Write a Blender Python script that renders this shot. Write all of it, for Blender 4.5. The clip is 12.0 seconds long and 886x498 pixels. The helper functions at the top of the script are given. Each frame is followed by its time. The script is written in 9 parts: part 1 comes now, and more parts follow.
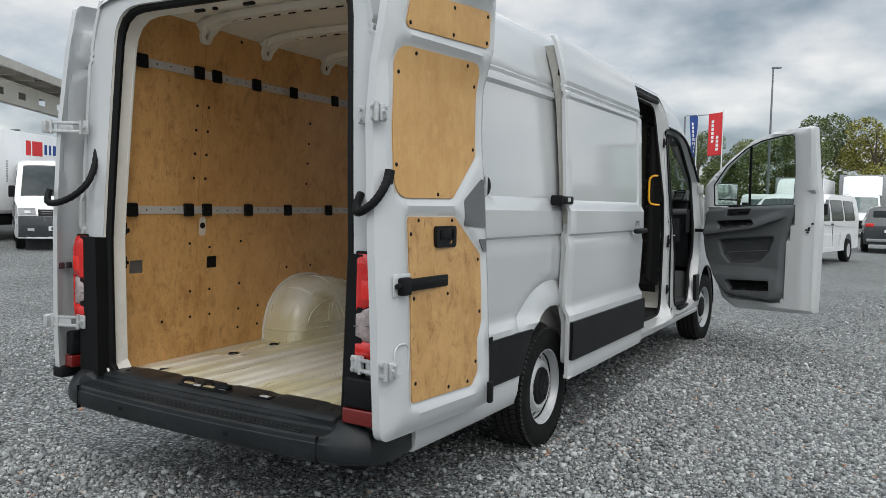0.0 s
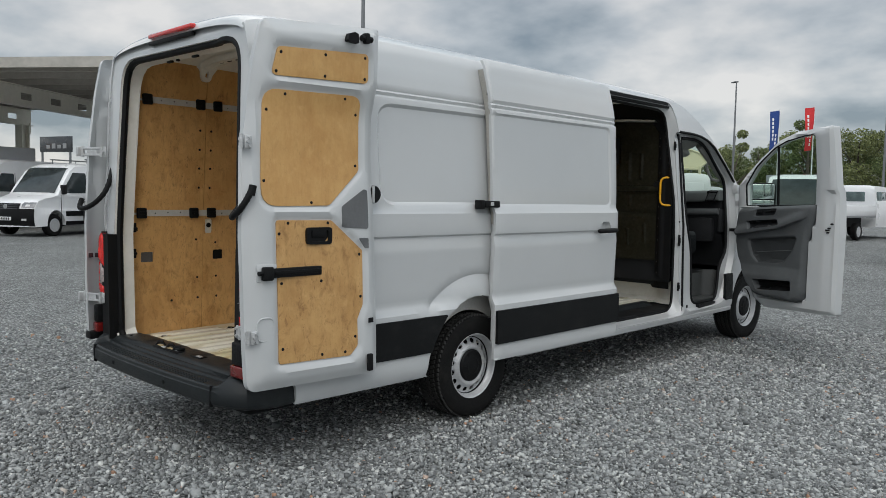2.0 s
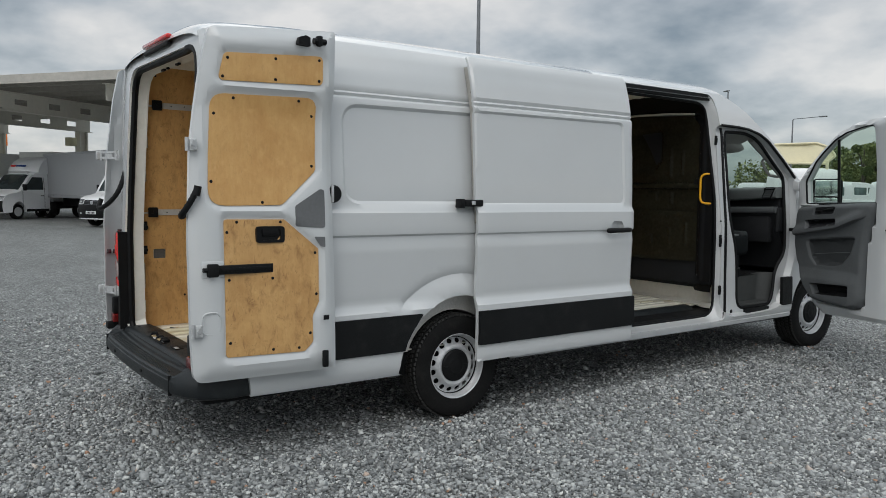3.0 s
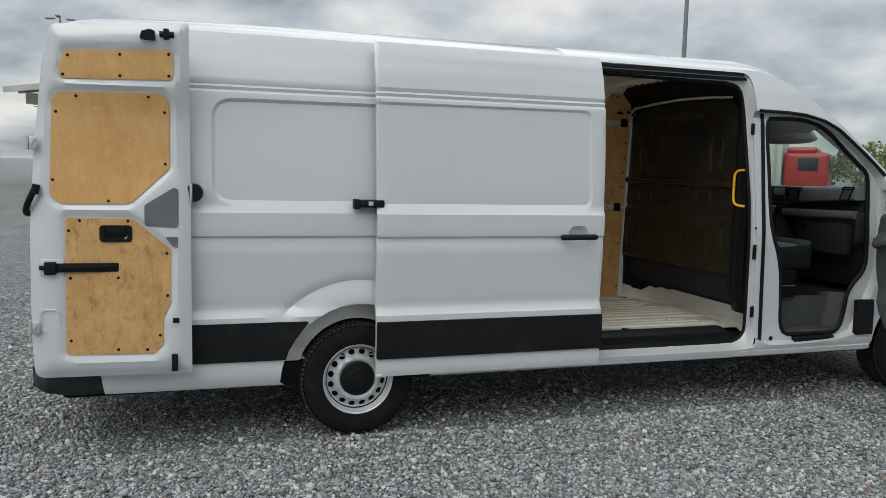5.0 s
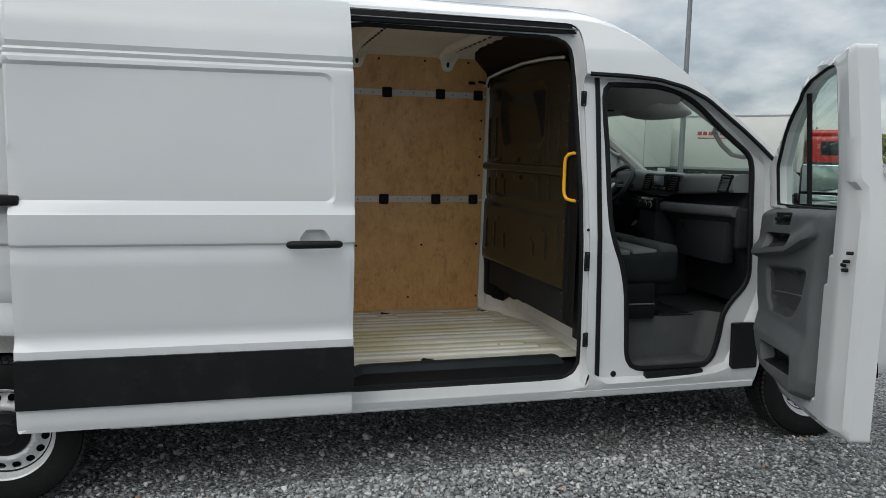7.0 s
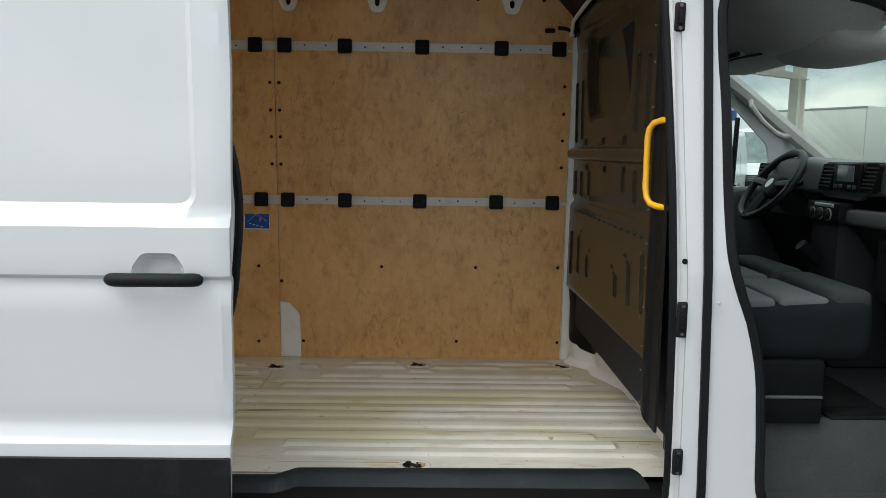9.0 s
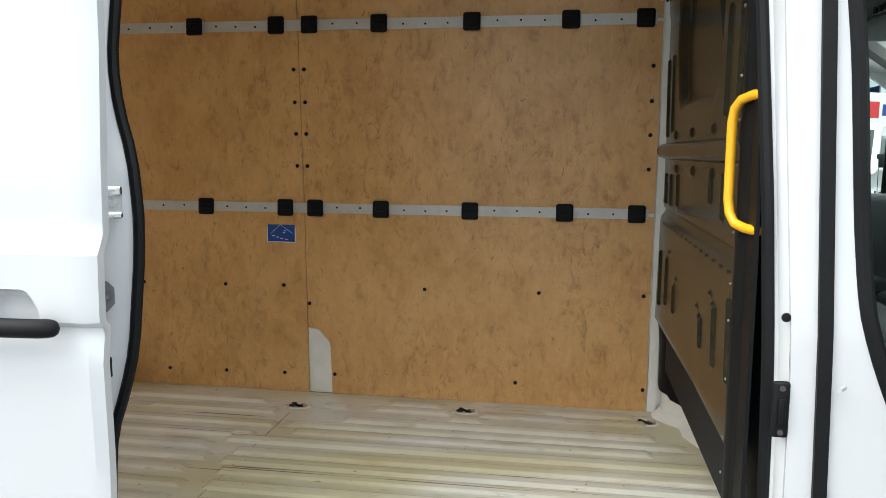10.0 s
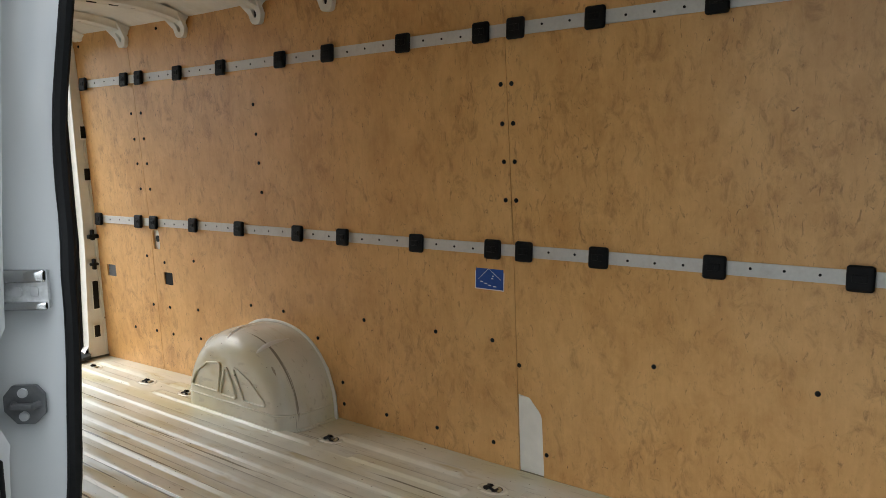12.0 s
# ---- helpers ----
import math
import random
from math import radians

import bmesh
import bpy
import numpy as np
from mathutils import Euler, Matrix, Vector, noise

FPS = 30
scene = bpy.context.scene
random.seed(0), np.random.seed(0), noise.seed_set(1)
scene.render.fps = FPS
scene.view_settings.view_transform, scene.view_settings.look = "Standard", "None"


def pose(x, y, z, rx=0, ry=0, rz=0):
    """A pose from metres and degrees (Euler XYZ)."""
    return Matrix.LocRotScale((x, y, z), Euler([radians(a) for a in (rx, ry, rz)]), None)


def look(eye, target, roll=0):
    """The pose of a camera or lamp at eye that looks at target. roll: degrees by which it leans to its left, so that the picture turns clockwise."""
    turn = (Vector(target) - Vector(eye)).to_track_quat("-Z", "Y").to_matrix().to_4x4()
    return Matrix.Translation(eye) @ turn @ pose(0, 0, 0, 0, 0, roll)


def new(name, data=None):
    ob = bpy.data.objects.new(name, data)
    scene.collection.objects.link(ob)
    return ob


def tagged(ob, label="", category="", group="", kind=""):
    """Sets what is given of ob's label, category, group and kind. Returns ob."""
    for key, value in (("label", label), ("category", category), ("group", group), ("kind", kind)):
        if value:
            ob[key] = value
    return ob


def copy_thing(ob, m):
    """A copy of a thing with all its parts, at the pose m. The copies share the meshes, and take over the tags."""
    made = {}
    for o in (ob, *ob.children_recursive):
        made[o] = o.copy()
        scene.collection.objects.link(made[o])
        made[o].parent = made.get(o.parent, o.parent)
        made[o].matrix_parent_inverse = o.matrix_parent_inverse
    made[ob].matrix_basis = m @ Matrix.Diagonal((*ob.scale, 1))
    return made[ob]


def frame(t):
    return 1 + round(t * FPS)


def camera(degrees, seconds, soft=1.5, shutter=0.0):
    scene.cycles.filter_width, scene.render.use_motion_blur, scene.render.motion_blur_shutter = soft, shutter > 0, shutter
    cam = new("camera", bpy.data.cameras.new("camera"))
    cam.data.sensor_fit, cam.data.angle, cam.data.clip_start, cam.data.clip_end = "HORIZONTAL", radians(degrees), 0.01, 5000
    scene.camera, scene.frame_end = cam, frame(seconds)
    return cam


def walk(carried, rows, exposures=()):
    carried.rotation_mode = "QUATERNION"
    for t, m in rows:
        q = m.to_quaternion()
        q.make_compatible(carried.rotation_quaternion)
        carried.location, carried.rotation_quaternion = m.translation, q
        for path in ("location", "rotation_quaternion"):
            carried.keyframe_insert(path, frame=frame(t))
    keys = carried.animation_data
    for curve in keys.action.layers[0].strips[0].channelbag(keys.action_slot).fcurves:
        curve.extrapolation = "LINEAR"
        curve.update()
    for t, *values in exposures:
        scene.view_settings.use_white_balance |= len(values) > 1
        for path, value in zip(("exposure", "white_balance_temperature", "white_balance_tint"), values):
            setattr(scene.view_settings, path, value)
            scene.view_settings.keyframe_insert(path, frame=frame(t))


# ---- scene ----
cam = camera(59.7, 12.0, soft=0.6)
PATH = [
    (0, (2.679, -4.222, 1.415), (1.681, -2.493, 1.296), 1.3),
    (0.5, (3.086, -4.347, 1.43), (1.981, -2.685, 1.306), 1.3),
    (1, (3.573, -4.38, 1.469), (2.388, -2.774, 1.344), 1.2),
    (1.5, (3.971, -4.188, 1.495), (2.691, -2.657, 1.362), 1.1),
    (2, (4.413, -3.896, 1.502), (3.026, -2.461, 1.363), 1.0),
    (2.5, (4.755, -3.508, 1.523), (3.247, -2.203, 1.375), 0.9),
    (3, (5.09, -3.088, 1.523), (3.468, -1.927, 1.374), 0.7),
    (3.5, (5.376, -2.586, 1.523), (3.693, -1.516, 1.376), 0.6),
    (3.7, (5.473, -2.384, 1.533), (3.768, -1.348, 1.383), 0.7),
    (5.3, (5.608, -0.597, 1.716), (3.697, -0.05, 1.491), 1.1),
    (5.5, (5.583, -0.374, 1.731), (3.671, 0.165, 1.501), 0.9),
    (6, (5.401, 0.151, 1.722), (3.489, 0.688, 1.486), 1.1),
    (6.5, (5.1, 0.617, 1.704), (3.193, 1.168, 1.46), 1.2),
    (6.7, (4.997, 0.813, 1.704), (3.087, 1.353, 1.459), 1.2),
    (8.3, (3.812, 1.86, 1.668), (1.846, 2.116, 1.404), 1.0),
    (8.5, (3.636, 1.991, 1.649), (1.661, 2.173, 1.396), 0.9),
    (9, (3.193, 2.189, 1.605), (1.209, 2.216, 1.353), 0.8),
    (9.5, (2.808, 2.376, 1.575), (0.826, 2.271, 1.324), 0.7),
    (10, (2.427, 2.534, 1.591), (0.469, 2.216, 1.342), 0.4),
    (10.5, (2.106, 2.653, 1.645), (0.228, 2.022, 1.376), 0.0),
    (11, (1.848, 2.778, 1.62), (0.079, 1.878, 1.372), -0.2),
    (11.5, (1.649, 2.877, 1.646), (-0.003, 1.778, 1.397), -0.6),
    (12, (1.492, 2.936, 1.703), (-0.052, 1.69, 1.454), -0.9),
]
walk(cam, [(t, look(eye, target, roll)) for t, eye, target, roll in PATH],
     exposures=[(0.0, 0.58), (1.0, 0.36), (2.0, 0.32), (3.5, 0.33), (6.0, 0.50), (7.5, 0.62), (8.5, 0.91), (9.5, 1.57), (10.5, 2.06), (12.0, 1.87)])
# ---- world and light: a bright broken overcast sky ----
world = bpy.data.worlds.new("world")
scene.world = world
world.use_nodes = True
wn, wl = world.node_tree.nodes, world.node_tree.links
wn.clear()
SUN_EL, SUN_ROT = 48.0, 145.0
sky = wn.new("ShaderNodeTexSky")
sky.sky_type = "NISHITA"
sky.sun_disc = False
sky.sun_elevation, sky.sun_rotation = radians(SUN_EL), radians(SUN_ROT)
sky_bg = wn.new("ShaderNodeBackground")
sky_bg.inputs["Strength"].default_value = 0.10
wl.new(sky.outputs["Color"], sky_bg.inputs["Color"])
wc = wn.new("ShaderNodeTexCoord")
# flatten the directions so that clouds stretch towards the horizon
sep = wn.new("ShaderNodeSeparateXYZ")
wl.new(wc.outputs["Generated"], sep.inputs[0])
lift = wn.new("ShaderNodeMath"); lift.operation = "ADD"; lift.inputs[1].default_value = 0.34
wl.new(sep.outputs["Z"], lift.inputs[0])
dx = wn.new("ShaderNodeMath"); dx.operation = "DIVIDE"
dy = wn.new("ShaderNodeMath"); dy.operation = "DIVIDE"
wl.new(sep.outputs["X"], dx.inputs[0]); wl.new(lift.outputs[0], dx.inputs[1])
wl.new(sep.outputs["Y"], dy.inputs[0]); wl.new(lift.outputs[0], dy.inputs[1])
comb = wn.new("ShaderNodeCombineXYZ")
wl.new(dx.outputs[0], comb.inputs[0]); wl.new(dy.outputs[0], comb.inputs[1])
clouds = wn.new("ShaderNodeTexNoise")
clouds.inputs["Scale"].default_value, clouds.inputs["Detail"].default_value = 1.9, 6.0
clouds.inputs["Roughness"].default_value, clouds.inputs["Distortion"].default_value = 0.50, 0.05
wl.new(comb.outputs[0], clouds.inputs["Vector"])
ramp = wn.new("ShaderNodeValToRGB")
ramp.color_ramp.elements[0].position, ramp.color_ramp.elements[0].color = 0.39, (0.27, 0.325, 0.37, 1)
ramp.color_ramp.elements[1].position, ramp.color_ramp.elements[1].color = 0.63, (0.95, 0.93, 0.90, 1)
mid = ramp.color_ramp.elements.new(0.50); mid.color = (0.56, 0.60, 0.63, 1)
wl.new(clouds.outputs["Fac"], ramp.inputs[0])
cloud_bg = wn.new("ShaderNodeBackground")
wl.new(ramp.outputs[0], cloud_bg.inputs["Color"])
# an overcast sky is brighter overhead than at the horizon
over = wn.new("ShaderNodeMapRange")
over.interpolation_type = "SMOOTHSTEP"
over.inputs["From Min"].default_value, over.inputs["From Max"].default_value = 0.22, 0.80
over.inputs["To Min"].default_value, over.inputs["To Max"].default_value = 0.66, 1.75
wl.new(sep.outputs["Z"], over.inputs["Value"]); wl.new(over.outputs[0], cloud_bg.inputs["Strength"])
mix = wn.new("ShaderNodeMixShader")
mix.inputs[0].default_value = 0.88
wl.new(sky_bg.outputs[0], mix.inputs[1]); wl.new(cloud_bg.outputs[0], mix.inputs[2])
wout = wn.new("ShaderNodeOutputWorld")
wl.new(mix.outputs[0], wout.inputs["Surface"])

sun = new("sun", bpy.data.lights.new("sun", "SUN"))
sun.data.energy, sun.data.angle, sun.data.color = 0.7, radians(50), (1.0, 0.96, 0.90)
# veiled sun, behind the van and on its open side
sun.matrix_world = look((0, 0, 30), (0 - math.sin(radians(SUN_ROT)) * 30 / math.tan(radians(SUN_EL)), -math.cos(radians(SUN_ROT)) * 30 / math.tan(radians(SUN_EL)), 0))
# ---- materials ----
def material(name, color, rough=0.5, metal=0.0, vary=0.12, scale=6.0, grain=60.0, bump=0.0, bump_scale=200.0, coat=0.0, spec=0.5, dirt=None, dirt_amount=0.0, dirt_scale=3.0, dirt_edge=(0.52, 0.72)):
    """A principled surface with colour variation at two scales, fine relief and patches of dirt."""
    m = bpy.data.materials.new(name)
    m.use_nodes = True
    nt = m.node_tree
    n, l = nt.nodes, nt.links
    b = n["Principled BSDF"]
    b.inputs["Roughness"].default_value, b.inputs["Metallic"].default_value = rough, metal
    b.inputs["Coat Weight"].default_value, b.inputs["Specular IOR Level"].default_value = coat, spec
    b.inputs["Coat Roughness"].default_value = 0.06
    tc = n.new("ShaderNodeTexCoord")
    big, small = n.new("ShaderNodeTexNoise"), n.new("ShaderNodeTexNoise")
    big.inputs["Scale"].default_value, small.inputs["Scale"].default_value = scale, grain
    big.inputs["Detail"].default_value, small.inputs["Detail"].default_value = 4, 3
    l.new(tc.outputs["Object"], big.inputs["Vector"]); l.new(tc.outputs["Object"], small.inputs["Vector"])
    add = n.new("ShaderNodeMath"); add.operation = "ADD"
    l.new(big.outputs["Fac"], add.inputs[0]); l.new(small.outputs["Fac"], add.inputs[1])
    mr = n.new("ShaderNodeMapRange")
    mr.inputs["From Min"].default_value, mr.inputs["From Max"].default_value = 0.7, 1.3
    mr.inputs["To Min"].default_value, mr.inputs["To Max"].default_value = 1 - vary, 1 + vary
    l.new(add.outputs[0], mr.inputs["Value"])
    mul = n.new("ShaderNodeVectorMath"); mul.operation = "SCALE"
    mul.inputs[0].default_value = color
    l.new(mr.outputs[0], mul.inputs["Scale"])
    out = mul.outputs[0]
    if dirt:
        dn = n.new("ShaderNodeTexNoise")
        dn.inputs["Scale"].default_value, dn.inputs["Detail"].default_value = dirt_scale, 8
        dn.inputs["Roughness"].default_value = 0.7
        l.new(tc.outputs["Object"], dn.inputs["Vector"])
        dr = n.new("ShaderNodeMapRange")
        dr.inputs["From Min"].default_value, dr.inputs["From Max"].default_value = dirt_edge
        dr.inputs["To Max"].default_value = dirt_amount
        l.new(dn.outputs["Fac"], dr.inputs["Value"])
        mx = n.new("ShaderNodeMix"); mx.data_type = "RGBA"
        l.new(dr.outputs[0], mx.inputs["Factor"]); l.new(out, mx.inputs[6])
        mx.inputs[7].default_value = (*dirt, 1)
        out = mx.outputs[2]
    l.new(out, b.inputs["Base Color"])
    rr = n.new("ShaderNodeMapRange")
    rr.inputs["To Min"].default_value, rr.inputs["To Max"].default_value = max(rough - 0.08, 0.03), min(rough + 0.08, 1)
    l.new(big.outputs["Fac"], rr.inputs["Value"]); l.new(rr.outputs[0], b.inputs["Roughness"])
    if bump:
        bn, bp = n.new("ShaderNodeTexNoise"), n.new("ShaderNodeBump")
        bn.inputs["Scale"].default_value = bump_scale
        l.new(tc.outputs["Object"], bn.inputs["Vector"])
        bp.inputs["Strength"].default_value, bp.inputs["Distance"].default_value = bump, 0.004
        l.new(bn.outputs["Fac"], bp.inputs["Height"]); l.new(bp.outputs[0], b.inputs["Normal"])
    return m


def glass(name, tint=(0.85, 0.93, 0.90), rough=0.0, clear=0.82):
    """Thin car glass: mostly clear, with a true reflection on top."""
    m = bpy.data.materials.new(name)
    m.use_nodes = True
    n, l = m.node_tree.nodes, m.node_tree.links
    n.clear()
    tr, gl, mx, fr = n.new("ShaderNodeBsdfTransparent"), n.new("ShaderNodeBsdfGlossy"), n.new("ShaderNodeMixShader"), n.new("ShaderNodeLayerWeight")
    tr.inputs["Color"].default_value = (*[c * clear for c in tint], 1)
    gl.inputs["Roughness"].default_value = rough
    fr.inputs["Blend"].default_value = 0.5
    pw = n.new("ShaderNodeMath"); pw.operation = "POWER"; pw.inputs[1].default_value = 3.0
    ga = n.new("ShaderNodeMath"); ga.operation = "MULTIPLY_ADD"; ga.inputs[1].default_value, ga.inputs[2].default_value = 0.55, 0.05
    l.new(fr.outputs["Facing"], pw.inputs[0]); l.new(pw.outputs[0], ga.inputs[0])
    l.new(ga.outputs[0], mx.inputs[0]); l.new(tr.outputs[0], mx.inputs[1]); l.new(gl.outputs[0], mx.inputs[2])
    o = n.new("ShaderNodeOutputMaterial")
    l.new(mx.outputs[0], o.inputs["Surface"])
    return m


def plywood(name, base, dark, stain=0.6, gloss=0.45, axis=1):
    """Varnished birch plywood: streaky grain, cloudy figure, black scuffs."""
    m = bpy.data.materials.new(name)
    m.use_nodes = True
    n, l = m.node_tree.nodes, m.node_tree.links
    b = n["Principled BSDF"]
    tc = n.new("ShaderNodeTexCoord")
    def noise_of(sx, sy, sz, scale, detail, rough=0.55, dist=0.0):
        mp = n.new("ShaderNodeMapping"); mp.inputs["Scale"].default_value = (sx, sy, sz)
        t = n.new("ShaderNodeTexNoise")
        t.inputs["Scale"].default_value, t.inputs["Detail"].default_value = scale, detail
        t.inputs["Roughness"].default_value, t.inputs["Distortion"].default_value = rough, dist
        l.new(tc.outputs["Object"], mp.inputs["Vector"]); l.new(mp.outputs[0], t.inputs["Vector"])
        return t.outputs["Fac"]
    fig = noise_of(1, 1, 0.8, 5.5, 7, 0.66, 0.3)
    cloud = noise_of(1, 1.2, 0.8, 24, 6, 0.70, 0.3)
    grain = noise_of(1, 1, 0.08, 70, 4, 0.6)
    patch = noise_of(1, 1, 1, 1.4, 3)
    smudge = noise_of(1, 1.0, 0.6, 17, 9, 0.72, 0.6)
    mark = noise_of(1, 1.3, 0.6, 52, 6, 0.66, 0.2)
    def mad(x, k, y):
        t = n.new("ShaderNodeMath"); t.operation = "MULTIPLY_ADD"; t.inputs[1].default_value = k
        l.new(x, t.inputs[0]); l.new(y, t.inputs[2])
        return t.outputs[0]
    def span(x, lo, hi, top):
        t = n.new("ShaderNodeMapRange"); t.interpolation_type = "SMOOTHSTEP"
        t.inputs["From Min"].default_value, t.inputs["From Max"].default_value, t.inputs["To Max"].default_value = lo, hi, top
        l.new(x, t.inputs["Value"])
        return t.outputs[0]
    def over(fac, below, color):
        t = n.new("ShaderNodeMix"); t.data_type = "RGBA"
        l.new(fac, t.inputs["Factor"]); l.new(below, t.inputs[6]); t.inputs[7].default_value = (*color, 1)
        return t.outputs[2]
    rp = n.new("ShaderNodeValToRGB")
    rp.color_ramp.elements[0].position, rp.color_ramp.elements[0].color = 0.58, (*dark, 1)
    rp.color_ramp.elements[1].position, rp.color_ramp.elements[1].color = 0.92, (*base, 1)
    l.new(mad(grain, 0.22, mad(cloud, 0.34, fig)), rp.inputs[0])
    brown = [v * k for v, k in zip(dark, (0.62, 0.57, 0.52))]
    c = over(span(mad(patch, 0.22, smudge), 0.60, 0.86, stain * 0.95), rp.outputs[0], brown)
    # rubbed dark smears, short marks and specks
    rub = noise_of(1, 1.6, 0.7, 30, 7, 0.68, 1.2)
    c = over(span(mad(patch, 0.15, rub), 0.645, 0.78, stain * 0.85), c, (0.27, 0.135, 0.048))
    dash = noise_of(1, 1.5, 0.9, 30, 4, 0.58, 1.2)
    c = over(span(mad(patch, 0.15, dash), 0.775, 0.84, stain), c, (0.11, 0.055, 0.022))
    c = over(span(mad(patch, 0.15, mark), 0.75, 0.80, stain), c, (0.09, 0.045, 0.020))
    # a few broad ragged rub marks
    broad = noise_of(1, 1.2, 0.8, 7.5, 12, 0.74, 0.8)
    c = over(span(broad, 0.60, 0.70, stain * 0.55), c, (0.26, 0.122, 0.040))
    speck = noise_of(1, 1, 1, 120, 2, 0.5)
    c = over(span(speck, 0.755, 0.785, stain), c, (0.08, 0.045, 0.022))
    pale = noise_of(1, 1.1, 0.7, 17, 5, 0.6, 0.4)
    c = over(span(pale, 0.54, 0.74, 0.40), c, [min(1, v * k) for v, k in zip(base, (1.10, 1.14, 1.26))])
    l.new(c, b.inputs["Base Color"])
    b.inputs["Roughness"].default_value = gloss
    bp = n.new("ShaderNodeBump"); bp.inputs["Strength"].default_value, bp.inputs["Distance"].default_value = 0.12, 0.002
    l.new(grain, bp.inputs["Height"]); l.new(bp.outputs[0], b.inputs["Normal"])
    return m


def load_floor_paint(name):
    """Glossy cream paint: long yellowish stains along the floor, grey rub marks and dark specks."""
    m = bpy.data.materials.new(name)
    m.use_nodes = True
    n, l = m.node_tree.nodes, m.node_tree.links
    b = n["Principled BSDF"]
    tc = n.new("ShaderNodeTexCoord")
    col = None
    for scale, size, detail, lo, hi, top, tint in (((1, 1, 1), 5, 3, 0.35, 0.7, 0.5, (0.60, 0.595, 0.52)), ((1.6, 0.45, 1), 1.9, 2, 0.44, 0.66, 0.75, (0.60, 0.545, 0.30)), ((2.4, 0.5, 1), 5.5, 3, 0.60, 0.74, 0.55, (0.50, 0.40, 0.17)),
                                                   ((5, 0.6, 2), 16, 4, 0.60, 0.72, 0.40, (0.40, 0.37, 0.29)), ((34, 0.55, 1), 1.0, 3, 0.665, 0.69, 0.75, (0.15, 0.13, 0.09)), ((9, 2.2, 1), 4.0, 4, 0.70, 0.73, 0.6, (0.20, 0.15, 0.08)), ((1, 0.7, 1), 75, 2, 0.735, 0.76, 0.85, (0.10, 0.085, 0.06))):
        mp, t, r = n.new("ShaderNodeMapping"), n.new("ShaderNodeTexNoise"), n.new("ShaderNodeMapRange")
        mp.inputs["Scale"].default_value = scale
        t.inputs["Scale"].default_value, t.inputs["Detail"].default_value = size, detail
        r.interpolation_type = "SMOOTHSTEP"
        r.inputs["From Min"].default_value, r.inputs["From Max"].default_value, r.inputs["To Max"].default_value = lo, hi, top
        l.new(tc.outputs["Object"], mp.inputs["Vector"]); l.new(mp.outputs[0], t.inputs["Vector"]); l.new(t.outputs["Fac"], r.inputs["Value"])
        mx = n.new("ShaderNodeMix"); mx.data_type = "RGBA"
        l.new(r.outputs[0], mx.inputs["Factor"])
        if col is None:
            mx.inputs[6].default_value = (0.77, 0.755, 0.655, 1)
        else:
            l.new(col, mx.inputs[6])
        mx.inputs[7].default_value = (*tint, 1)
        col = mx.outputs[2]
    l.new(col, b.inputs["Base Color"])
    b.inputs["Roughness"].default_value = 0.26
    b.inputs["Coat Weight"].default_value = 0.3
    b.inputs["Coat Roughness"].default_value = 0.12
    return m


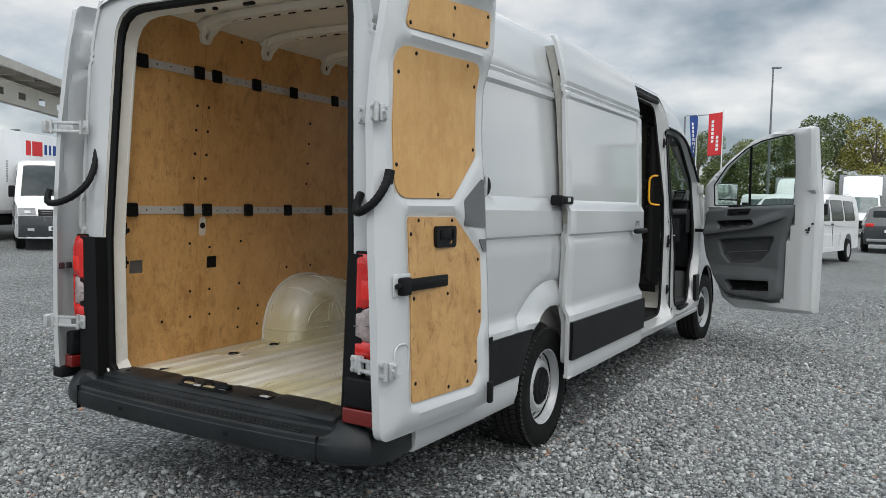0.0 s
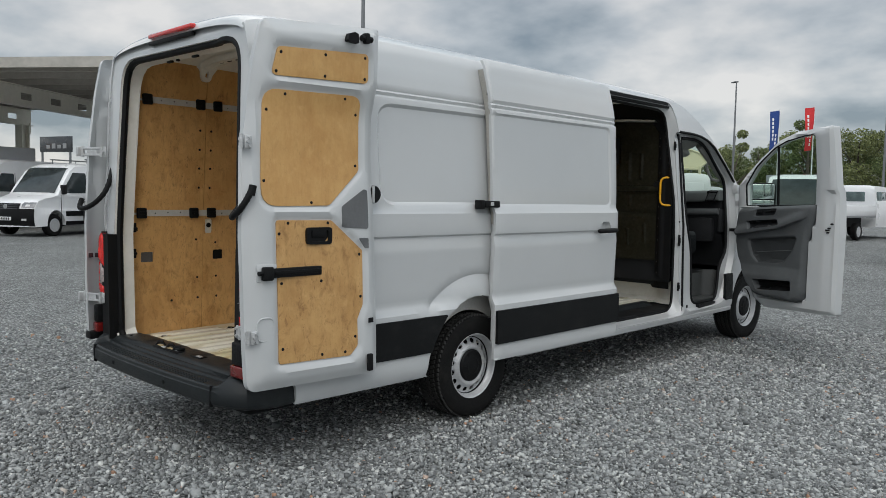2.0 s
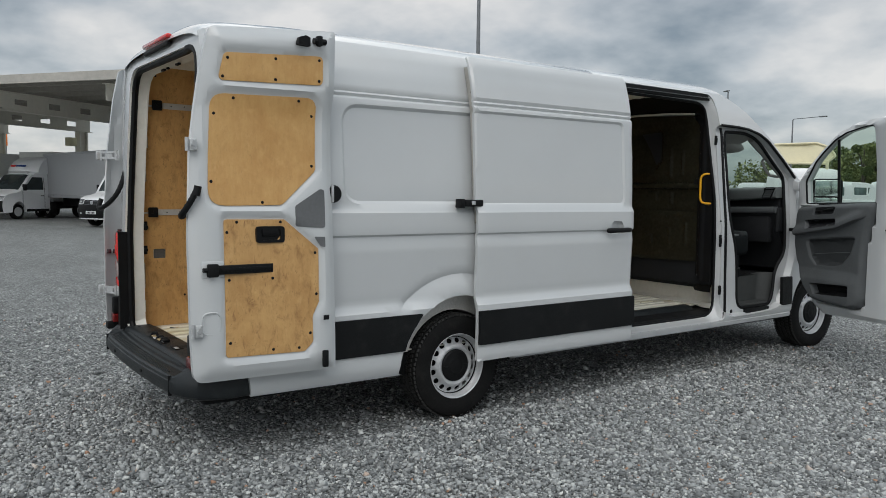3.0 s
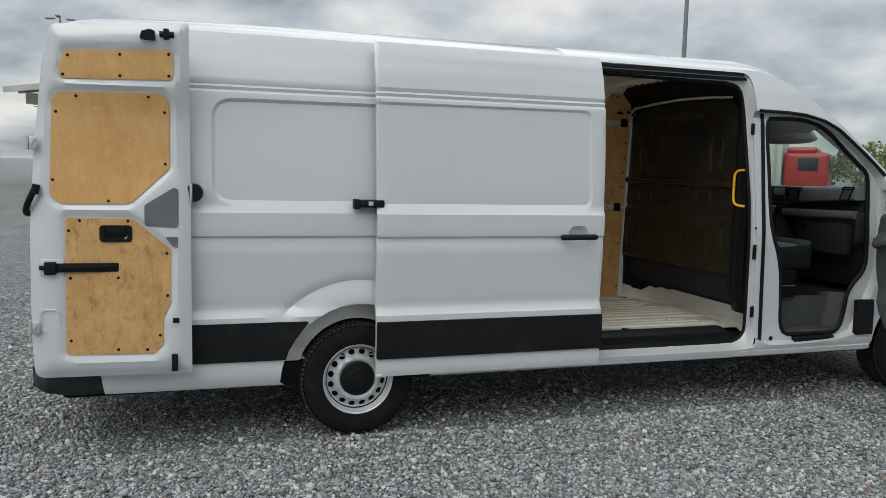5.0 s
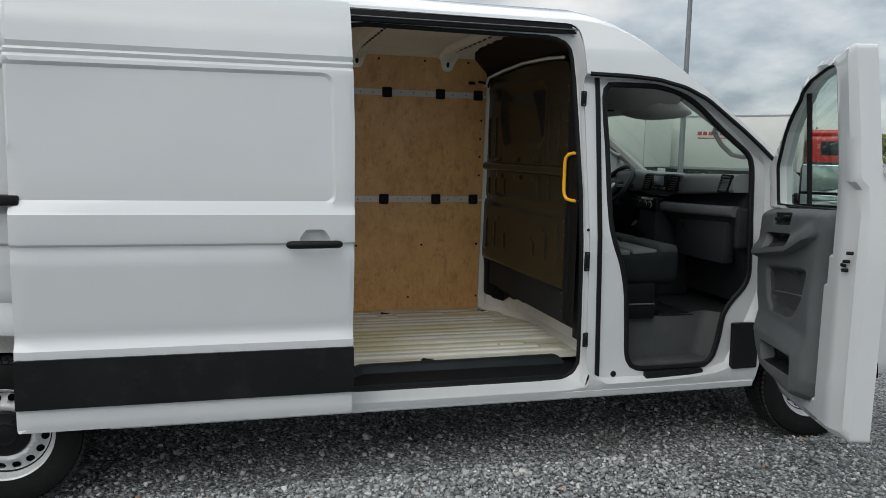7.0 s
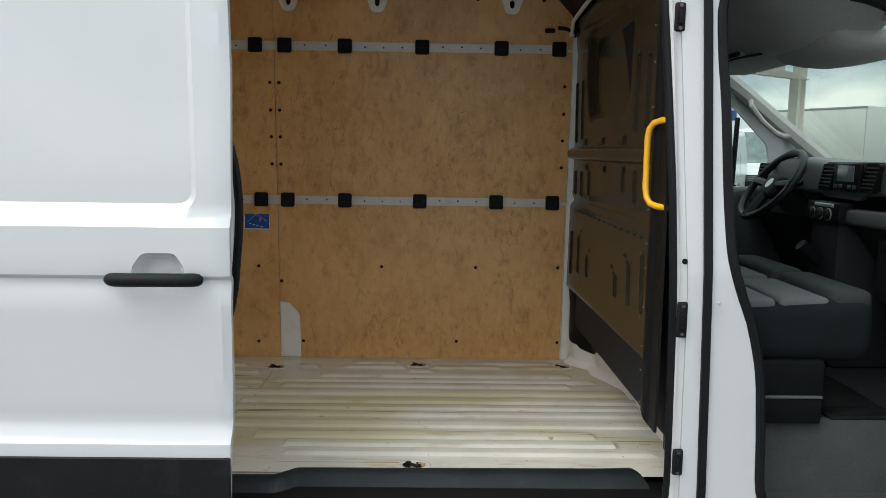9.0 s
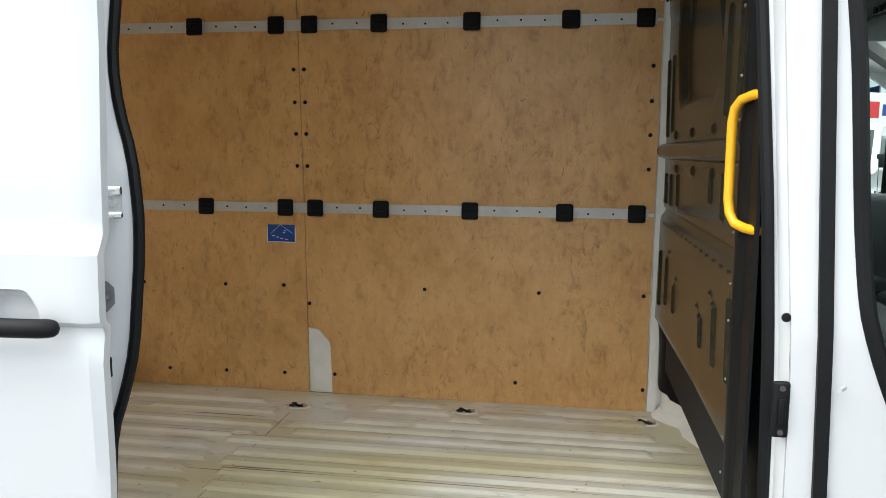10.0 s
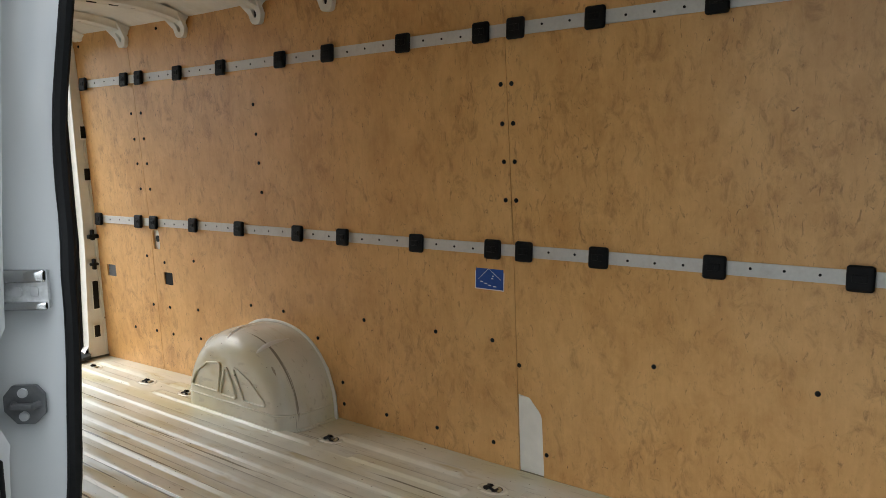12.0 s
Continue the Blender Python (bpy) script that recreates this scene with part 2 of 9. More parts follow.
def gravel_material():
    """Crushed grey stone: cells of light and dark chips with relief, the shade of the gaps put into the colour."""
    m = bpy.data.materials.new("crushed_stone_ground")
    m.use_nodes = True
    n, l = m.node_tree.nodes, m.node_tree.links
    b = n["Principled BSDF"]
    tc = n.new("ShaderNodeTexCoord")
    v = n.new("ShaderNodeTexVoronoi"); v.inputs["Scale"].default_value = 52
    v2 = n.new("ShaderNodeTexVoronoi"); v2.inputs["Scale"].default_value = 85
    v.inputs["Randomness"].default_value = v2.inputs["Randomness"].default_value = 1.0
    big = n.new("ShaderNodeTexNoise"); big.inputs["Scale"].default_value = 0.45; big.inputs["Detail"].default_value = 5
    lump = n.new("ShaderNodeTexNoise"); lump.inputs["Scale"].default_value = 7.0; lump.inputs["Detail"].default_value = 4
    for t in (v, v2, big, lump):
        l.new(tc.outputs["Object"], t.inputs["Vector"])
    hs = n.new("ShaderNodeSeparateColor"); l.new(v.outputs["Color"], hs.inputs[0])
    rp = n.new("ShaderNodeValToRGB")
    rp.color_ramp.elements[0].color, rp.color_ramp.elements[1].color = (0.115, 0.122, 0.122, 1), (0.63, 0.65, 0.635, 1)
    e = rp.color_ramp.elements.new(0.55); e.color = (0.330, 0.346, 0.342, 1)
    e = rp.color_ramp.elements.new(0.85); e.color = (0.435, 0.452, 0.444, 1)
    l.new(hs.outputs[0], rp.inputs[0])
    # painted shade between the chips: colour darkens away from each cell's centre
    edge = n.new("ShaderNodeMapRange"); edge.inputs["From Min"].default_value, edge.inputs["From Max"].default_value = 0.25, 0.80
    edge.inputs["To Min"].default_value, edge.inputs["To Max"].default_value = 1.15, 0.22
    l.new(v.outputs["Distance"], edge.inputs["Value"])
    tone = n.new("ShaderNodeMapRange"); tone.inputs["From Min"].default_value, tone.inputs["From Max"].default_value = 0.3, 0.7
    tone.inputs["To Min"].default_value, tone.inputs["To Max"].default_value = 0.80, 1.12
    l.new(big.outputs["Fac"], tone.inputs["Value"])
    clump = n.new("ShaderNodeMapRange"); clump.inputs["From Min"].default_value, clump.inputs["From Max"].default_value = 0.35, 0.65
    clump.inputs["To Min"].default_value, clump.inputs["To Max"].default_value = 0.86, 1.10
    l.new(lump.outputs["Fac"], clump.inputs["Value"])
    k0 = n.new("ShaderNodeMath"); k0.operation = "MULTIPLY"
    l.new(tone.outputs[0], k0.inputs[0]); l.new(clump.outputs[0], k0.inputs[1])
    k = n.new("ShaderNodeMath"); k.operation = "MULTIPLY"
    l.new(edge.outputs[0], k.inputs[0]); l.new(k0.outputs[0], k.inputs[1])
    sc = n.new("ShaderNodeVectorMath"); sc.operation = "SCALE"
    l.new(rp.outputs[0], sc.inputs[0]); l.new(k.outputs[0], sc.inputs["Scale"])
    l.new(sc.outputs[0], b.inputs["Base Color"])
    b.inputs["Roughness"].default_value = 0.85
    h = n.new("ShaderNodeMath"); h.operation = "ADD"
    l.new(v.outputs["Distance"], h.inputs[0]); l.new(v2.outputs["Distance"], h.inputs[1])
    bp = n.new("ShaderNodeBump"); bp.invert = True
    bp.inputs["Strength"].default_value, bp.inputs["Distance"].default_value = 0.9, 0.02
    l.new(h.outputs[0], bp.inputs["Height"]); l.new(bp.outputs[0], b.inputs["Normal"])
    return m


def chip_material():
    """Loose stones: each chip its own grey, a few rusty."""
    m = bpy.data.materials.new("stone_chip")
    m.use_nodes = True
    n, l = m.node_tree.nodes, m.node_tree.links
    b = n["Principled BSDF"]
    g = n.new("ShaderNodeNewGeometry")
    rp = n.new("ShaderNodeValToRGB")
    cr = rp.color_ramp
    cr.elements[0].color, cr.elements[1].color = (0.112, 0.119, 0.121, 1), (0.34, 0.20, 0.13, 1)
    for p, c in ((0.30, (0.206, 0.216, 0.217)), (0.65, (0.310, 0.324, 0.322)), (0.90, (0.455, 0.472, 0.466)), (0.985, (0.60, 0.61, 0.59)), (0.993, (0.40, 0.25, 0.17))):
        e = cr.elements.new(p); e.color = (*c, 1)
    l.new(g.outputs["Random Per Island"], rp.inputs[0])
    tc, t = n.new("ShaderNodeTexCoord"), n.new("ShaderNodeTexNoise")
    t.inputs["Scale"].default_value = 120
    l.new(tc.outputs["Object"], t.inputs["Vector"])
    mr = n.new("ShaderNodeMapRange"); mr.inputs["To Min"].default_value, mr.inputs["To Max"].default_value = 0.75, 1.25
    l.new(t.outputs["Fac"], mr.inputs["Value"])
    sc = n.new("ShaderNodeVectorMath"); sc.operation = "SCALE"
    l.new(rp.outputs[0], sc.inputs[0]); l.new(mr.outputs[0], sc.inputs["Scale"])
    l.new(sc.outputs[0], b.inputs["Base Color"])
    b.inputs["Roughness"].default_value = 0.8
    return m


WHITE = material("white_van_paint", (0.555, 0.572, 0.580), 0.15, vary=0.015, scale=1.5, grain=4, coat=0.7, dirt=(0.55, 0.54, 0.50), dirt_amount=0.10, dirt_scale=2.2)
INNER_WHITE = material("white_inner_paint", (0.80, 0.79, 0.735), 0.35, vary=0.04, scale=4, grain=30, coat=0.2, dirt=(0.42, 0.38, 0.30), dirt_amount=0.25, dirt_scale=5)
CREAM = load_floor_paint("worn_cream_load_floor")
PLY = plywood("plywood_lining", (0.715, 0.425, 0.168), (0.57, 0.308, 0.106), 0.84, 0.36)
PLY_DOOR = plywood("plywood_door_card", (0.63, 0.376, 0.140), (0.53, 0.288, 0.094), 0.20, 0.40)
PLY_SCUFFED = plywood("scuffed_plywood_card", (0.60, 0.36, 0.14), (0.46, 0.25, 0.086), 1.0, 0.42)
BLACK = material("black_grained_plastic", (0.007, 0.0074, 0.008), 0.5, vary=0.2, scale=8, grain=200, bump=0.25, bump_scale=500, spec=0.14)
BUMPER = material("dark_grey_bumper_plastic", (0.008, 0.0088, 0.0095), 0.5, spec=0.16, vary=0.25, scale=5, grain=150, bump=0.3, bump_scale=420, dirt=(0.05, 0.05, 0.047), dirt_amount=0.22, dirt_scale=7)
TREAD = material("dusty_tyre_tread", (0.030, 0.030, 0.029), 0.85, spec=0.2, vary=0.3, scale=9, grain=120)
BUMPER_REAR = material("scuffed_dark_bumper_plastic", (0.012, 0.0148, 0.0165), 0.45, spec=0.32, vary=0.25, scale=5, grain=150, bump=0.25, bump_scale=420, dirt=(0.052, 0.058, 0.060), dirt_amount=0.35, dirt_scale=6)
RUBBER = material("black_rubber", (0.007, 0.0074, 0.008), 0.55, spec=0.18, vary=0.2, scale=10, grain=100)
TYRE = material("tyre_rubber", (0.007, 0.007, 0.007), 0.75, spec=0.18, vary=0.25, scale=12, grain=140, bump=0.4, bump_scale=300, dirt=(0.035, 0.033, 0.03), dirt_amount=0.3, dirt_scale=9)
TRIM = material("charcoal_door_trim", (0.090, 0.096, 0.100), 0.65, spec=0.25, vary=0.15, scale=8, grain=250, bump=0.3, bump_scale=600)
TRIM_DARK = material("near_black_cab_trim", (0.019, 0.020, 0.022), 0.7, spec=0.15, vary=0.15, scale=8, grain=250, bump=0.3, bump_scale=600)
# darker copy of the door trim, with the pocket's shade in its colour
TRIM_SHADE = material("shaded_pocket_trim", (0.042, 0.045, 0.047), 0.75, spec=0.2, vary=0.15, scale=8, grain=250, bump=0.3, bump_scale=600)
STEP_GREY = material("grey_cab_step_plastic", (0.054, 0.058, 0.058), 0.6, spec=0.2, vary=0.2, scale=6, grain=200, bump=0.2, bump_scale=500, dirt=(0.10, 0.092, 0.078), dirt_amount=0.4)
STEEL = material("silver_wheel_steel", (0.52, 0.53, 0.54), 0.40, 0.25, vary=0.08, scale=10, grain=90, dirt=(0.15, 0.14, 0.13), dirt_amount=0.25, dirt_scale=12)
ZINC = material("zinc_plated_steel", (0.56, 0.57, 0.575), 0.38, 0.45, vary=0.15, scale=20, grain=150)
ALU = material("painted_lashing_rail", (0.58, 0.58, 0.56), 0.42, 0.1, vary=0.06, scale=8, grain=90, dirt=(0.35, 0.33, 0.30), dirt_amount=0.3, dirt_scale=20)
DULL_ZINC = material("dull_zinc_plate", (0.15, 0.155, 0.16), 0.40, 0.5, vary=0.1, scale=20, grain=150)
BULKHEAD = material("glossy_black_bulkhead", (0.020, 0.0198, 0.0130), 0.22, vary=0.3, scale=3, grain=40, coat=0.0, spec=0.22, dirt=(0.045, 0.04, 0.034), dirt_amount=0.35, dirt_scale=12)
RUST = material("rusty_seam", (0.40, 0.31, 0.17), 0.7, vary=0.5, scale=12, grain=60)
YELLOW = material("yellow_powder_coat", (0.80, 0.40, 0.012), 0.35, vary=0.06)
LINER = material("grey_arch_liner", (0.54, 0.53, 0.50), 0.8, vary=0.15, scale=6, grain=120, dirt=(0.13, 0.12, 0.10), dirt_amount=0.4, dirt_scale=8)
FABRIC = material("grey_seat_fabric", (0.011, 0.013, 0.014), 0.95, spec=0.08, vary=0.2, scale=10, grain=400, bump=0.5, bump_scale=700)
FABRIC_LIGHT = material("light_grey_seat_fabric", (0.095, 0.103, 0.104), 0.95, spec=0.15, vary=0.2, scale=10, grain=400, bump=0.5, bump_scale=700)
HEADLINER = material("grey_headliner", (0.40, 0.405, 0.385), 0.9, vary=0.06)
RED_LENS = material("red_lamp_lens", (0.64, 0.016, 0.013), 0.10, vary=0.1, coat=0.8)
RED_DARK = material("dark_red_reflector", (0.15, 0.010, 0.009), 0.2, vary=0.1, coat=0.5)
RED_BRIGHT = material("bright_red_lens", (0.80, 0.028, 0.020), 0.15, vary=0.1, coat=0.6)
LAMP_CLEAR = material("grey_tail_lamp_lens", (0.36, 0.30, 0.29), 0.10, vary=0.3, grain=60, coat=0.8)
CLEAR_LENS = material("clear_lamp_lens", (0.55, 0.56, 0.56), 0.08, vary=0.15, grain=40, coat=0.8)
GREY_PANEL = material("grey_door_felt", (0.13, 0.135, 0.14), 0.85, vary=0.08)
BLUE = material("blue_sticker", (0.012, 0.075, 0.32), 0.35, vary=0.08)
PRINT_WHITE = material("white_print", (0.80, 0.80, 0.80), 0.5, vary=0.03)
CHROME = material("chrome", (0.75, 0.76, 0.77), 0.10, 1.0, vary=0.02)
DARK_CHROME = material("dark_badge_metal", (0.12, 0.10, 0.11), 0.25, 0.7, vary=0.05)
GLASS = glass("car_glass", (0.80, 0.93, 0.855))
# grime and the shade of the door gap in one colour
SHADED_GRIME = material("grimy_shaded_edge_paint", (0.36, 0.35, 0.32), 0.8, vary=0.12, scale=6, grain=60, dirt=(0.22, 0.19, 0.15), dirt_amount=0.4, dirt_scale=2)
GRAVEL = gravel_material()
CHIP = chip_material()
# ---- building helpers ----
from mathutils import geometry


def part(name, bm, mat, parent=None, label="", sharp=35, m=None):
    """Link a bmesh as one mesh object under a thing or a part."""
    me = bpy.data.meshes.new(name)
    bm.normal_update()
    bm.to_mesh(me)
    bm.free()
    me.materials.append(mat)
    if sharp:
        me.polygons.foreach_set("use_smooth", [True] * len(me.polygons))
        me.set_sharp_from_angle(angle=radians(sharp))
    ob = new(name, me)
    if parent:
        ob.parent = parent
    if m is not None:
        ob.matrix_basis = m
    if label:
        tagged(ob, label)
    return ob


def share(name, me, parent, m):
    """One more object on a mesh that is already there."""
    ob = new(name, me)
    ob.parent = parent
    ob.matrix_basis = m
    return ob


def thing(name, label, category, at=None, group="", kind=""):
    ob = new(name)
    ob.empty_display_size = 0.2
    if at is not None:
        ob.matrix_basis = at
    return tagged(ob, label, category, group, kind)


def box(bm, lo, hi, bevel=0.0, seg=2, m=None):
    """Add a box from corner to corner to bm, its edges rounded."""
    lo, hi = Vector(lo), Vector(hi)
    r = bmesh.ops.create_cube(bm, size=1.0)
    vs = r["verts"]
    c, s = (lo + hi) / 2, hi - lo
    for v in vs:
        v.co = Vector((v.co.x * s.x, v.co.y * s.y, v.co.z * s.z)) + c
    if bevel:
        es = list({e for v in vs for e in v.link_edges})
        r = bmesh.ops.bevel(bm, geom=es, offset=min(bevel, min(abs(s.x), abs(s.y), abs(s.z)) * 0.49), segments=seg, affect="EDGES", profile=0.5, clamp_overlap=True)
        vs = list({v for f in r["faces"] for v in f.verts} | {v for v in vs if v.is_valid})
    if m is not None:
        bmesh.ops.transform(bm, matrix=m, verts=vs)
    return bm


def boxed(lo, hi, bevel=0.0, seg=2, m=None):
    return box(bmesh.new(), lo, hi, bevel, seg, m)


def tube(bm, path, r, seg=8, closed=False):
    """Sweep a circle along a polyline."""
    P = [Vector(p) for p in path]
    n = len(P)
    rings = []
    up = None
    for i in range(n):
        a = P[i - 1] if (i or closed) else P[i]
        b = P[(i + 1) % n] if (i < n - 1 or closed) else P[i]
        d = (b - a).normalized()
        if up is None:
            up = d.orthogonal().normalized()
        up = (up - d * up.dot(d)).normalized()
        w = d.cross(up)
        rr = r[i] if isinstance(r, (list, tuple)) else r
        rings.append([bm.verts.new(P[i] + (up * math.cos(2 * math.pi * k / seg) + w * math.sin(2 * math.pi * k / seg)) * rr) for k in range(seg)])
    for i in range(n if closed else n - 1):
        a, b = rings[i], rings[(i + 1) % n]
        shift = 0
        if closed and i == n - 1:
            shift = min(range(seg), key=lambda s: (a[0].co - b[s].co).length)
        for k in range(seg):
            bm.faces.new((a[k], a[(k + 1) % seg], b[(k + 1 + shift) % seg], b[(k + shift) % seg]))
    if not closed:
        bm.faces.new(rings[0][::-1])
        bm.faces.new(rings[-1])
    return bm


def tubed(path, r, seg=8, closed=False):
    return tube(bmesh.new(), path, r, seg, closed)


def lathe(profile, seg=32, axis="x", close=False):
    """Turn a profile of (along, radius) round an axis."""
    bm = bmesh.new()
    rings = []
    for a, r in profile:
        ring = []
        for k in range(seg):
            c, s = math.cos(2 * math.pi * k / seg) * r, math.sin(2 * math.pi * k / seg) * r
            ring.append(bm.verts.new({"x": (a, c, s), "y": (c, a, s), "z": (c, s, a)}[axis]))
        rings.append(ring)
    for i in range(len(rings) - 1 + (1 if close else 0)):
        a, b = rings[i], rings[(i + 1) % len(rings)]
        for k in range(seg):
            bm.faces.new((a[k], a[(k + 1) % seg], b[(k + 1) % seg], b[k]))
    if not close:
        for ring in (rings[0], rings[-1]):
            bm.faces.new(ring)
    bmesh.ops.recalc_face_normals(bm, faces=bm.faces[:])
    return bm


def round_poly(pts, r, seg=5):
    """A polygon with its corners rounded; r is one radius or one for each corner."""
    n, out = len(pts), []
    for i, p in enumerate(pts):
        rad = r[i] if isinstance(r, (list, tuple)) else r
        p = Vector(p)
        a, b = Vector(pts[i - 1]) - p, Vector(pts[(i + 1) % n]) - p
        la, lb = a.length, b.length
        ang = a.angle(b) if la > 1e-6 and lb > 1e-6 else math.pi
        if rad <= 0 or ang > 3.0:
            out.append(tuple(p))
            continue
        t = min(rad / math.tan(ang / 2), la * 0.48, lb * 0.48)
        A, B = p + a / la * t, p + b / lb * t
        for k in range(seg + 1):
            s = k / seg
            out.append(tuple(A * (1 - s) ** 2 + p * 2 * s * (1 - s) + B * s * s))
    return out


def inside(U, V, poly):
    """Which points lie in a polygon."""
    P = np.asarray(poly, float)
    hit = np.zeros(len(U), bool)
    j = len(P) - 1
    for i in range(len(P)):
        (x0, y0), (x1, y1) = P[i], P[j]
        if y0 != y1:
            hit ^= ((y0 > V) != (y1 > V)) & (U < (x1 - x0) * (V - y0) / (y1 - y0) + x0)
        j = i
    return hit


def rim_distance(U, V, poly):
    """Distance of points to a polygon's outline."""
    P = np.asarray(poly, float)
    best = np.full(len(U), 1e9)
    for i in range(len(P)):
        a, d = P[i - 1], P[i] - P[i - 1]
        q = max(d @ d, 1e-12)
        t = np.clip(((U - a[0]) * d[0] + (V - a[1]) * d[1]) / q, 0, 1)
        best = np.minimum(best, np.hypot(U - a[0] - t * d[0], V - a[1] - t * d[1]))
    return best


def depth_in(U, V, poly, ramp):
    """0 outside a polygon, rising to 1 at a distance of ramp inside it."""
    d = np.clip(rim_distance(U, V, poly) / ramp, 0, 1)
    return np.where(inside(U, V, poly), d * d * (3 - 2 * d), 0.0)


def sheet(outline, holes=(), place=None, step=0.1, levels=(), ring=(), thick=0.0, way=None):
    """A flat outline with holes, cut into small triangles and laid into the world by place(U, V) -> N x 3.
    levels: V values at which the surface has a crease; ring: further outlines along which it bends.
    thick: its thickness, along way or along the normals."""
    def fine(poly, closed=True):
        out = []
        m = len(poly)
        for i in range(m if closed else m - 1):
            a, b = np.array(poly[i], float), np.array(poly[(i + 1) % m], float)
            ts = set(np.linspace(0, 1, max(1, int(math.ceil(np.linalg.norm(b - a) / step))) + 1)[:-1])
            for lv in levels:
                if abs(b[1] - a[1]) > 1e-6:
                    t = (lv - a[1]) / (b[1] - a[1])
                    if 0.001 < t < 0.999:
                        ts.add(t)
            out += [tuple(a + (b - a) * t) for t in sorted(ts)]
        return out
    loops = [fine(outline)] + [fine(h) for h in holes]
    bends = [fine(r) for r in ring]
    pts, edges = [], []
    for lp in loops + bends:
        k = len(pts)
        pts += lp
        edges += [(k + i, k + (i + 1) % len(lp)) for i in range(len(lp))]
    O = np.array(outline)
    u0, v0 = O.min(0)
    u1, v1 = O.max(0)
    vs = list(np.arange(v0 + step / 2, v1, step))
    vs = sorted([v for v in vs if all(abs(v - q) > step * 0.4 for q in levels)] + [q for q in levels if v0 < q < v1])
    us = np.arange(u0 + step / 2, u1, step)
    if len(us) and len(vs):
        G = np.array([(u, v) for v in vs for u in us])
        ok = inside(G[:, 0], G[:, 1], outline)
        for h in holes:
            ok &= ~inside(G[:, 0], G[:, 1], h)
        G = G[ok]
        for lp in loops + bends:
            if len(G):
                G = G[rim_distance(G[:, 0], G[:, 1], lp) > min(step * 0.3, 0.02)]
        pts += [tuple(g) for g in G]
    co, _, tris, *_ = geometry.delaunay_2d_cdt([Vector(p) for p in pts], edges, [], 0, 1e-5)
    UV = np.array([tuple(c) for c in co])
    T = np.array([tuple(t) for t in tris])
    C = UV[T].mean(1)
    ok = inside(C[:, 0], C[:, 1], outline)
    for h in holes:
        ok &= ~inside(C[:, 0], C[:, 1], h)
    T = T[ok]
    XYZ = place(UV[:, 0], UV[:, 1]) if place else np.column_stack([UV, np.zeros(len(UV))])
    XYZ = np.asarray(XYZ, float)
    bm = bmesh.new()
    used = np.unique(T)
    idx = {int(i): bm.verts.new(XYZ[i]) for i in used}
    for a, b, c in T:
        bm.faces.new((idx[int(a)], idx[int(b)], idx[int(c)]))
    if thick:
        bm.normal_update()
        back = {}
        for i, v in idx.items():
            d = Vector(way) if way is not None else v.normal
            back[v] = v.co - d * thick
        rims = [e for e in bm.edges if e.is_boundary]
        faces = list(bm.faces)
        twin = {v: bm.verts.new(p) for v, p in back.items()}
        loops_ = [(e.link_loops[0].vert, e.link_loops[0].link_loop_next.vert) for e in rims]
        for f in faces:
            bm.faces.new([twin[v] for v in reversed(f.verts)])
        for a, b in loops_:
            bm.faces.new((b, a, twin[a], twin[b]))
    return bm


def even(poly, n):
    """A closed outline as n points at even steps."""
    P = np.array(list(poly) + [poly[0]], float)
    s = np.concatenate([[0], np.cumsum(np.hypot(*np.diff(P, axis=0).T))])
    t = np.linspace(0, s[-1], n, endpoint=False)
    return np.column_stack([np.interp(t, s, P[:, 0]), np.interp(t, s, P[:, 1])])


def mirror_x(bm):
    """Turn a mesh over to the other side."""
    for v in bm.verts:
        v.co.x = -v.co.x
    bmesh.ops.reverse_faces(bm, faces=bm.faces[:])
    return bm


def letters(name, text, size, mat, parent, m, depth=0.003):
    """Raised lettering in the built-in font, turned into a mesh."""
    cu = bpy.data.curves.new(name, "FONT")
    cu.body, cu.size, cu.extrude, cu.align_x, cu.align_y = text, size, depth, "CENTER", "CENTER"
    tmp = bpy.data.objects.new(name + "_tmp", cu)
    scene.collection.objects.link(tmp)
    dg = bpy.context.evaluated_depsgraph_get()
    me = bpy.data.meshes.new_from_object(tmp.evaluated_get(dg))
    bpy.data.objects.remove(tmp)
    bpy.data.curves.remove(cu)
    me.name = name
    me.materials.clear()
    me.materials.append(mat)
    ob = new(name, me)
    if parent:
        ob.parent = parent
    ob.matrix_basis = m
    return ob
# ---- ground ----
def ground_rows():
    ext = [-900, -300, -120, -60] + list(np.arange(-40, 48, 2.0)) + [60, 120, 300, 900]
    bm = bmesh.new()
    grid = [[bm.verts.new((x, y, 0.012 * noise.noise((x * 0.35, y * 0.35, 0)) - 0.012 if abs(x) < 45 and abs(y) < 50 else -0.012)) for x in ext] for y in ext]
    for j in range(len(ext) - 1):
        for i in range(len(ext) - 1):
            bm.faces.new((grid[j][i], grid[j][i + 1], grid[j + 1][i + 1], grid[j + 1][i]))
    return bm


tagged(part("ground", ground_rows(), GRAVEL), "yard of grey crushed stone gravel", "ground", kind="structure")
# ---- the open panel van: x to its right, y ahead, the rear axle at y = 0 ----
van = thing("cargo_van", "white high-roof panel van with rear, side and passenger doors open", "van")
AXLE_F, HUB_Z = 4.49, 0.345
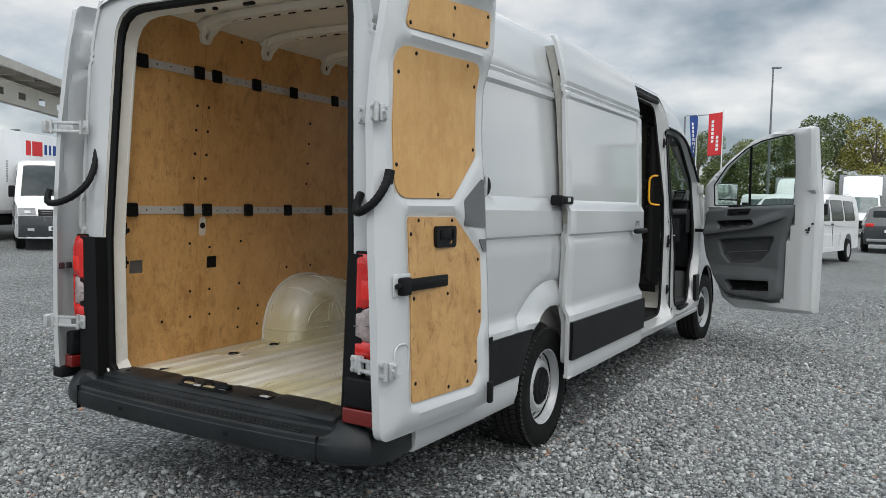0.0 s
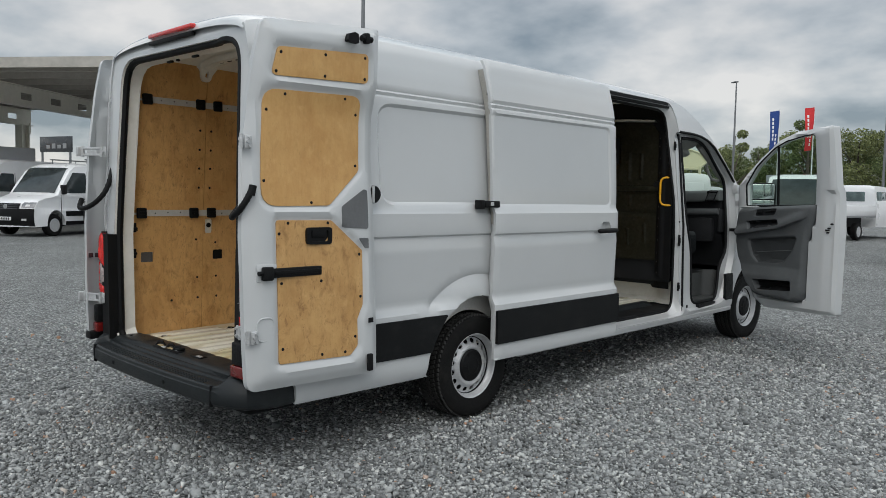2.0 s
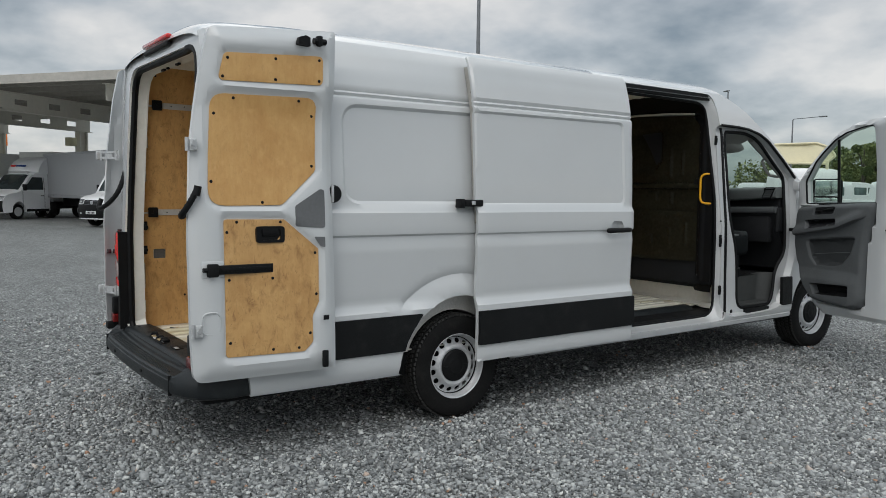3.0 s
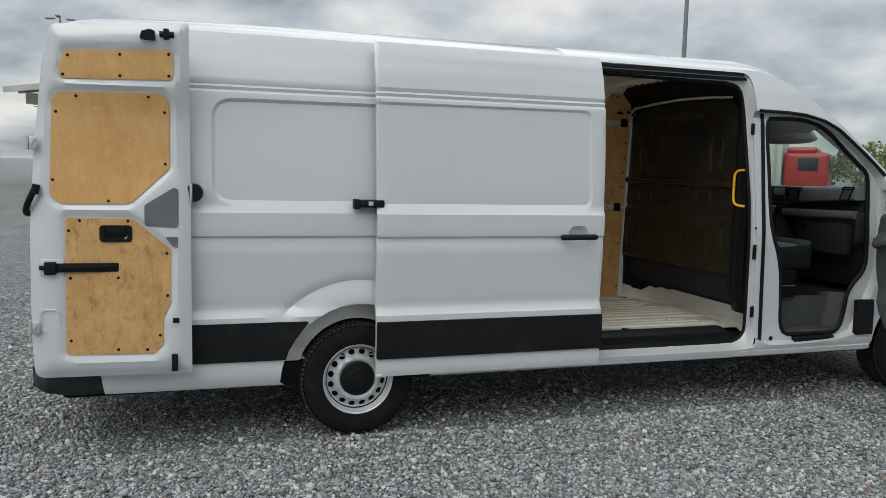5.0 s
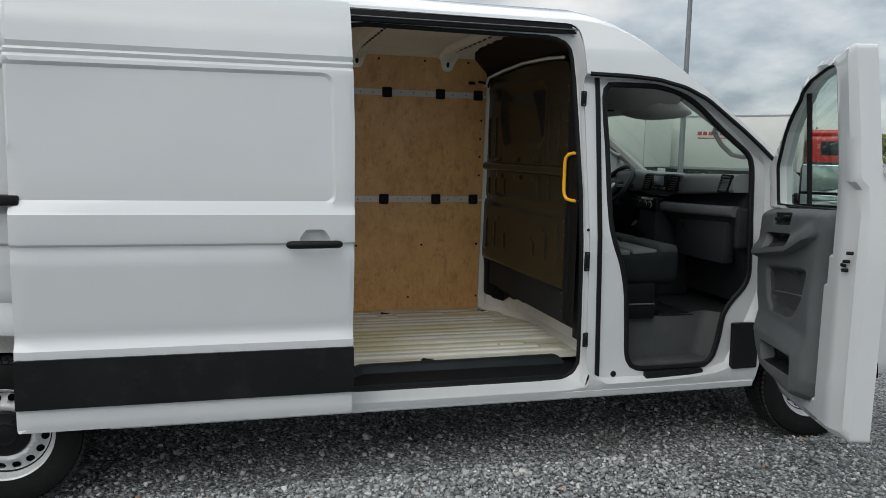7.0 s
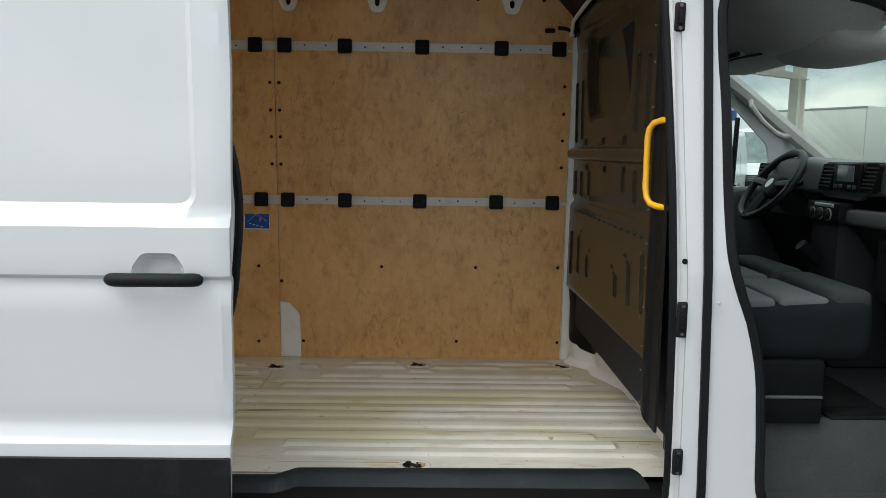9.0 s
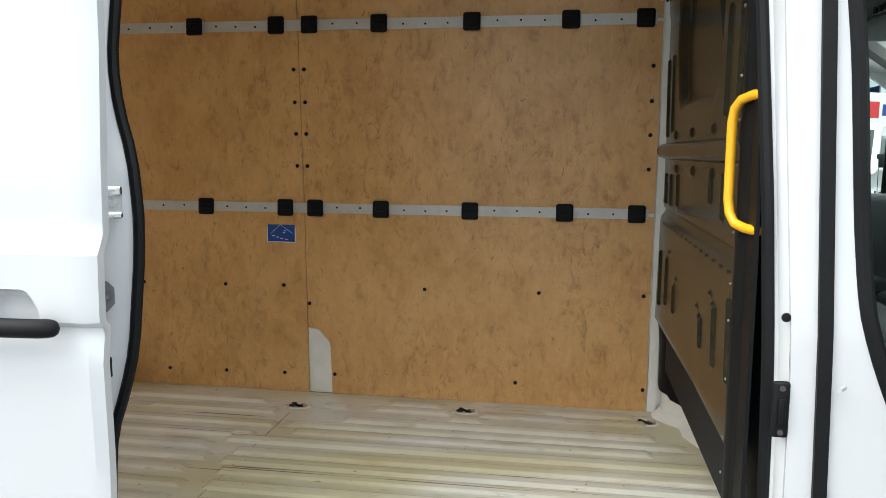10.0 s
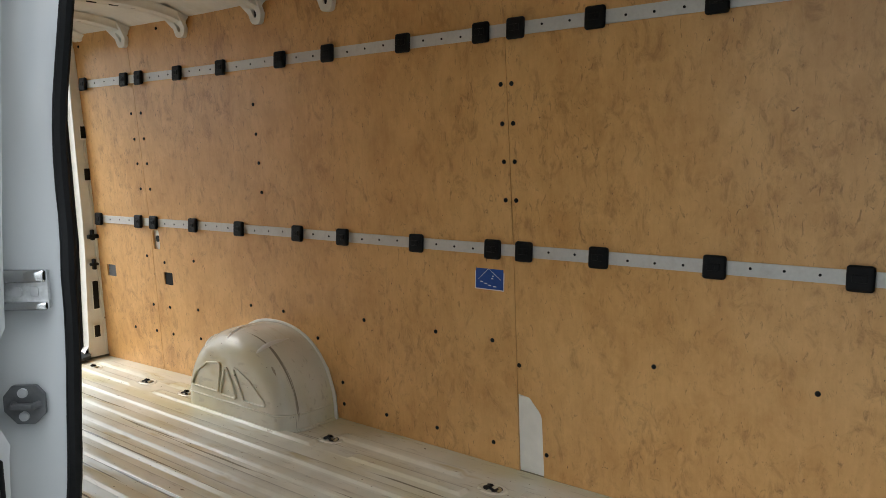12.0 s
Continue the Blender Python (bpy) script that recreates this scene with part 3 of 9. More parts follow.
PROFILE = [(0.28, 0.915), (0.33, 0.965), (0.37, 0.99), (0.42, 1.0), (0.72, 1.0), (0.765, 0.998), (0.795, 0.978), (0.825, 0.970), (0.85, 0.974), (1.165, 0.986), (1.225, 0.976), (1.238, 0.976), (1.250, 0.990), (1.264, 0.992),
           (1.385, 0.990), (1.402, 0.980), (1.425, 0.968), (1.55, 0.962), (2.062, 0.922), (2.080, 0.918), (2.094, 0.902), (2.112, 0.908), (2.124, 0.896), (2.148, 0.902), (2.27, 0.872), (2.285, 0.866), (2.38, 0.838), (2.43, 0.806)]
PZ, PX = np.array(PROFILE).T
CREASES = [0.42, 0.765, 0.80, 0.825, 0.85, 1.165, 1.225, 1.238, 1.250, 1.264, 1.385, 1.402, 1.425, 2.062, 2.08, 2.094, 2.112, 2.124, 2.148, 2.27, 2.285]


def rounded(poly, times=2):
    """Cut the corners of a closed outline so that it reads as one curve."""
    P = np.array(poly)
    for _ in range(times):
        Q = np.roll(P, -1, axis=0)
        P = np.stack([P * 0.75 + Q * 0.25, P * 0.25 + Q * 0.75], 1).reshape(-1, 2)
    return [tuple(p) for p in P]


def half_width(y, z):
    y, z = np.asarray(y, float), np.asarray(z, float)
    x = np.interp(z, PZ, PX)
    # ahead of the load bay the pillars run without the pressed lines
    plain = np.interp(z, [0.28, 0.33, 0.42, 0.77, 1.25, 1.55, 2.06, 2.27, 2.43], [0.915, 0.965, 1.0, 0.992, 0.988, 0.962, 0.922, 0.872, 0.806])
    x = x + (plain - x) * np.clip((y - 2.76) / 0.09, 0, 1)
    back = np.clip(-y - 0.2, 0, 2) / 1.6
    ahead = np.clip(y - 3.1, 0, 3) / 2.0
    lean = np.clip(z - 1.2, 0, 2)
    return x * (1 - 0.035 * back ** 2 - 0.05 * ahead ** 2) - 0.03 * lean * ahead


def arch(cy, r, lo, n=20):
    """Points round a wheel arch, from its rear foot to its front foot."""
    a0 = math.asin((lo - HUB_Z) / r)
    return [(cy - r * math.cos(a), HUB_Z + r * math.sin(a)) for a in np.linspace(a0, math.pi - a0, n)]


# the roof's line over the cab, as height over y
CAB_Y, CAB_Z = [2.9, 3.0, 3.1, 3.22, 3.35, 3.48, 3.63, 3.77, 4.02, 4.27, 4.62], [2.43, 2.422, 2.398, 2.35, 2.28, 2.195, 2.09, 1.985, 1.80, 1.61, 1.34]
SKIN = ([(-1.70, 0.56), (-1.49, 0.56), (-1.46, 0.345)] + [(-0.46, 0.345)] + arch(0, 0.485, 0.36) + [(0.46, 0.345)]
        + [(AXLE_F - 0.46, 0.345)] + arch(AXLE_F, 0.455, 0.36) + [(5.05, 0.36), (5.28, 0.62), (5.22, 1.02), (4.95, 1.18)]
        + list(zip(CAB_Y[::-1], CAB_Z[::-1])) + [(-1.45, 2.4315), (-1.60, 2.4185), (-1.66, 2.402), (-1.688, 2.385), (-1.690, 2.30), (-1.690, 2.0), (-1.695, 1.6), (-1.70, 1.2)])
DOOR_HOLE = [(3.30, 0.482), (3.56, 0.479), (3.725, 0.479), (3.774, 0.52), (3.806, 0.615), (3.834, 0.785), (3.892, 0.869), (3.965, 0.931), (3.999, 0.994), (3.994, 1.144), (3.991, 1.356), (3.997, 1.524), (3.998, 1.675), (3.977, 1.723),
             (3.885, 1.785), (3.755, 1.886), (3.627, 1.996), (3.502, 2.064), (3.358, 2.091), (3.165, 2.091), (3.045, 2.088), (3.030, 2.065), (3.038, 1.90), (3.052, 1.762), (3.068, 1.462), (3.082, 1.301), (3.113, 1.199), (3.155, 1.096), (3.188, 0.952), (3.201, 0.744), (3.205, 0.578), (3.222, 0.505)]
DOOR_HOLE = rounded(even(DOOR_HOLE, 72), 1)
SLIDE_HOLE = round_poly([(1.46, 0.40), (2.96, 0.40), (2.955, 1.2), (2.892, 2.408), (1.46, 2.416)], [0.08, 0.08, 0, 0.09, 0.05])
SEAL_LINE = round_poly([(1.52, 0.43), (2.945, 0.43), (2.925, 1.2), (2.865, 2.335), (1.56, 2.345), (1.535, 1.74), (1.605, 1.54), (1.61, 1.40), (1.585, 1.12), (1.515, 0.93), (1.51, 0.7)],
                       [0.1, 0.1, 0, 0.1, 0.1, 0.1, 0.08, 0.1, 0.1, 0.1, 0])
SEAL_LINE = rounded(even(SEAL_LINE, 60), 1)
FRAME_ZONE = [(2.60, 0.425), (3.83, 0.425), (3.92, 0.57), (3.99, 0.71), (4.065, 0.88), (4.10, 1.05), (4.10, 1.32), (4.11, 1.685), (4.009, 1.766), (3.904, 1.847), (3.775, 1.937), (3.648, 2.025), (3.502, 2.09), (3.336, 2.125), (3.2, 2.135), (2.60, 2.14)]
FRAME_ZONE = rounded(FRAME_ZONE)


def drawn_in(poly, d):
    """A closed outline moved inwards by d; it runs anticlockwise."""
    P = np.array(poly)
    T = np.roll(P, -1, axis=0) - np.roll(P, 1, axis=0)
    T = T / np.hypot(*T.T)[:, None]
    return [tuple(p) for p in P + d * np.column_stack([-T[:, 1], T[:, 0]])]


FRAME_FLAT = drawn_in(FRAME_ZONE, 0.0185)
EMBOSS = round_poly([(-0.87, 1.437), (1.36, 1.437), (1.36, 2.056), (-0.87, 2.046)], 0.13, 7)
FLARE = arch(0, 0.665, 0.775, 26) + arch(0, 0.630, 0.775, 26)[::-1]
INSET = round_poly([(-0.85, 1.457), (1.34, 1.457), (1.34, 2.036), (-0.85, 2.026)], 0.11, 7)


def side_skin(U, V):
    x = half_width(U, V)
    x = x - 0.016 * depth_in(U, V, EMBOSS, 0.02)
    for cy, r0 in ((0, 0.485),):
        r = np.hypot(U - cy, V - HUB_Z)
        k = np.clip((r0 + 0.18 - r) / 0.035, 0, 1)
        x = x + (0.036 * np.clip((r0 + 0.145 - r) / 0.10, 0, 1) - 0.014 * k * k * (3 - 2 * k)) * (V > 0.3) * np.clip((V - 0.70) / 0.10 + (cy > 1) * 1.0, 0, 1)
    d = np.clip(rim_distance(U, V, FRAME_ZONE) / 0.018, 0, 1)
    x = x - np.where(inside(U, V, FRAME_ZONE), 0.062 * d, 0)
    return np.column_stack([x, U, V])


skin_r = sheet(SKIN, [DOOR_HOLE, SLIDE_HOLE], side_skin, 0.045, CREASES, ring=[FLARE, EMBOSS, INSET, FRAME_ZONE, FRAME_FLAT], thick=0.02, way=(1, 0, 0))
part("side_panel", skin_r, WHITE, van, sharp=28)
SKIN_L = SKIN
LEFT_WINDOW = round_poly([(3.12, 1.44), (3.98, 1.44), (3.93, 1.66), (3.76, 1.83), (3.53, 1.99), (3.40, 2.04), (3.12, 2.06)], 0.05)
skin_l = mirror_x(sheet(SKIN_L, [LEFT_WINDOW], side_skin, 0.08, CREASES, thick=0.02, way=(1, 0, 0)))
part("side_panel", skin_l, WHITE, van, sharp=28)


# roof: cross sections from the rear edge to the windscreen header
def roof():
    bm = bmesh.new()
    rows = []
    ys = [-1.695, -1.68, -1.65, -1.60, -1.5, -1.35, -1.1, -0.7, 0, 0.7, 1.42, 1.43, 1.44, 2.2, 2.9, 3.0, 3.1, 3.22, 3.35, 3.48, 3.64]
    for y in ys:
        ze = float(np.interp(y, CAB_Y, CAB_Z)) if y > 2.9 else float(np.interp(y, [-1.70, -1.62, -1.45], [2.385, 2.415, 2.43]))
        xe = float(half_width(y, ze)) - 0.001
        drop = 0.035 if y < -1.69 else 0.010 if y < -1.67 else 0
        dip = 0.004 if abs(y - 1.43) < 0.001 else 0
        row = []
        rise = float(np.interp(y, [-1.69, -1.5, -1.1, -0.4, 2.9, 3.3, 3.64], [0.062, 0.085, 0.105, 0.115, 0.115, 0.085, 0.035]))
        for s in np.linspace(-1, 1, 41):
            a = abs(s)
            f = 1 - a ** 5.0
            z = ze + rise * (0.80 * f ** 0.75 + 0.20 * (1 - a * a)) - drop - dip
            if a < 0.8 and -1.3 < y < 2.95:
                z += 0.006 * math.cos(a * 26)
            row.append(bm.verts.new((xe * s, y, z)))
        rows.append(row)
    for a, b in zip(rows, rows[1:]):
        for i in range(len(a) - 1):
            bm.faces.new((a[i], a[i + 1], b[i + 1], b[i]))
    return bm


part("roof", roof(), WHITE, van, sharp=40)


def windscreen():
    bm = bmesh.new()
    rows = []
    for y, z in ((3.64, 2.083), (3.77, 1.985), (4.02, 1.80), (4.27, 1.61), (4.62, 1.34)):
        xe = float(half_width(y, z)) - 0.03
        rows.append([bm.verts.new((xe * s, y + 0.10 * (1 - s * s), z + 0.045 * (1 - abs(s) ** 4))) for s in np.linspace(-1, 1, 15)])
    for a, b in zip(rows, rows[1:]):
        for i in range(14):
            bm.faces.new((a[i], a[i + 1], b[i + 1], b[i]))
    return bm


ws = part("windscreen", windscreen(), GLASS, van, "clear windscreen glass")
ws.visible_shadow = False


def nose():
    """Bonnet and front face ahead of the windscreen."""
    bm = bmesh.new()
    rows = []
    for y, z, w in ((4.62, 1.34, 0), (4.85, 1.24, 0), (5.10, 1.12, 0), (5.24, 1.0, 0), (5.33, 0.8, 0), (5.33, 0.5, 0), (5.25, 0.32, 0)):
        xe = 0.93 - 0.10 * max(0, y - 4.9)
        rows.append([bm.verts.new((xe * s, y + 0.10 * (1 - s * s) - 0.06, z + 0.04 * (1 - s ** 4))) for s in np.linspace(-1, 1, 13)])
    for a, b in zip(rows, rows[1:]):
        for i in range(12):
            bm.faces.new((a[i], a[i + 1], b[i + 1], b[i]))
    return bm


part("bonnet", nose(), WHITE, van)


# door frame jamb of the sliding door: from the skin's edge in to the seal
def jamb(outer, inner, xo, xi, n=90):
    A, B = even(outer, n), even(inner, n)
    k = int(np.argmin(np.hypot(*(B - A[0]).T)))
    B = np.roll(B, -k, axis=0)
    bm = bmesh.new()
    rows = []
    for f in (0, 0.35, 0.42, 0.85, 1.0):
        M = A + (B - A) * f
        x = xo(M[:, 0], M[:, 1]) * (1 - f) + xi(M[:, 0], M[:, 1]) * f
        if f == 0.42:
            x = x - 0.012
        rows.append([bm.verts.new((xx, y, z)) for xx, (y, z) in zip(x, M)])
    for a, b in zip(rows, rows[1:]):
        for i in range(n):
            bm.faces.new((a[i], a[(i + 1) % n], b[(i + 1) % n], b[i]))
    return bm


def seal_x(Y, Z):
    return np.interp(Z, [0.4, 1.2, 1.5, 2.35], [0.865, 0.875, 0.868, 0.76])


def skin_x(Y, Z):
    return side_skin(np.asarray(Y), np.asarray(Z))[:, 0] - 0.01


part("side_door_frame", jamb(SLIDE_HOLE, SEAL_LINE, skin_x, seal_x), WHITE, van, sharp=40)
SL = even(SEAL_LINE, 120)
part("side_door_seal", tubed([(x + 0.004, y, z) for x, (y, z) in zip(seal_x(SL[:, 0], SL[:, 1]), SL)], 0.0125, 8, True), RUBBER, van, "black rubber door seal")
DH = even(DOOR_HOLE, 110)
door_x = side_skin(DH[:, 0], DH[:, 1])[:, 0]
part("cab_door_seal", tubed([(x - 0.004, y, z) for x, (y, z) in zip(door_x, DH)], 0.016, 8, True), RUBBER, van, "black rubber door seal")
# rubber strips on the middle pillar and under the gutter of the cab door
zz = np.linspace(0.432, 2.142, 30)
def strip_mid(z):
    return 3.030 - 0.010 * z - 0.012 * np.clip(z - 0.6, 0, 2) ** 1.4


SW = 0.0125
part("pillar_strip", sheet([(strip_mid(z) - SW, z) for z in zz] + [(strip_mid(z) + SW, z) for z in zz[::-1]], (), lambda U, V: np.column_stack([side_skin(np.asarray(strip_mid(V)), np.clip(V, 0.47, 2.10))[:, 0] + 0.010 - 0.1 * np.clip(V - 2.10, 0, 1), U, V]), 0.1, thick=0.016, way=(1, 0, 0)), RUBBER, van, "black rubber pillar strip")
gut = [(2.926, 2.137), (3.169, 2.134), (3.336, 2.123), (3.502, 2.088), (3.648, 2.025), (3.775, 1.937), (3.904, 1.847), (4.009, 1.766), (4.097, 1.694)]
t_ = np.linspace(0, len(gut) - 1, 40)
gut_line = list(zip(np.interp(t_, range(len(gut)), [p[0] for p in gut]), np.interp(t_, range(len(gut)), [p[1] for p in gut])))
part("gutter_strip", tubed([(float(half_width(y, z)) + 0.001, y, z) for y, z in gut_line], 0.013, 6), RUBBER, van, "black rubber gutter strip")

# black rubbing strips on the sides
def strip(y0, y1, out=0.012, step=0.06, name="rubbing_strip", side=1, z0=0.505, z1=0.735, cut=None):
    o = [(y0, z0), (y1, z0), (y1, z1), (y0, z1)] if cut is None else cut
    bm = sheet(round_poly(o, 0.008, 2), (), lambda U, V: np.column_stack([half_width(U, V) + out + 0.003 * np.sin((V - z0) / (z1 - z0) * math.pi), U, V]), step, [z0 + 0.012, z1 - 0.012], thick=0.03, way=(1, 0, 0))
    return part(name, mirror_x(bm) if side < 0 else bm, BUMPER, van, "dark grey plastic rubbing strip")


rear_cut = [(-1.60, 0.505), (-0.452, 0.505), (-0.435, 0.56), (-0.40, 0.62), (-0.345, 0.692), (-0.312, 0.735), (-1.60, 0.735)]
strip(0, 0, cut=rear_cut)
strip(0, 0, cut=rear_cut, side=-1)
strip(0.47, 3.9, side=-1)
strip(3.86, 4.03, z0=0.47, z1=0.74)
# white sill under the sliding door and the cab door
sill = bmesh.new()
rowz = [(0.352, 0.90), (0.345, 0.955), (0.355, 0.985), (0.388, 0.992), (0.405, 0.96), (0.41, 0.88)]
ends = [[sill.verts.new((x, y, z)) for z, x in rowz] for y in (0.47, 1.5, 2.9, 4.02)]
for a, b in zip(ends, ends[1:]):
    for i in range(len(rowz) - 1):
        sill.faces.new((a[i], b[i], b[i + 1], a[i + 1]))
for e in (ends[0], ends[-1]):
    sill.faces.new(e)
bmesh.ops.recalc_face_normals(sill, faces=sill.faces[:])
part("sill", sill, WHITE, van)

# underbody: one dark tray so that no light leaks through the floor
part("underbody", boxed((-0.86, -1.70, 0.30), (0.86, 4.9, 0.46), 0.03), RUBBER, van, "dark underbody")
for cy in (0, AXLE_F):
    part("axle", tubed([(-0.8, cy, 0.33), (0.8, cy, 0.33)], 0.05, 8), RUBBER, van)
# inner wheel arch liners
for cy in (0, AXLE_F):
    for s in (1, -1):
        bm = bmesh.new()
        deep = ((0.955, 0.490), (0.893, 0.482), (0.889, 0.378), (0.62, 0.365)) if cy == 0 else ((0.975, 0.458), (0.66, 0.45))
        rows = [[bm.verts.new((s * x, y, z)) for y, z in arch(cy, r, 0.345 if cy else 0.47)] for x, r in deep]
        for a, b in zip(rows, rows[1:]):
            for i in range(len(a) - 1):
                bm.faces.new((a[i], a[i + 1], b[i + 1], b[i]))
        bm.faces.new(rows[-1])
        part("wheel_arch_liner", bm, BUMPER if cy else LINER, van, "" if cy else "grey wheel arch liner")


# ---- wheels: steel rims with a black hub cap and a ring of holes ----
def build_wheel():
    w = new("wheel")
    w.parent = van
    R = 0.350
    prof = [(-0.10, 0.215), (-0.105, 0.26), (-0.108, 0.31), (-0.098, 0.337), (-0.075, R), (0.075, R), (0.098, 0.337), (0.109, 0.31), (0.108, 0.265), (0.098, 0.222), (0.08, 0.21), (-0.08, 0.21)]
    bm = lathe(prof, 72, "x", close=True)
    part("tyre", bm, TYRE, w)
    # tread blocks
    tread = bmesh.new()
    for k in range(72):
        a = 2 * math.pi * k / 72
        for j, x in enumerate((-0.084, -0.045, 0.0, 0.045, 0.084)):
            mm = Matrix.Rotation(a + (j % 2) * 0.04, 4, "X") @ Matrix.Translation((x, 0, R + (0.001 if abs(x) < 0.08 else -0.006))) @ Matrix.Rotation(0.35 * (1 if x > 0 else -1), 4, "Z") @ Matrix.Rotation(-0.35 * x / 0.084 if abs(x) > 0.08 else 0, 4, "Y")
            c = [tread.verts.new(mm @ Vector(p)) for p in ((-0.018, -0.011, -0.006), (0.018, -0.011, -0.006), (0.018, 0.011, -0.006), (-0.018, 0.011, -0.006), (-0.017, -0.010, 0.006), (0.017, -0.010, 0.006), (0.017, 0.010, 0.006), (-0.017, 0.010, 0.006))]
            for f in ((4, 5, 6, 7), (0, 1, 5, 4), (1, 2, 6, 5), (2, 3, 7, 6), (3, 0, 4, 7)):
                tread.faces.new([c[i] for i in f])
    tr = part("tread", tread, TREAD, w, sharp=0)
    # rim flange and barrel, with a groove between the flange and the disc
    part("rim", lathe([(0.084, 0.224), (0.095, 0.227), (0.099, 0.220), (0.094, 0.213), (0.080, 0.209), (0.070, 0.206), (0.060, 0.199), (0.040, 0.196), (0.0, 0.192), (-0.08, 0.19), (-0.08, 0.20), (0.02, 0.207)], 64, "x", close=True), STEEL, w, sharp=25)
    part("rim_groove", lathe([(0.046, 0.1965), (0.052, 0.1975), (0.046, 0.1915), (0.042, 0.1915)], 64, "x", close=True), RUBBER, w)
    # disc with holes
    ring = [[(0.1925 * math.cos(a), 0.1925 * math.sin(a)) for a in np.linspace(0, 2 * math.pi, 64, endpoint=False)]]
    holes = []
    for k in range(16):
        a = 2 * math.pi * k / 16
        ca, sa = math.cos(a), math.sin(a)
        holes.append([((0.168 + 0.0175 * math.cos(t)) * ca - 0.0205 * math.sin(t) * sa, (0.168 + 0.0175 * math.cos(t)) * sa + 0.0205 * math.sin(t) * ca) for t in np.linspace(0, 2 * math.pi, 14, endpoint=False)])

    def dish(U, V):
        r = np.hypot(U, V)
        return np.column_stack([np.interp(r, [0, 0.085, 0.105, 0.118, 0.134, 0.146, 0.152, 0.185, 0.1925], [0.045, 0.05, 0.062, 0.075, 0.077, 0.066, 0.055, 0.040, 0.044]), U, V])
    part("wheel_disc", sheet(ring[0], holes, dish, 0.014, thick=0.006, way=(1, 0, 0)), STEEL, w)
    part("hub_cap", lathe([(0.058, 0.110), (0.074, 0.109), (0.082, 0.100), (0.084, 0.064), (0.090, 0.052), (0.088, 0.040), (0.091, 0.030), (0.092, 0.0)], 40, "x"), RUBBER, w, "black plastic hub cap")
    for k in range(6):
        a = math.pi * k / 3 + 0.3
        part("cap_rib", boxed((0.080, -0.0025, 0.056), (0.0865, 0.0025, 0.100), 0.001, m=Matrix.Rotation(a, 4, "X")), RUBBER, w)
    part("brake_drum", lathe([(-0.05, 0.188), (0.012, 0.188), (0.012, 0.0)], 32, "x"), RUBBER, w)
    return w


wheel = build_wheel()
wheel.matrix_basis = pose(0.862, 0, HUB_Z, 12)
for x, y, rz in ((0.862, AXLE_F, -4), (-0.862, 0, 180), (-0.862, AXLE_F, 180)):
    copy_thing(wheel, pose(x, y, HUB_Z, 30 * y, 0, rz))

# ---- rear end: frame round the opening, bumper, lamps ----
REAR_Y = -1.700


def rear_lean(z):
    """The rear face leans forward towards the roof."""
    return 0.058 * np.clip((np.asarray(z, float) - 1.15) / 1.3, 0, 1.2) ** 1.25


zs = [0.50, 0.80, 1.2, 1.5, 1.9, 2.2, 2.33]
rear_out = [(-float(half_width(-1.75, z)) + 0.004, z) for z in zs] + [(-0.806, 2.368), (-0.74, 2.40), (-0.62, 2.42), (-0.3, 2.437), (0, 2.44), (0.3, 2.437), (0.62, 2.42), (0.74, 2.40), (0.806, 2.368)] + [(float(half_width(-1.75, z)) - 0.004, z) for z in zs[::-1]]
REAR_HOLE = round_poly([(-0.709, 0.500), (0.800, 0.500), (0.822, 1.2), (0.768, 2.335), (-0.690, 2.345), (-0.728, 1.2)], [0.05, 0.05, 0, 0.17, 0.17, 0], 7)
part("rear_frame", sheet(rear_out, [REAR_HOLE], lambda U, V: np.column_stack([U, REAR_Y - 0.03 + rear_lean(V) + 0.05 * np.clip((np.abs(U) - 0.82) / 0.12, 0, 1) ** 2 + 0.03 * np.clip((V - 2.39) / 0.05, 0, 1), V]), 0.05, thick=0.02, way=(0, -1, 0)), WHITE, van)
REAR_IN = round_poly([(-0.707, 0.525), (0.765, 0.525), (0.795, 1.2), (0.730, 2.305), (-0.682, 2.315), (-0.728, 1.2)], [0.05, 0.05, 0, 0.17, 0.17, 0], 7)
A, B = even(REAR_HOLE, 100), even(REAR_IN, 100)
bm = bmesh.new()
rows = []
for f, y in ((0, REAR_Y - 0.028), (0.06, REAR_Y + 0.004), (0.40, REAR_Y + 0.020), (0.50, REAR_Y + 0.052), (1.0, REAR_Y + 0.10)):
    rows.append([bm.verts.new((p[0], y + float(rear_lean(p[1])), p[1])) for p in A + (B - A) * f])
for a, b in zip(rows, rows[1:]):
    for i in range(100):
        bm.faces.new((a[i], b[i], b[(i + 1) % 100], a[(i + 1) % 100]))
part("rear_jamb", bm, INNER_WHITE, van, "white painted rear door jamb")
S = A + (B - A) * 0.30
part("rear_seal", tubed([(p[0], REAR_Y + (-0.015 if p[0] > 0.5 else 0.006) + float(rear_lean(p[1])), p[1]) for p in S], 0.022, 8, True), RUBBER, van, "black rubber rear door seal")


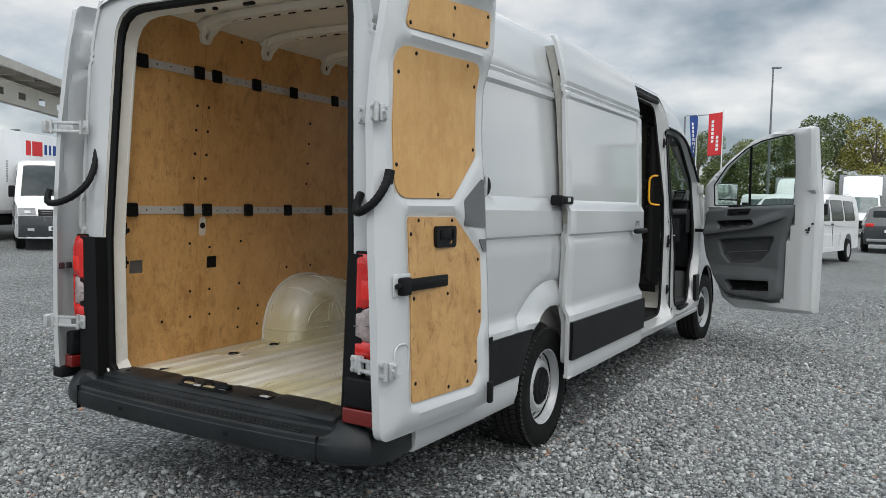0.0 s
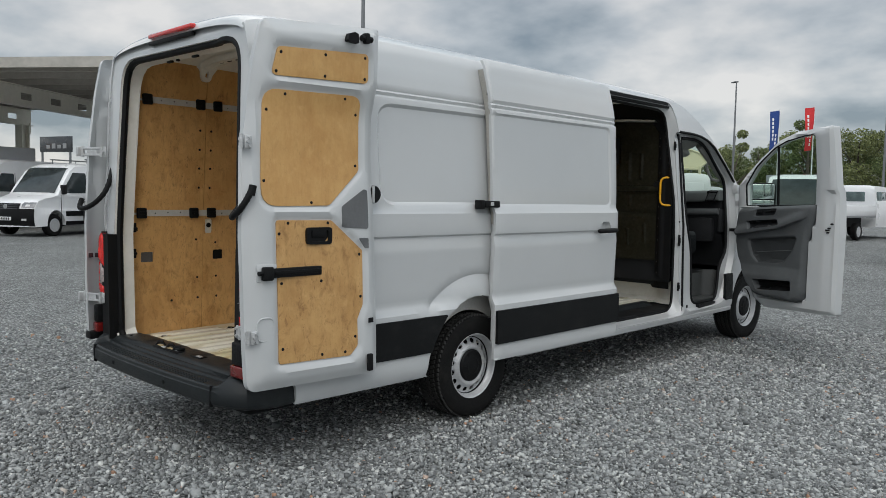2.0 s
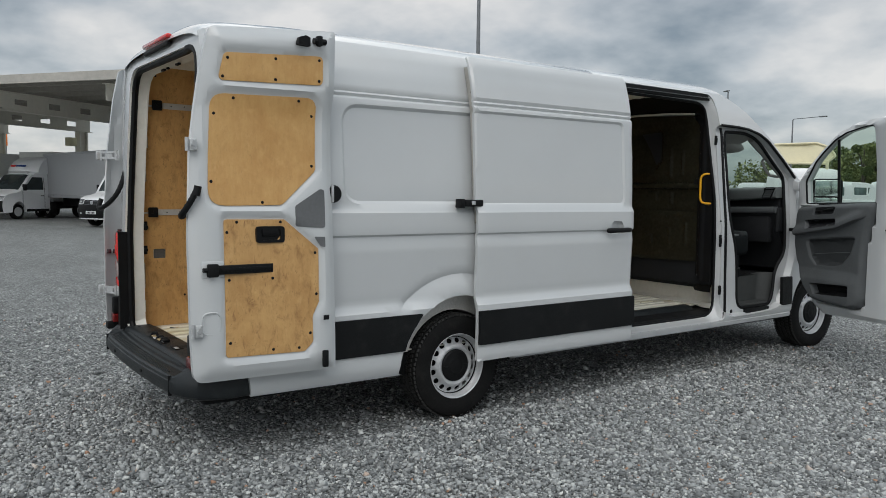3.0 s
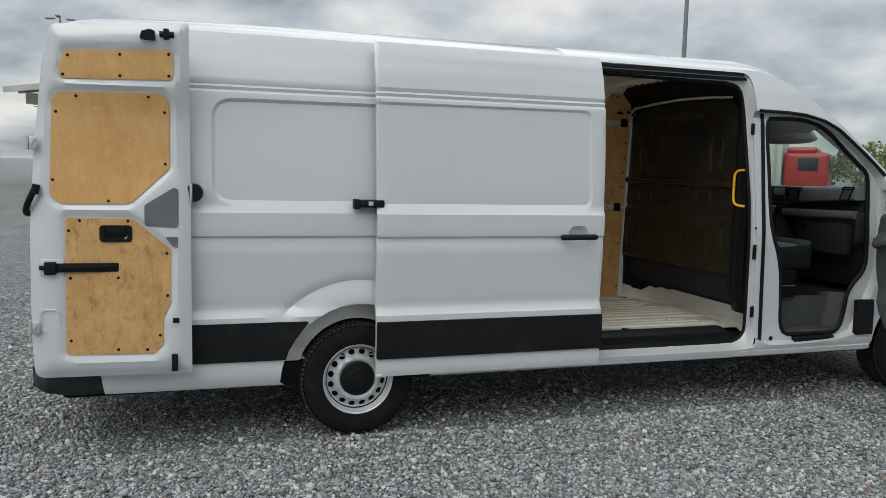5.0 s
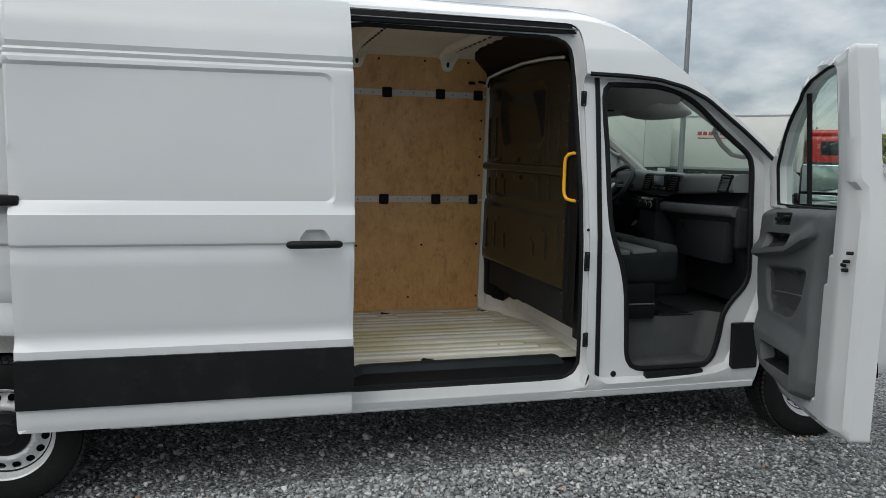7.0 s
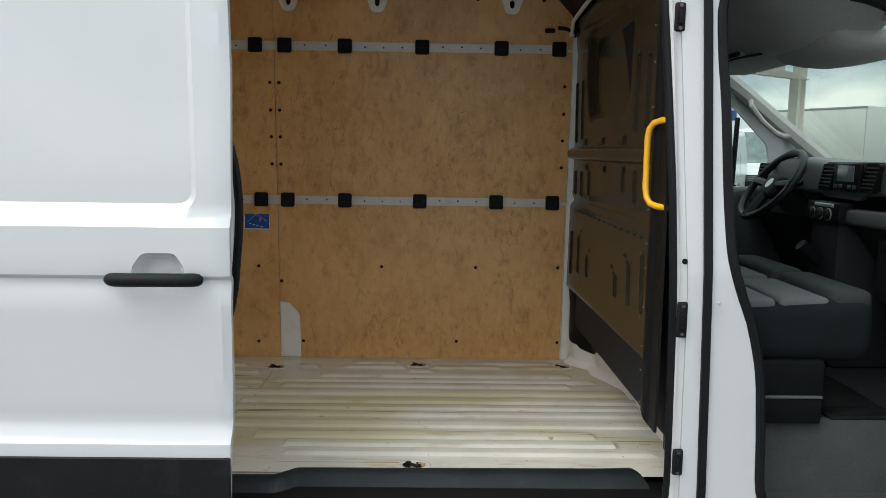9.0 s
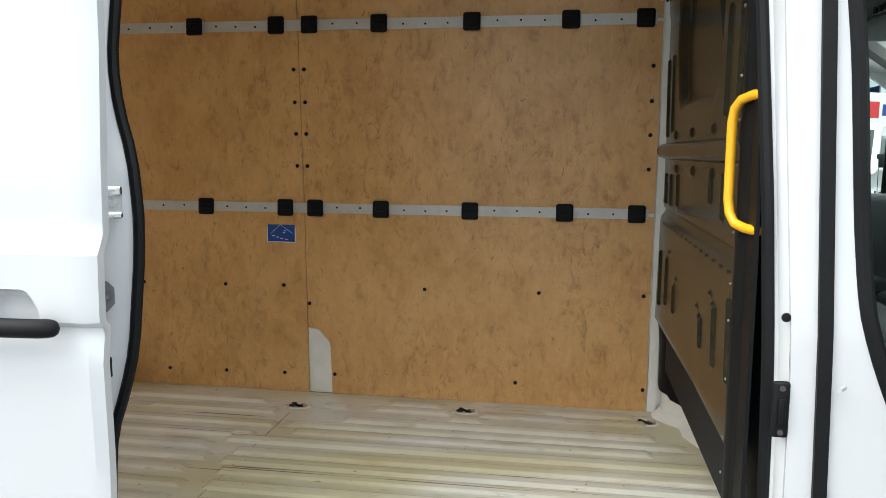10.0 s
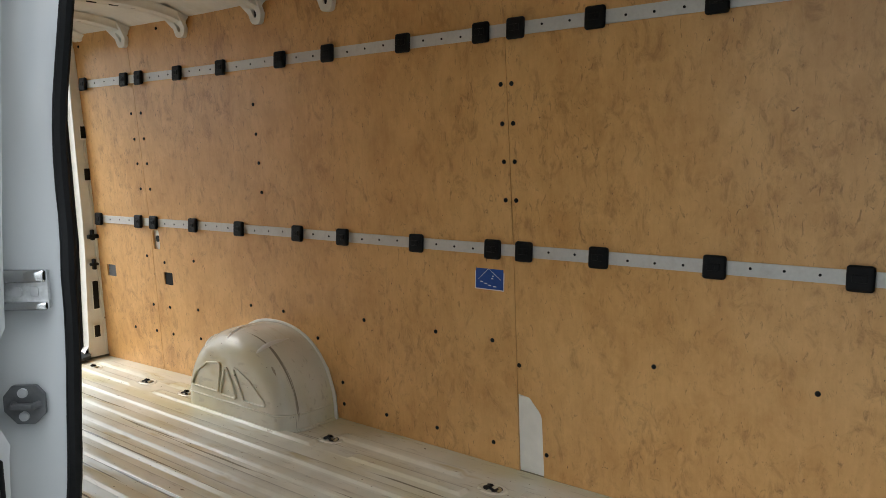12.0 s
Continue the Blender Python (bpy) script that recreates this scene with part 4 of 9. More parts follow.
def bumper():
    bm = bmesh.new()
    half = [(0.955, -1.46), (0.972, -1.58), (0.975, -1.68), (0.955, -1.762), (0.915, -1.80), (0.87, -1.825), (0.83, -1.84), (0.81, -1.846), (0.785, -1.853), (0.76, -1.858), (0.6, -1.872), (0.4, -1.882), (0.2, -1.888), (0, -1.890)]
    plan = half + [(-x, y) for x, y in half[-2::-1]]
    # from the lower edge up the face, over the tread and up to the sill; the ends rise as horns under the lamps
    tread = [(0.18, 0.350), (0.06, 0.356), (0.02, 0.366), (0.006, 0.380), (0.0, 0.400), (0.002, 0.448), (0.007, 0.452), (0.009, 0.468), (0.020, 0.475), (0.098, 0.480), (0.104, 0.492), (0.124, 0.495), (0.130, 0.510), (0.18, 0.516)]
    horn = [(0.18, 0.350), (0.06, 0.356), (0.02, 0.366), (0.006, 0.380), (0.0, 0.400), (0.004, 0.440), (0.010, 0.455), (0.022, 0.478), (0.040, 0.500), (0.058, 0.516), (0.072, 0.523), (0.09, 0.526), (0.12, 0.526), (0.18, 0.526)]
    rows = []
    n = len(plan)
    for i, (x, y) in enumerate(plan):
        a, b = Vector(plan[max(i - 1, 0)]), Vector(plan[min(i + 1, n - 1)])
        d = (b - a).normalized()
        inward = Vector((d.y, -d.x))
        if inward.dot(Vector((x, y + 1.0))) > 0:
            inward = -inward
        side = min(1.0, max(0.12, (abs(y) - 1.60) / 0.2))
        k = min(1.0, max(0.0, (abs(x) - 0.77) / 0.055))
        k = k * k * (3 - 2 * k)
        row = []
        for (o0, z0), (o1, z1) in zip(tread, horn):
            off, z = o0 + (o1 - o0) * k, z0 + (z1 - z0) * k
            p = Vector((x, y)) + inward * off * side
            row.append(bm.verts.new((p.x, p.y, 0.455 + (z - 0.455) * (max(side, 0.3) if z > 0.455 else 1))))
        rows.append(row)
    for a, b in zip(rows, rows[1:]):
        for i in range(len(tread) - 1):
            bm.faces.new((a[i], a[i + 1], b[i + 1], b[i]))
    bmesh.ops.recalc_face_normals(bm, faces=bm.faces[:])
    return bm


bump = part("rear_bumper", bumper(), BUMPER_REAR, van, "scuffed dark grey plastic step bumper", sharp=24)
for s in (-1, 1):
    part("bumper_joint", boxed((s * 0.752 - 0.002, -1.8615, 0.362), (s * 0.752 + 0.002, -1.84, 0.4770), 0.001), RUBBER, van)
for x in (-0.40, 0.28):
    part("sensor_plug", lathe([(-0.004, 0.011), (-0.002, 0.012), (0.004, 0.012)], 16, "y"), RUBBER, van, m=Matrix.Translation((x, -1.882 if x < 0 else -1.886, 0.418)))
# shallow ribs along the step's tread
for y in (-1.845, -1.825, -1.805):
    part("tread_rib", boxed((-0.66, y - 0.003, 0.475), (0.66, y + 0.003, 0.4815), 0.002), BUMPER_REAR, van)


def lens_slab(outline, y, thick, bulge=0.012):
    """A lamp lens seen from behind: an outline in x and z, bulged towards the rear."""
    def place(U, V):
        k = np.clip(rim_distance(U, V, outline) / 0.02, 0, 1)
        return np.column_stack([U, y - bulge * k * (2 - k), V])
    return sheet(outline, (), place, 0.02, thick=thick, way=(0, -1, 0))


def mirrored(outline, s):
    return outline if s > 0 else [(-x, z) for x, z in outline[::-1]]


# the left cladding turns into the opening as far as the seal
part("cladding_return", sheet([(-1.776, 0.51), (-1.69, 0.51), (-1.69, 1.205), (-1.776, 1.205)], (), lambda U, V: np.column_stack([-np.interp(V, [0.5, 1.2], [0.709, 0.728]) + 0.004, U, V]), 0.1, thick=0.012, way=(1, 0, 0)), RUBBER, van, "black plastic pillar cladding")
for s in (1, -1):
    # lower corner blocks of black plastic beside the opening, over a reflector
    c0, c1 = sorted((s * (0.822 if s > 0 else 0.915), s * 0.966))
    part("corner_cladding", boxed((c0, -1.776, 0.592), (c1, -1.66, 0.714), 0.012, 3), BUMPER, van)
    part("reflector", boxed((c0 - 0.005, -1.779, 0.5275), (c1 + 0.002, -1.66, 0.590), 0.007, 3), RED_DARK, van, "red rear reflector")
    # black cladding between the lamp and the opening
    part("pillar_cladding", sheet(round_poly([(0.803 if s > 0 else -0.704, 0.51), (s * 0.885, 0.51), (s * 0.885, 1.205), (0.823 if s > 0 else -0.728, 1.205)], 0.006), (), lambda U, V: np.column_stack([U, np.full(len(U), -1.748), V]), 0.2, thick=0.03, way=(0, -1, 0)), RUBBER, van, "black plastic pillar cladding")
    # tail lamps: a red upper lens over a slanted clear one, red below and along the outer edge
    lamp = new("tail_lamp")
    lamp.parent = van
    red = mirrored(round_poly([(0.850, 0.972), (0.948, 1.012), (0.950, 1.150), (0.925, 1.205), (0.853, 1.208)], [0.004, 0.004, 0.03, 0.03, 0.012]), s)
    part("red_lens", lens_slab(red, -1.742, 0.09), RED_LENS, lamp)
    glow = mirrored(round_poly([(0.884, 1.02), (0.932, 1.035), (0.934, 1.105), (0.884, 1.105)], 0.008), s)
    part("lens_field", lens_slab(glow, -1.7535, 0.006, 0.004), RED_BRIGHT, lamp, "brighter red lens field")
    clear = mirrored(round_poly([(0.850, 0.862), (0.930, 0.855), (0.930, 1.000), (0.850, 0.970)], 0.004), s)
    part("clear_lens", lens_slab(clear, -1.742, 0.09), LAMP_CLEAR, lamp, "clear lens with faint bars")
    part("lens_divider", lens_slab(mirrored([(0.850, 0.915), (0.930, 0.920), (0.930, 0.9245), (0.850, 0.9195)], s), -1.753, 0.01, 0.002), DULL_ZINC, lamp)
    low = mirrored(round_poly([(0.848, 0.792), (0.944, 0.790), (0.948, 1.010), (0.9315, 1.0015), (0.9315, 0.854), (0.848, 0.861)], [0.01, 0.015, 0.004, 0.003, 0.01, 0.003]), s)
    part("lower_red_lens", lens_slab(low, -1.742, 0.09), RED_LENS, lamp)
    part("lamp_housing", sheet(mirrored(round_poly([(0.841, 0.778), (0.952, 0.776), (0.956, 1.16), (0.93, 1.215), (0.841, 1.218)], 0.012), s), (), lambda U, V: np.column_stack([U, np.full(len(U), -1.732), V]), 0.1, thick=0.11, way=(0, -1, 0)), RUBBER, lamp)
# third brake lamp at the roof's rear edge
part("high_brake_lamp", boxed((-0.25, -1.712, 2.424), (0.29, -1.676, 2.452), 0.01, 3), RED_LENS, van, "red high brake lamp")
part("lamp_recess", boxed((-0.27, -1.700, 2.388), (0.27, -1.672, 2.412), 0.008), BUMPER, van)
# lock plates and clips under the upper door frame
for x, w in ((-0.20, 0.030), (-0.10, 0.011), (0.115, 0.032)):
    part("lock_clip", boxed((x - w, REAR_Y + 0.10, 2.292), (x + w, REAR_Y + 0.120, 2.306), 0.004), RUBBER, van)
# ---- doors of the van ----
def screw_mesh(r=0.0085, h=0.005):
    bm = lathe([(0, r), (h * 0.5, r), (h, r * 0.6), (h, 0.0)], 10, "x")
    me = bpy.data.meshes.new("screw")
    bm.to_mesh(me)
    bm.free()
    me.materials.append(RUBBER)
    return me


SCREW = screw_mesh()


def rear_door(side):
    """A rear wing folded right round against the side; side 1: the van's right."""
    d = new("rear_door")
    d.parent = van
    tagged(d, "white rear wing door folded back along the side")
    xi = 1.045 if side > 0 else 1.05            # inner face, which looks outwards now

    def lay(out):
        def f(U, V):
            return np.column_stack([out(U, V), U, V])
        return f
    edge = round_poly([(-1.80, 0.478), (-0.985, 0.478), (-0.985, 2.425), (-1.69, 2.385), (-1.735, 2.16), (-1.785, 1.76), (-1.812, 1.27), (-1.812, 0.72)], [0.06, 0.02, 0.02, 0.05, 0, 0, 0, 0])
    cards = [round_poly([(-1.655, 2.10), (-1.065, 2.112), (-1.065, 2.275), (-1.62, 2.25)], 0.03),
             round_poly([(-1.715, 1.427), (-1.30, 1.432), (-1.092, 1.63), (-1.09, 2.045), (-1.69, 2.035)], [0.09, 0.05, 0.05, 0.07, 0.08]),
             round_poly([(-1.64, 0.605), (-1.185, 0.598), (-1.135, 0.65), (-1.135, 0.80), (-1.095, 0.88), (-1.09, 1.188), (-1.291, 1.36), (-1.635, 1.363)], [0.02, 0.03, 0.03, 0.02, 0.02, 0.02, 0.02, 0.02])]

    def inner(U, V):
        # the pressed inner panel: a rim set back, a raised field, shallow wells for the cards
        x = np.full(len(U), xi - 0.03)
        r = np.clip(rim_distance(U, V, edge) / 0.05, 0, 1)
        x = x + 0.03 * r * r * (3 - 2 * r)
        # a second step runs round inside the rim
        q = np.clip((rim_distance(U, V, edge) - 0.055) / 0.022, 0, 1)
        x = x + 0.009 * q * q * (3 - 2 * q) - 0.009
        if side > 0:
            x = x + np.interp(V, [0.5, 0.68, 1.03, 1.40, 1.70, 1.95, 2.12, 2.4], [0.028, 0.025, 0.008, -0.016, -0.042, -0.044, -0.022, -0.016]) + np.interp(V, [1.9, 2.12], [0.07, 0.12]) * (U + 1.6)
        for c in cards:
            k = np.clip((0.030 - rim_distance(U, V, c)) / 0.030, 0, 1)
            x = x - np.where(inside(U, V, c), 0.016, 0.016 * k * k * (3 - 2 * k))
        return x
    slab = sheet(edge, (), lay(inner), 0.024, ring=cards, thick=0.034, way=(1, 0, 0))
    # outer skin bulges a little where it turns in at the hinge side
    if side < 0:
        mirror_x(slab)
    part("door_shell", slab, WHITE, d, sharp=30)

    def at(y, z, lift=0.0):
        return float(inner(np.array([y]), np.array([z]))[0]) + lift

    def piece(name, outline, mat, lift, thick, label="", bow=0.0):
        bm = sheet(outline, (), lambda U, V: np.column_stack([inner(U, V) + lift, U, V]), 0.05, thick=thick, way=(1, 0, 0))
        return part(name, mirror_x(bm) if side < 0 else bm, mat, d, label)
    if side < 0:
        return d
    names = ("small plywood door card", "honey-brown plywood door card", "scuffed plywood door card")
    for c, nm in zip(cards, names):
        inset = [(p[0] + (np.mean([q[0] for q in c]) - p[0]) * 0.012, p[1] + (np.mean([q[1] for q in c]) - p[1]) * 0.012) for p in c]
        piece("plywood_card", inset, PLY_SCUFFED if nm.startswith("scuffed") else PLY_DOOR, 0.006, 0.007, nm)
    for y, z in ((-1.599, 2.222), (-1.339, 2.238), (-1.09, 2.25), (-1.625, 2.122), (-1.34, 2.126), (-1.09, 2.135), (-1.565, 2.012), (-1.199, 2.02), (-1.668, 1.925), (-1.117, 1.94), (-1.117, 1.657), (-1.690, 1.561), (-1.413, 1.45),
                 (-1.56, 1.342), (-1.314, 1.341), (-1.615, 1.287), (-1.113, 1.163), (-1.61, 1.029), (-1.368, 1.029), (-1.112, 0.927), (-1.153, 0.705), (-1.612, 0.686), (-1.372, 0.63), (-1.221, 0.626)):
        share("screw", SCREW, d, Matrix.Translation((at(y, z, 0.0045), y, z)))
    piece("felt_panel", round_poly([(-1.228, 1.315), (-1.049, 1.305), (-1.048, 1.52), (-1.075, 1.528), (-1.228, 1.43)], 0.02), GREY_PANEL, 0.004, 0.006, "grey felt cover")
    piece("felt_panel", round_poly([(-1.123, 1.256), (-1.053, 1.253), (-1.053, 1.194), (-1.077, 1.198)], 0.008), GREY_PANEL, 0.004, 0.006, "grey felt cover")
    # pull handle in its bowl
    hx = at(-1.375, 1.27)
    part("handle_bowl", sheet(round_poly([(-1.459, 1.228), (-1.293, 1.226), (-1.293, 1.318), (-1.459, 1.318)], 0.02), [round_poly([(-1.435, 1.242), (-1.318, 1.242), (-1.318, 1.304), (-1.435, 1.304)], 0.012)], lambda U, V: np.column_stack([np.full(len(U), hx + 0.018), U, V]), 0.1, thick=0.018, way=(1, 0, 0)), RUBBER, d, "black recessed pull handle")
    part("handle_well", boxed((hx - 0.002, -1.44, 1.24), (hx + 0.0105, -1.315, 1.306)), RUBBER, d)
    part("handle_grip", boxed((hx + 0.008, -1.425, 1.262), (hx + 0.0175, -1.33, 1.306), 0.004), BLACK, d)
    # door check bar with its clamp
    sx = at(-1.5, 1.09)
    part("check_bar", boxed((sx + 0.004, -1.69, 1.063), (sx + 0.020, -1.364, 1.112), 0.004), RUBBER, d, "black door check bar")
    part("check_bar_rib", boxed((sx + 0.020, -1.66, 1.078), (sx + 0.024, -1.375, 1.098), 0.002), BLACK, d)
    part("check_clamp", boxed((sx + 0.002, -1.735, 1.052), (sx + 0.036, -1.675, 1.122), 0.008), RUBBER, d)
    part("check_pin", tubed([(sx + 0.018, -1.758, 1.09), (sx + 0.018, -1.73, 1.09)], 0.012, 8), RUBBER, d)
    part("check_plate", boxed((sx - 0.004, -1.76, 1.045), (sx + 0.004, -1.64, 1.135), 0.004), WHITE, d)
    # locks at the top and the foot
    tx = at(-1.2, 2.34)
    part("top_lock", sheet(round_poly([(-1.236, 2.322), (-1.158, 2.316), (-1.158, 2.366), (-1.185, 2.376), (-1.225, 2.362)], 0.008), (), lambda U, V: np.column_stack([np.full(len(U), tx + 0.03), U, V]), 0.1, thick=0.03, way=(1, 0, 0)), RUBBER, d)
    part("top_lock_catch", tubed([(tx + 0.02, -1.135, 2.352), (tx + 0.02, -1.06, 2.352)], 0.017, 8), RUBBER, d)
    part("top_lock_bolt", boxed((tx, -1.115, 2.325), (tx + 0.04, -1.085, 2.382), 0.006), RUBBER, d)
    fx = at(-1.075, 0.55, 0.012)
    part("foot_lock", boxed((fx, -1.094, 0.505), (fx + 0.022, -1.06, 0.603), 0.006), RUBBER, d)
    part("striker_slot", boxed((fx, -1.085, 0.778), (fx + 0.006, -1.05, 0.806), 0.002), RUBBER, d)
    # round stay magnet on the free edge
    part("stay_magnet", lathe([(0.985, 0.052), (1.02, 0.052), (1.03, 0.045), (1.03, 0.0)], 28, "x"), RUBBER, d, "black round door stay", m=Matrix.Translation((0, -0.968, 1.50)))
    part("stay_bracket", boxed((1.0, -0.99, 1.45), (1.04, -0.975, 1.55), 0.004), ZINC, d)
    # drain holes of the pressed frame, drawn as a shallow round-cornered bead
    bead = round_poly([(-1.765, 0.74), (-1.665, 0.745), (-1.665, 0.86), (-1.765, 0.86)], 0.04)
    bx = at(-1.72, 0.80)
    part("pressed_bead", tubed([(bx + 0.0005, y, z) for y, z in bead], 0.004, 6, True), WHITE, d)
    return d


rear_door(1)
door_l = rear_door(-1)
# lettering on the outer skin of the left wing, partly hidden by the body
for k, (a, b) in enumerate(((-1.80, -1.765), (-1.755, -1.725), (-1.715, -1.675), (-1.665, -1.64), (-1.63, -1.60), (-1.59, -1.565), (-1.555, -1.525))):
    part("badge_bar", boxed((-0.992, a, 1.034), (-0.982, b, 1.066), 0.004), DARK_CHROME, door_l, "dark plain badge bar")
part("door_foot_cap", boxed((-1.03, -1.808, 0.474), (-0.952, -1.60, 0.530), 0.010), RUBBER, door_l)


def hinge(side, z):
    """A zinc-plated strap hinge between body and wing."""
    h = new("door_hinge")
    h.parent = van
    s = side
    lean = float(rear_lean(z))
    yb = -1.750 + lean if s > 0 else -1.748 + lean
    x0, x1 = (0.842, 0.905) if s > 0 else (-0.905, -0.838)
    part("body_plate", boxed((x0, yb - 0.010, z - 0.036), (x1, yb, z + 0.034), 0.005, 3), ZINC, h)
    for dx, dz in ((0.014, 0.020), (0.014, -0.020), (0.046, 0.0)):
        part("hinge_bolt", tubed([(x0 + dx, yb - 0.008, z + dz), (x0 + dx, yb - 0.020, z + dz)], 0.0085, 6), ZINC, h)
    if s > 0:
        xw = float(np.interp(z, [0.68, 1.03, 1.70, 1.95], [1.062, 1.046, 0.996, 0.990]))
        part("wing_plate", boxed((xw - 0.010, -1.800, z - 0.036), (xw + 0.006, -1.762, z + 0.032), 0.005, 3), ZINC, h)
        for dy, dz in ((0.026, 0.018), (0.026, -0.022), (0.012, 0.0)):
            part("hinge_bolt", tubed([(xw + 0.004, -1.80 + dy, z + dz), (xw + 0.017, -1.80 + dy, z + dz)], 0.0085, 6), ZINC, h)
        a, b = Vector((x1 - 0.012, yb - 0.014, z)), Vector((xw - 0.010, -1.812, z))
    else:
        part("wing_plate", boxed((-1.040, -1.850, z - 0.032), (-1.012, -1.800, z + 0.032), 0.005, 3), ZINC, h)
        a, b = Vector((x0 + 0.02, yb - 0.014, z)), Vector((-1.015, -1.815, z))
    d = b - a
    mm = Matrix.Translation(a) @ Matrix.Rotation(math.atan2(d.y, d.x), 4, "Z")
    for dz in (-0.021, 0.021):
        part("hinge_link", boxed((-0.006, -0.007, dz - 0.0075), (d.length + 0.006, 0.007, dz + 0.0075), 0.003, m=mm), ZINC, h)
    part("hinge_web", boxed((d.length * 0.25, -0.003, -0.018), (d.length * 0.75, 0.003, 0.018), 0.002, m=mm), ZINC, h)
    for p in (a, b):
        part("hinge_pin", tubed([p + Vector((0, 0, -0.036)), p + Vector((0, 0, 0.036))], 0.010, 12), ZINC, h)
    return h


for s in (1, -1):
    hinge(s, 1.755)
    hinge(s, 0.768)
# ribbed rubber loops that carry the wiring to the wings
def smooth(points, n=36):
    """A rounded line through the points."""
    out = []
    P = [Vector(p) for p in points]
    for i in range(n):
        t = i / (n - 1) * (len(P) - 1)
        k = min(int(t), len(P) - 2)
        a, b, c, d = P[max(k - 1, 0)], P[k], P[k + 1], P[min(k + 2, len(P) - 1)]
        t -= k
        out.append(0.5 * (2 * b + (c - a) * t + (2 * a - 5 * b + 4 * c - d) * t * t + (3 * b - a - 3 * c + d) * t ** 3))
    return out


for line in ([(-0.812, -1.70, 1.635), (-0.798, -1.725, 1.56), (-0.800, -1.76, 1.48), (-0.838, -1.80, 1.418), (-0.90, -1.83, 1.382), (-0.97, -1.842, 1.370), (-1.008, -1.842, 1.385), (-1.022, -1.82, 1.435)],
             [(1.020, -1.778, 1.505), (1.012, -1.803, 1.455), (0.985, -1.825, 1.408), (0.945, -1.832, 1.380), (0.905, -1.815, 1.374), (0.872, -1.775, 1.40), (0.85, -1.72, 1.44)]):
    path = smooth(line)
    part("cable_loop", tubed(path, [0.0155 + 0.0025 * (i % 2) for i in range(36)], 10), RUBBER, van, "black ribbed cable sleeve")
    part("cable_socket", tubed([path[0] + Vector((0, 0.012, 0.03)), path[0] + Vector((0, 0.0, -0.02))], 0.020, 12), RUBBER, van)

# ---- sliding door, pushed back along the side ----
slide = new("sliding_door")
slide.parent = van
tagged(slide, "white sliding door pushed open along the side")
SD0, SD1 = 0.085, 1.622
sd_edge = round_poly([(SD0, 0.385), (SD1 - 0.010, 0.385), (SD1 + 0.001, 1.0), (SD1 + 0.005, 1.8), (SD1 - 0.013, 2.42), (SD0 - 0.008, 2.425), (SD0, 1.6)], [0.012, 0.015, 0, 0, 0.015, 0.015, 0])
sd_emb = round_poly([(-0.5, 1.432), (1.535, 1.432), (1.52, 2.066), (-0.5, 2.057)], 0.06, 6)


sd_emb_in = round_poly([(-0.5, 1.449), (1.518, 1.449), (1.503, 2.049), (-0.5, 2.040)], 0.045, 6)


def sd_skin(U, V):
    x = np.interp(V, PZ, PX) + 0.078 + 0.032 * np.clip(V - 1.4, 0, 1.1)
    x = x - 0.012 * depth_in(U, V, sd_emb, 0.016)
    k = np.clip((np.minimum(SD1 - U, U - SD0)) / 0.012, 0, 1)
    x = x - 0.012 * (1 - k) ** 2
    return np.column_stack([x, U, V])


BOWL = round_poly([(1.352, 1.215), (1.505, 1.215), (1.500, 1.275), (1.475, 1.314), (1.385, 1.314), (1.357, 1.275)], 0.03, 5)
part("door_skin", sheet(sd_edge, [BOWL], sd_skin, 0.035, CREASES, ring=[sd_emb, sd_emb_in], thick=0.022, way=(1, 0, 0)), WHITE, slide, sharp=26)
# inner frame of the door, set in from the skin
part("door_inner", sheet(round_poly([(SD0 + 0.03, 0.46), (SD1 - 0.035, 0.46), (SD1 - 0.045, 2.34), (SD0 + 0.03, 2.35)], 0.06), (), lambda U, V: np.column_stack([np.interp(V, PZ, PX) + 0.035, U, V]), 0.1, CREASES[::3], thick=0.03, way=(1, 0, 0)), WHITE, slide)
part("rubbing_strip", sheet(round_poly([(SD0 + 0.002, 0.498), (SD1 - 0.003, 0.498), (SD1 - 0.003, 0.728), (SD0 + 0.002, 0.728)], 0.008, 2), (), lambda U, V: np.column_stack([np.full(len(U), 1.092) + 0.003 * np.sin((V - 0.498) / 0.23 * math.pi), U, V]), 0.08, [0.51, 0.715], thick=0.02, way=(1, 0, 0)), BUMPER, slide, "dark grey plastic rubbing strip")
# handle: a black bar before a round white bowl
grip = bmesh.new()
gx = 1.071
tube(grip, smooth([(gx + 0.012, 1.295, 1.243), (gx + 0.024, 1.31, 1.243), (gx + 0.036, 1.345, 1.244), (gx + 0.040, 1.42, 1.245), (gx + 0.036, 1.50, 1.245), (gx + 0.024, 1.54, 1.244), (gx + 0.012, 1.553, 1.243)], 24), [0.006, 0.012, 0.0155, 0.0175, 0.0185] + [0.019] * 14 + [0.0185, 0.0175, 0.0155, 0.012, 0.006], 16)
part("handle", grip, RUBBER, slide, "black plastic door handle")
def bowl(U, V):
    k = np.clip(rim_distance(U, V, BOWL) / 0.025, 0, 1)
    x = np.column_stack(sd_skin(U, V)).T
    x[:, 0] -= 0.004 + 0.034 * k * (2 - k)
    return x


part("handle_bowl", sheet(BOWL, (), bowl, 0.012, thick=0.004, way=(1, 0, 0)), WHITE, slide)
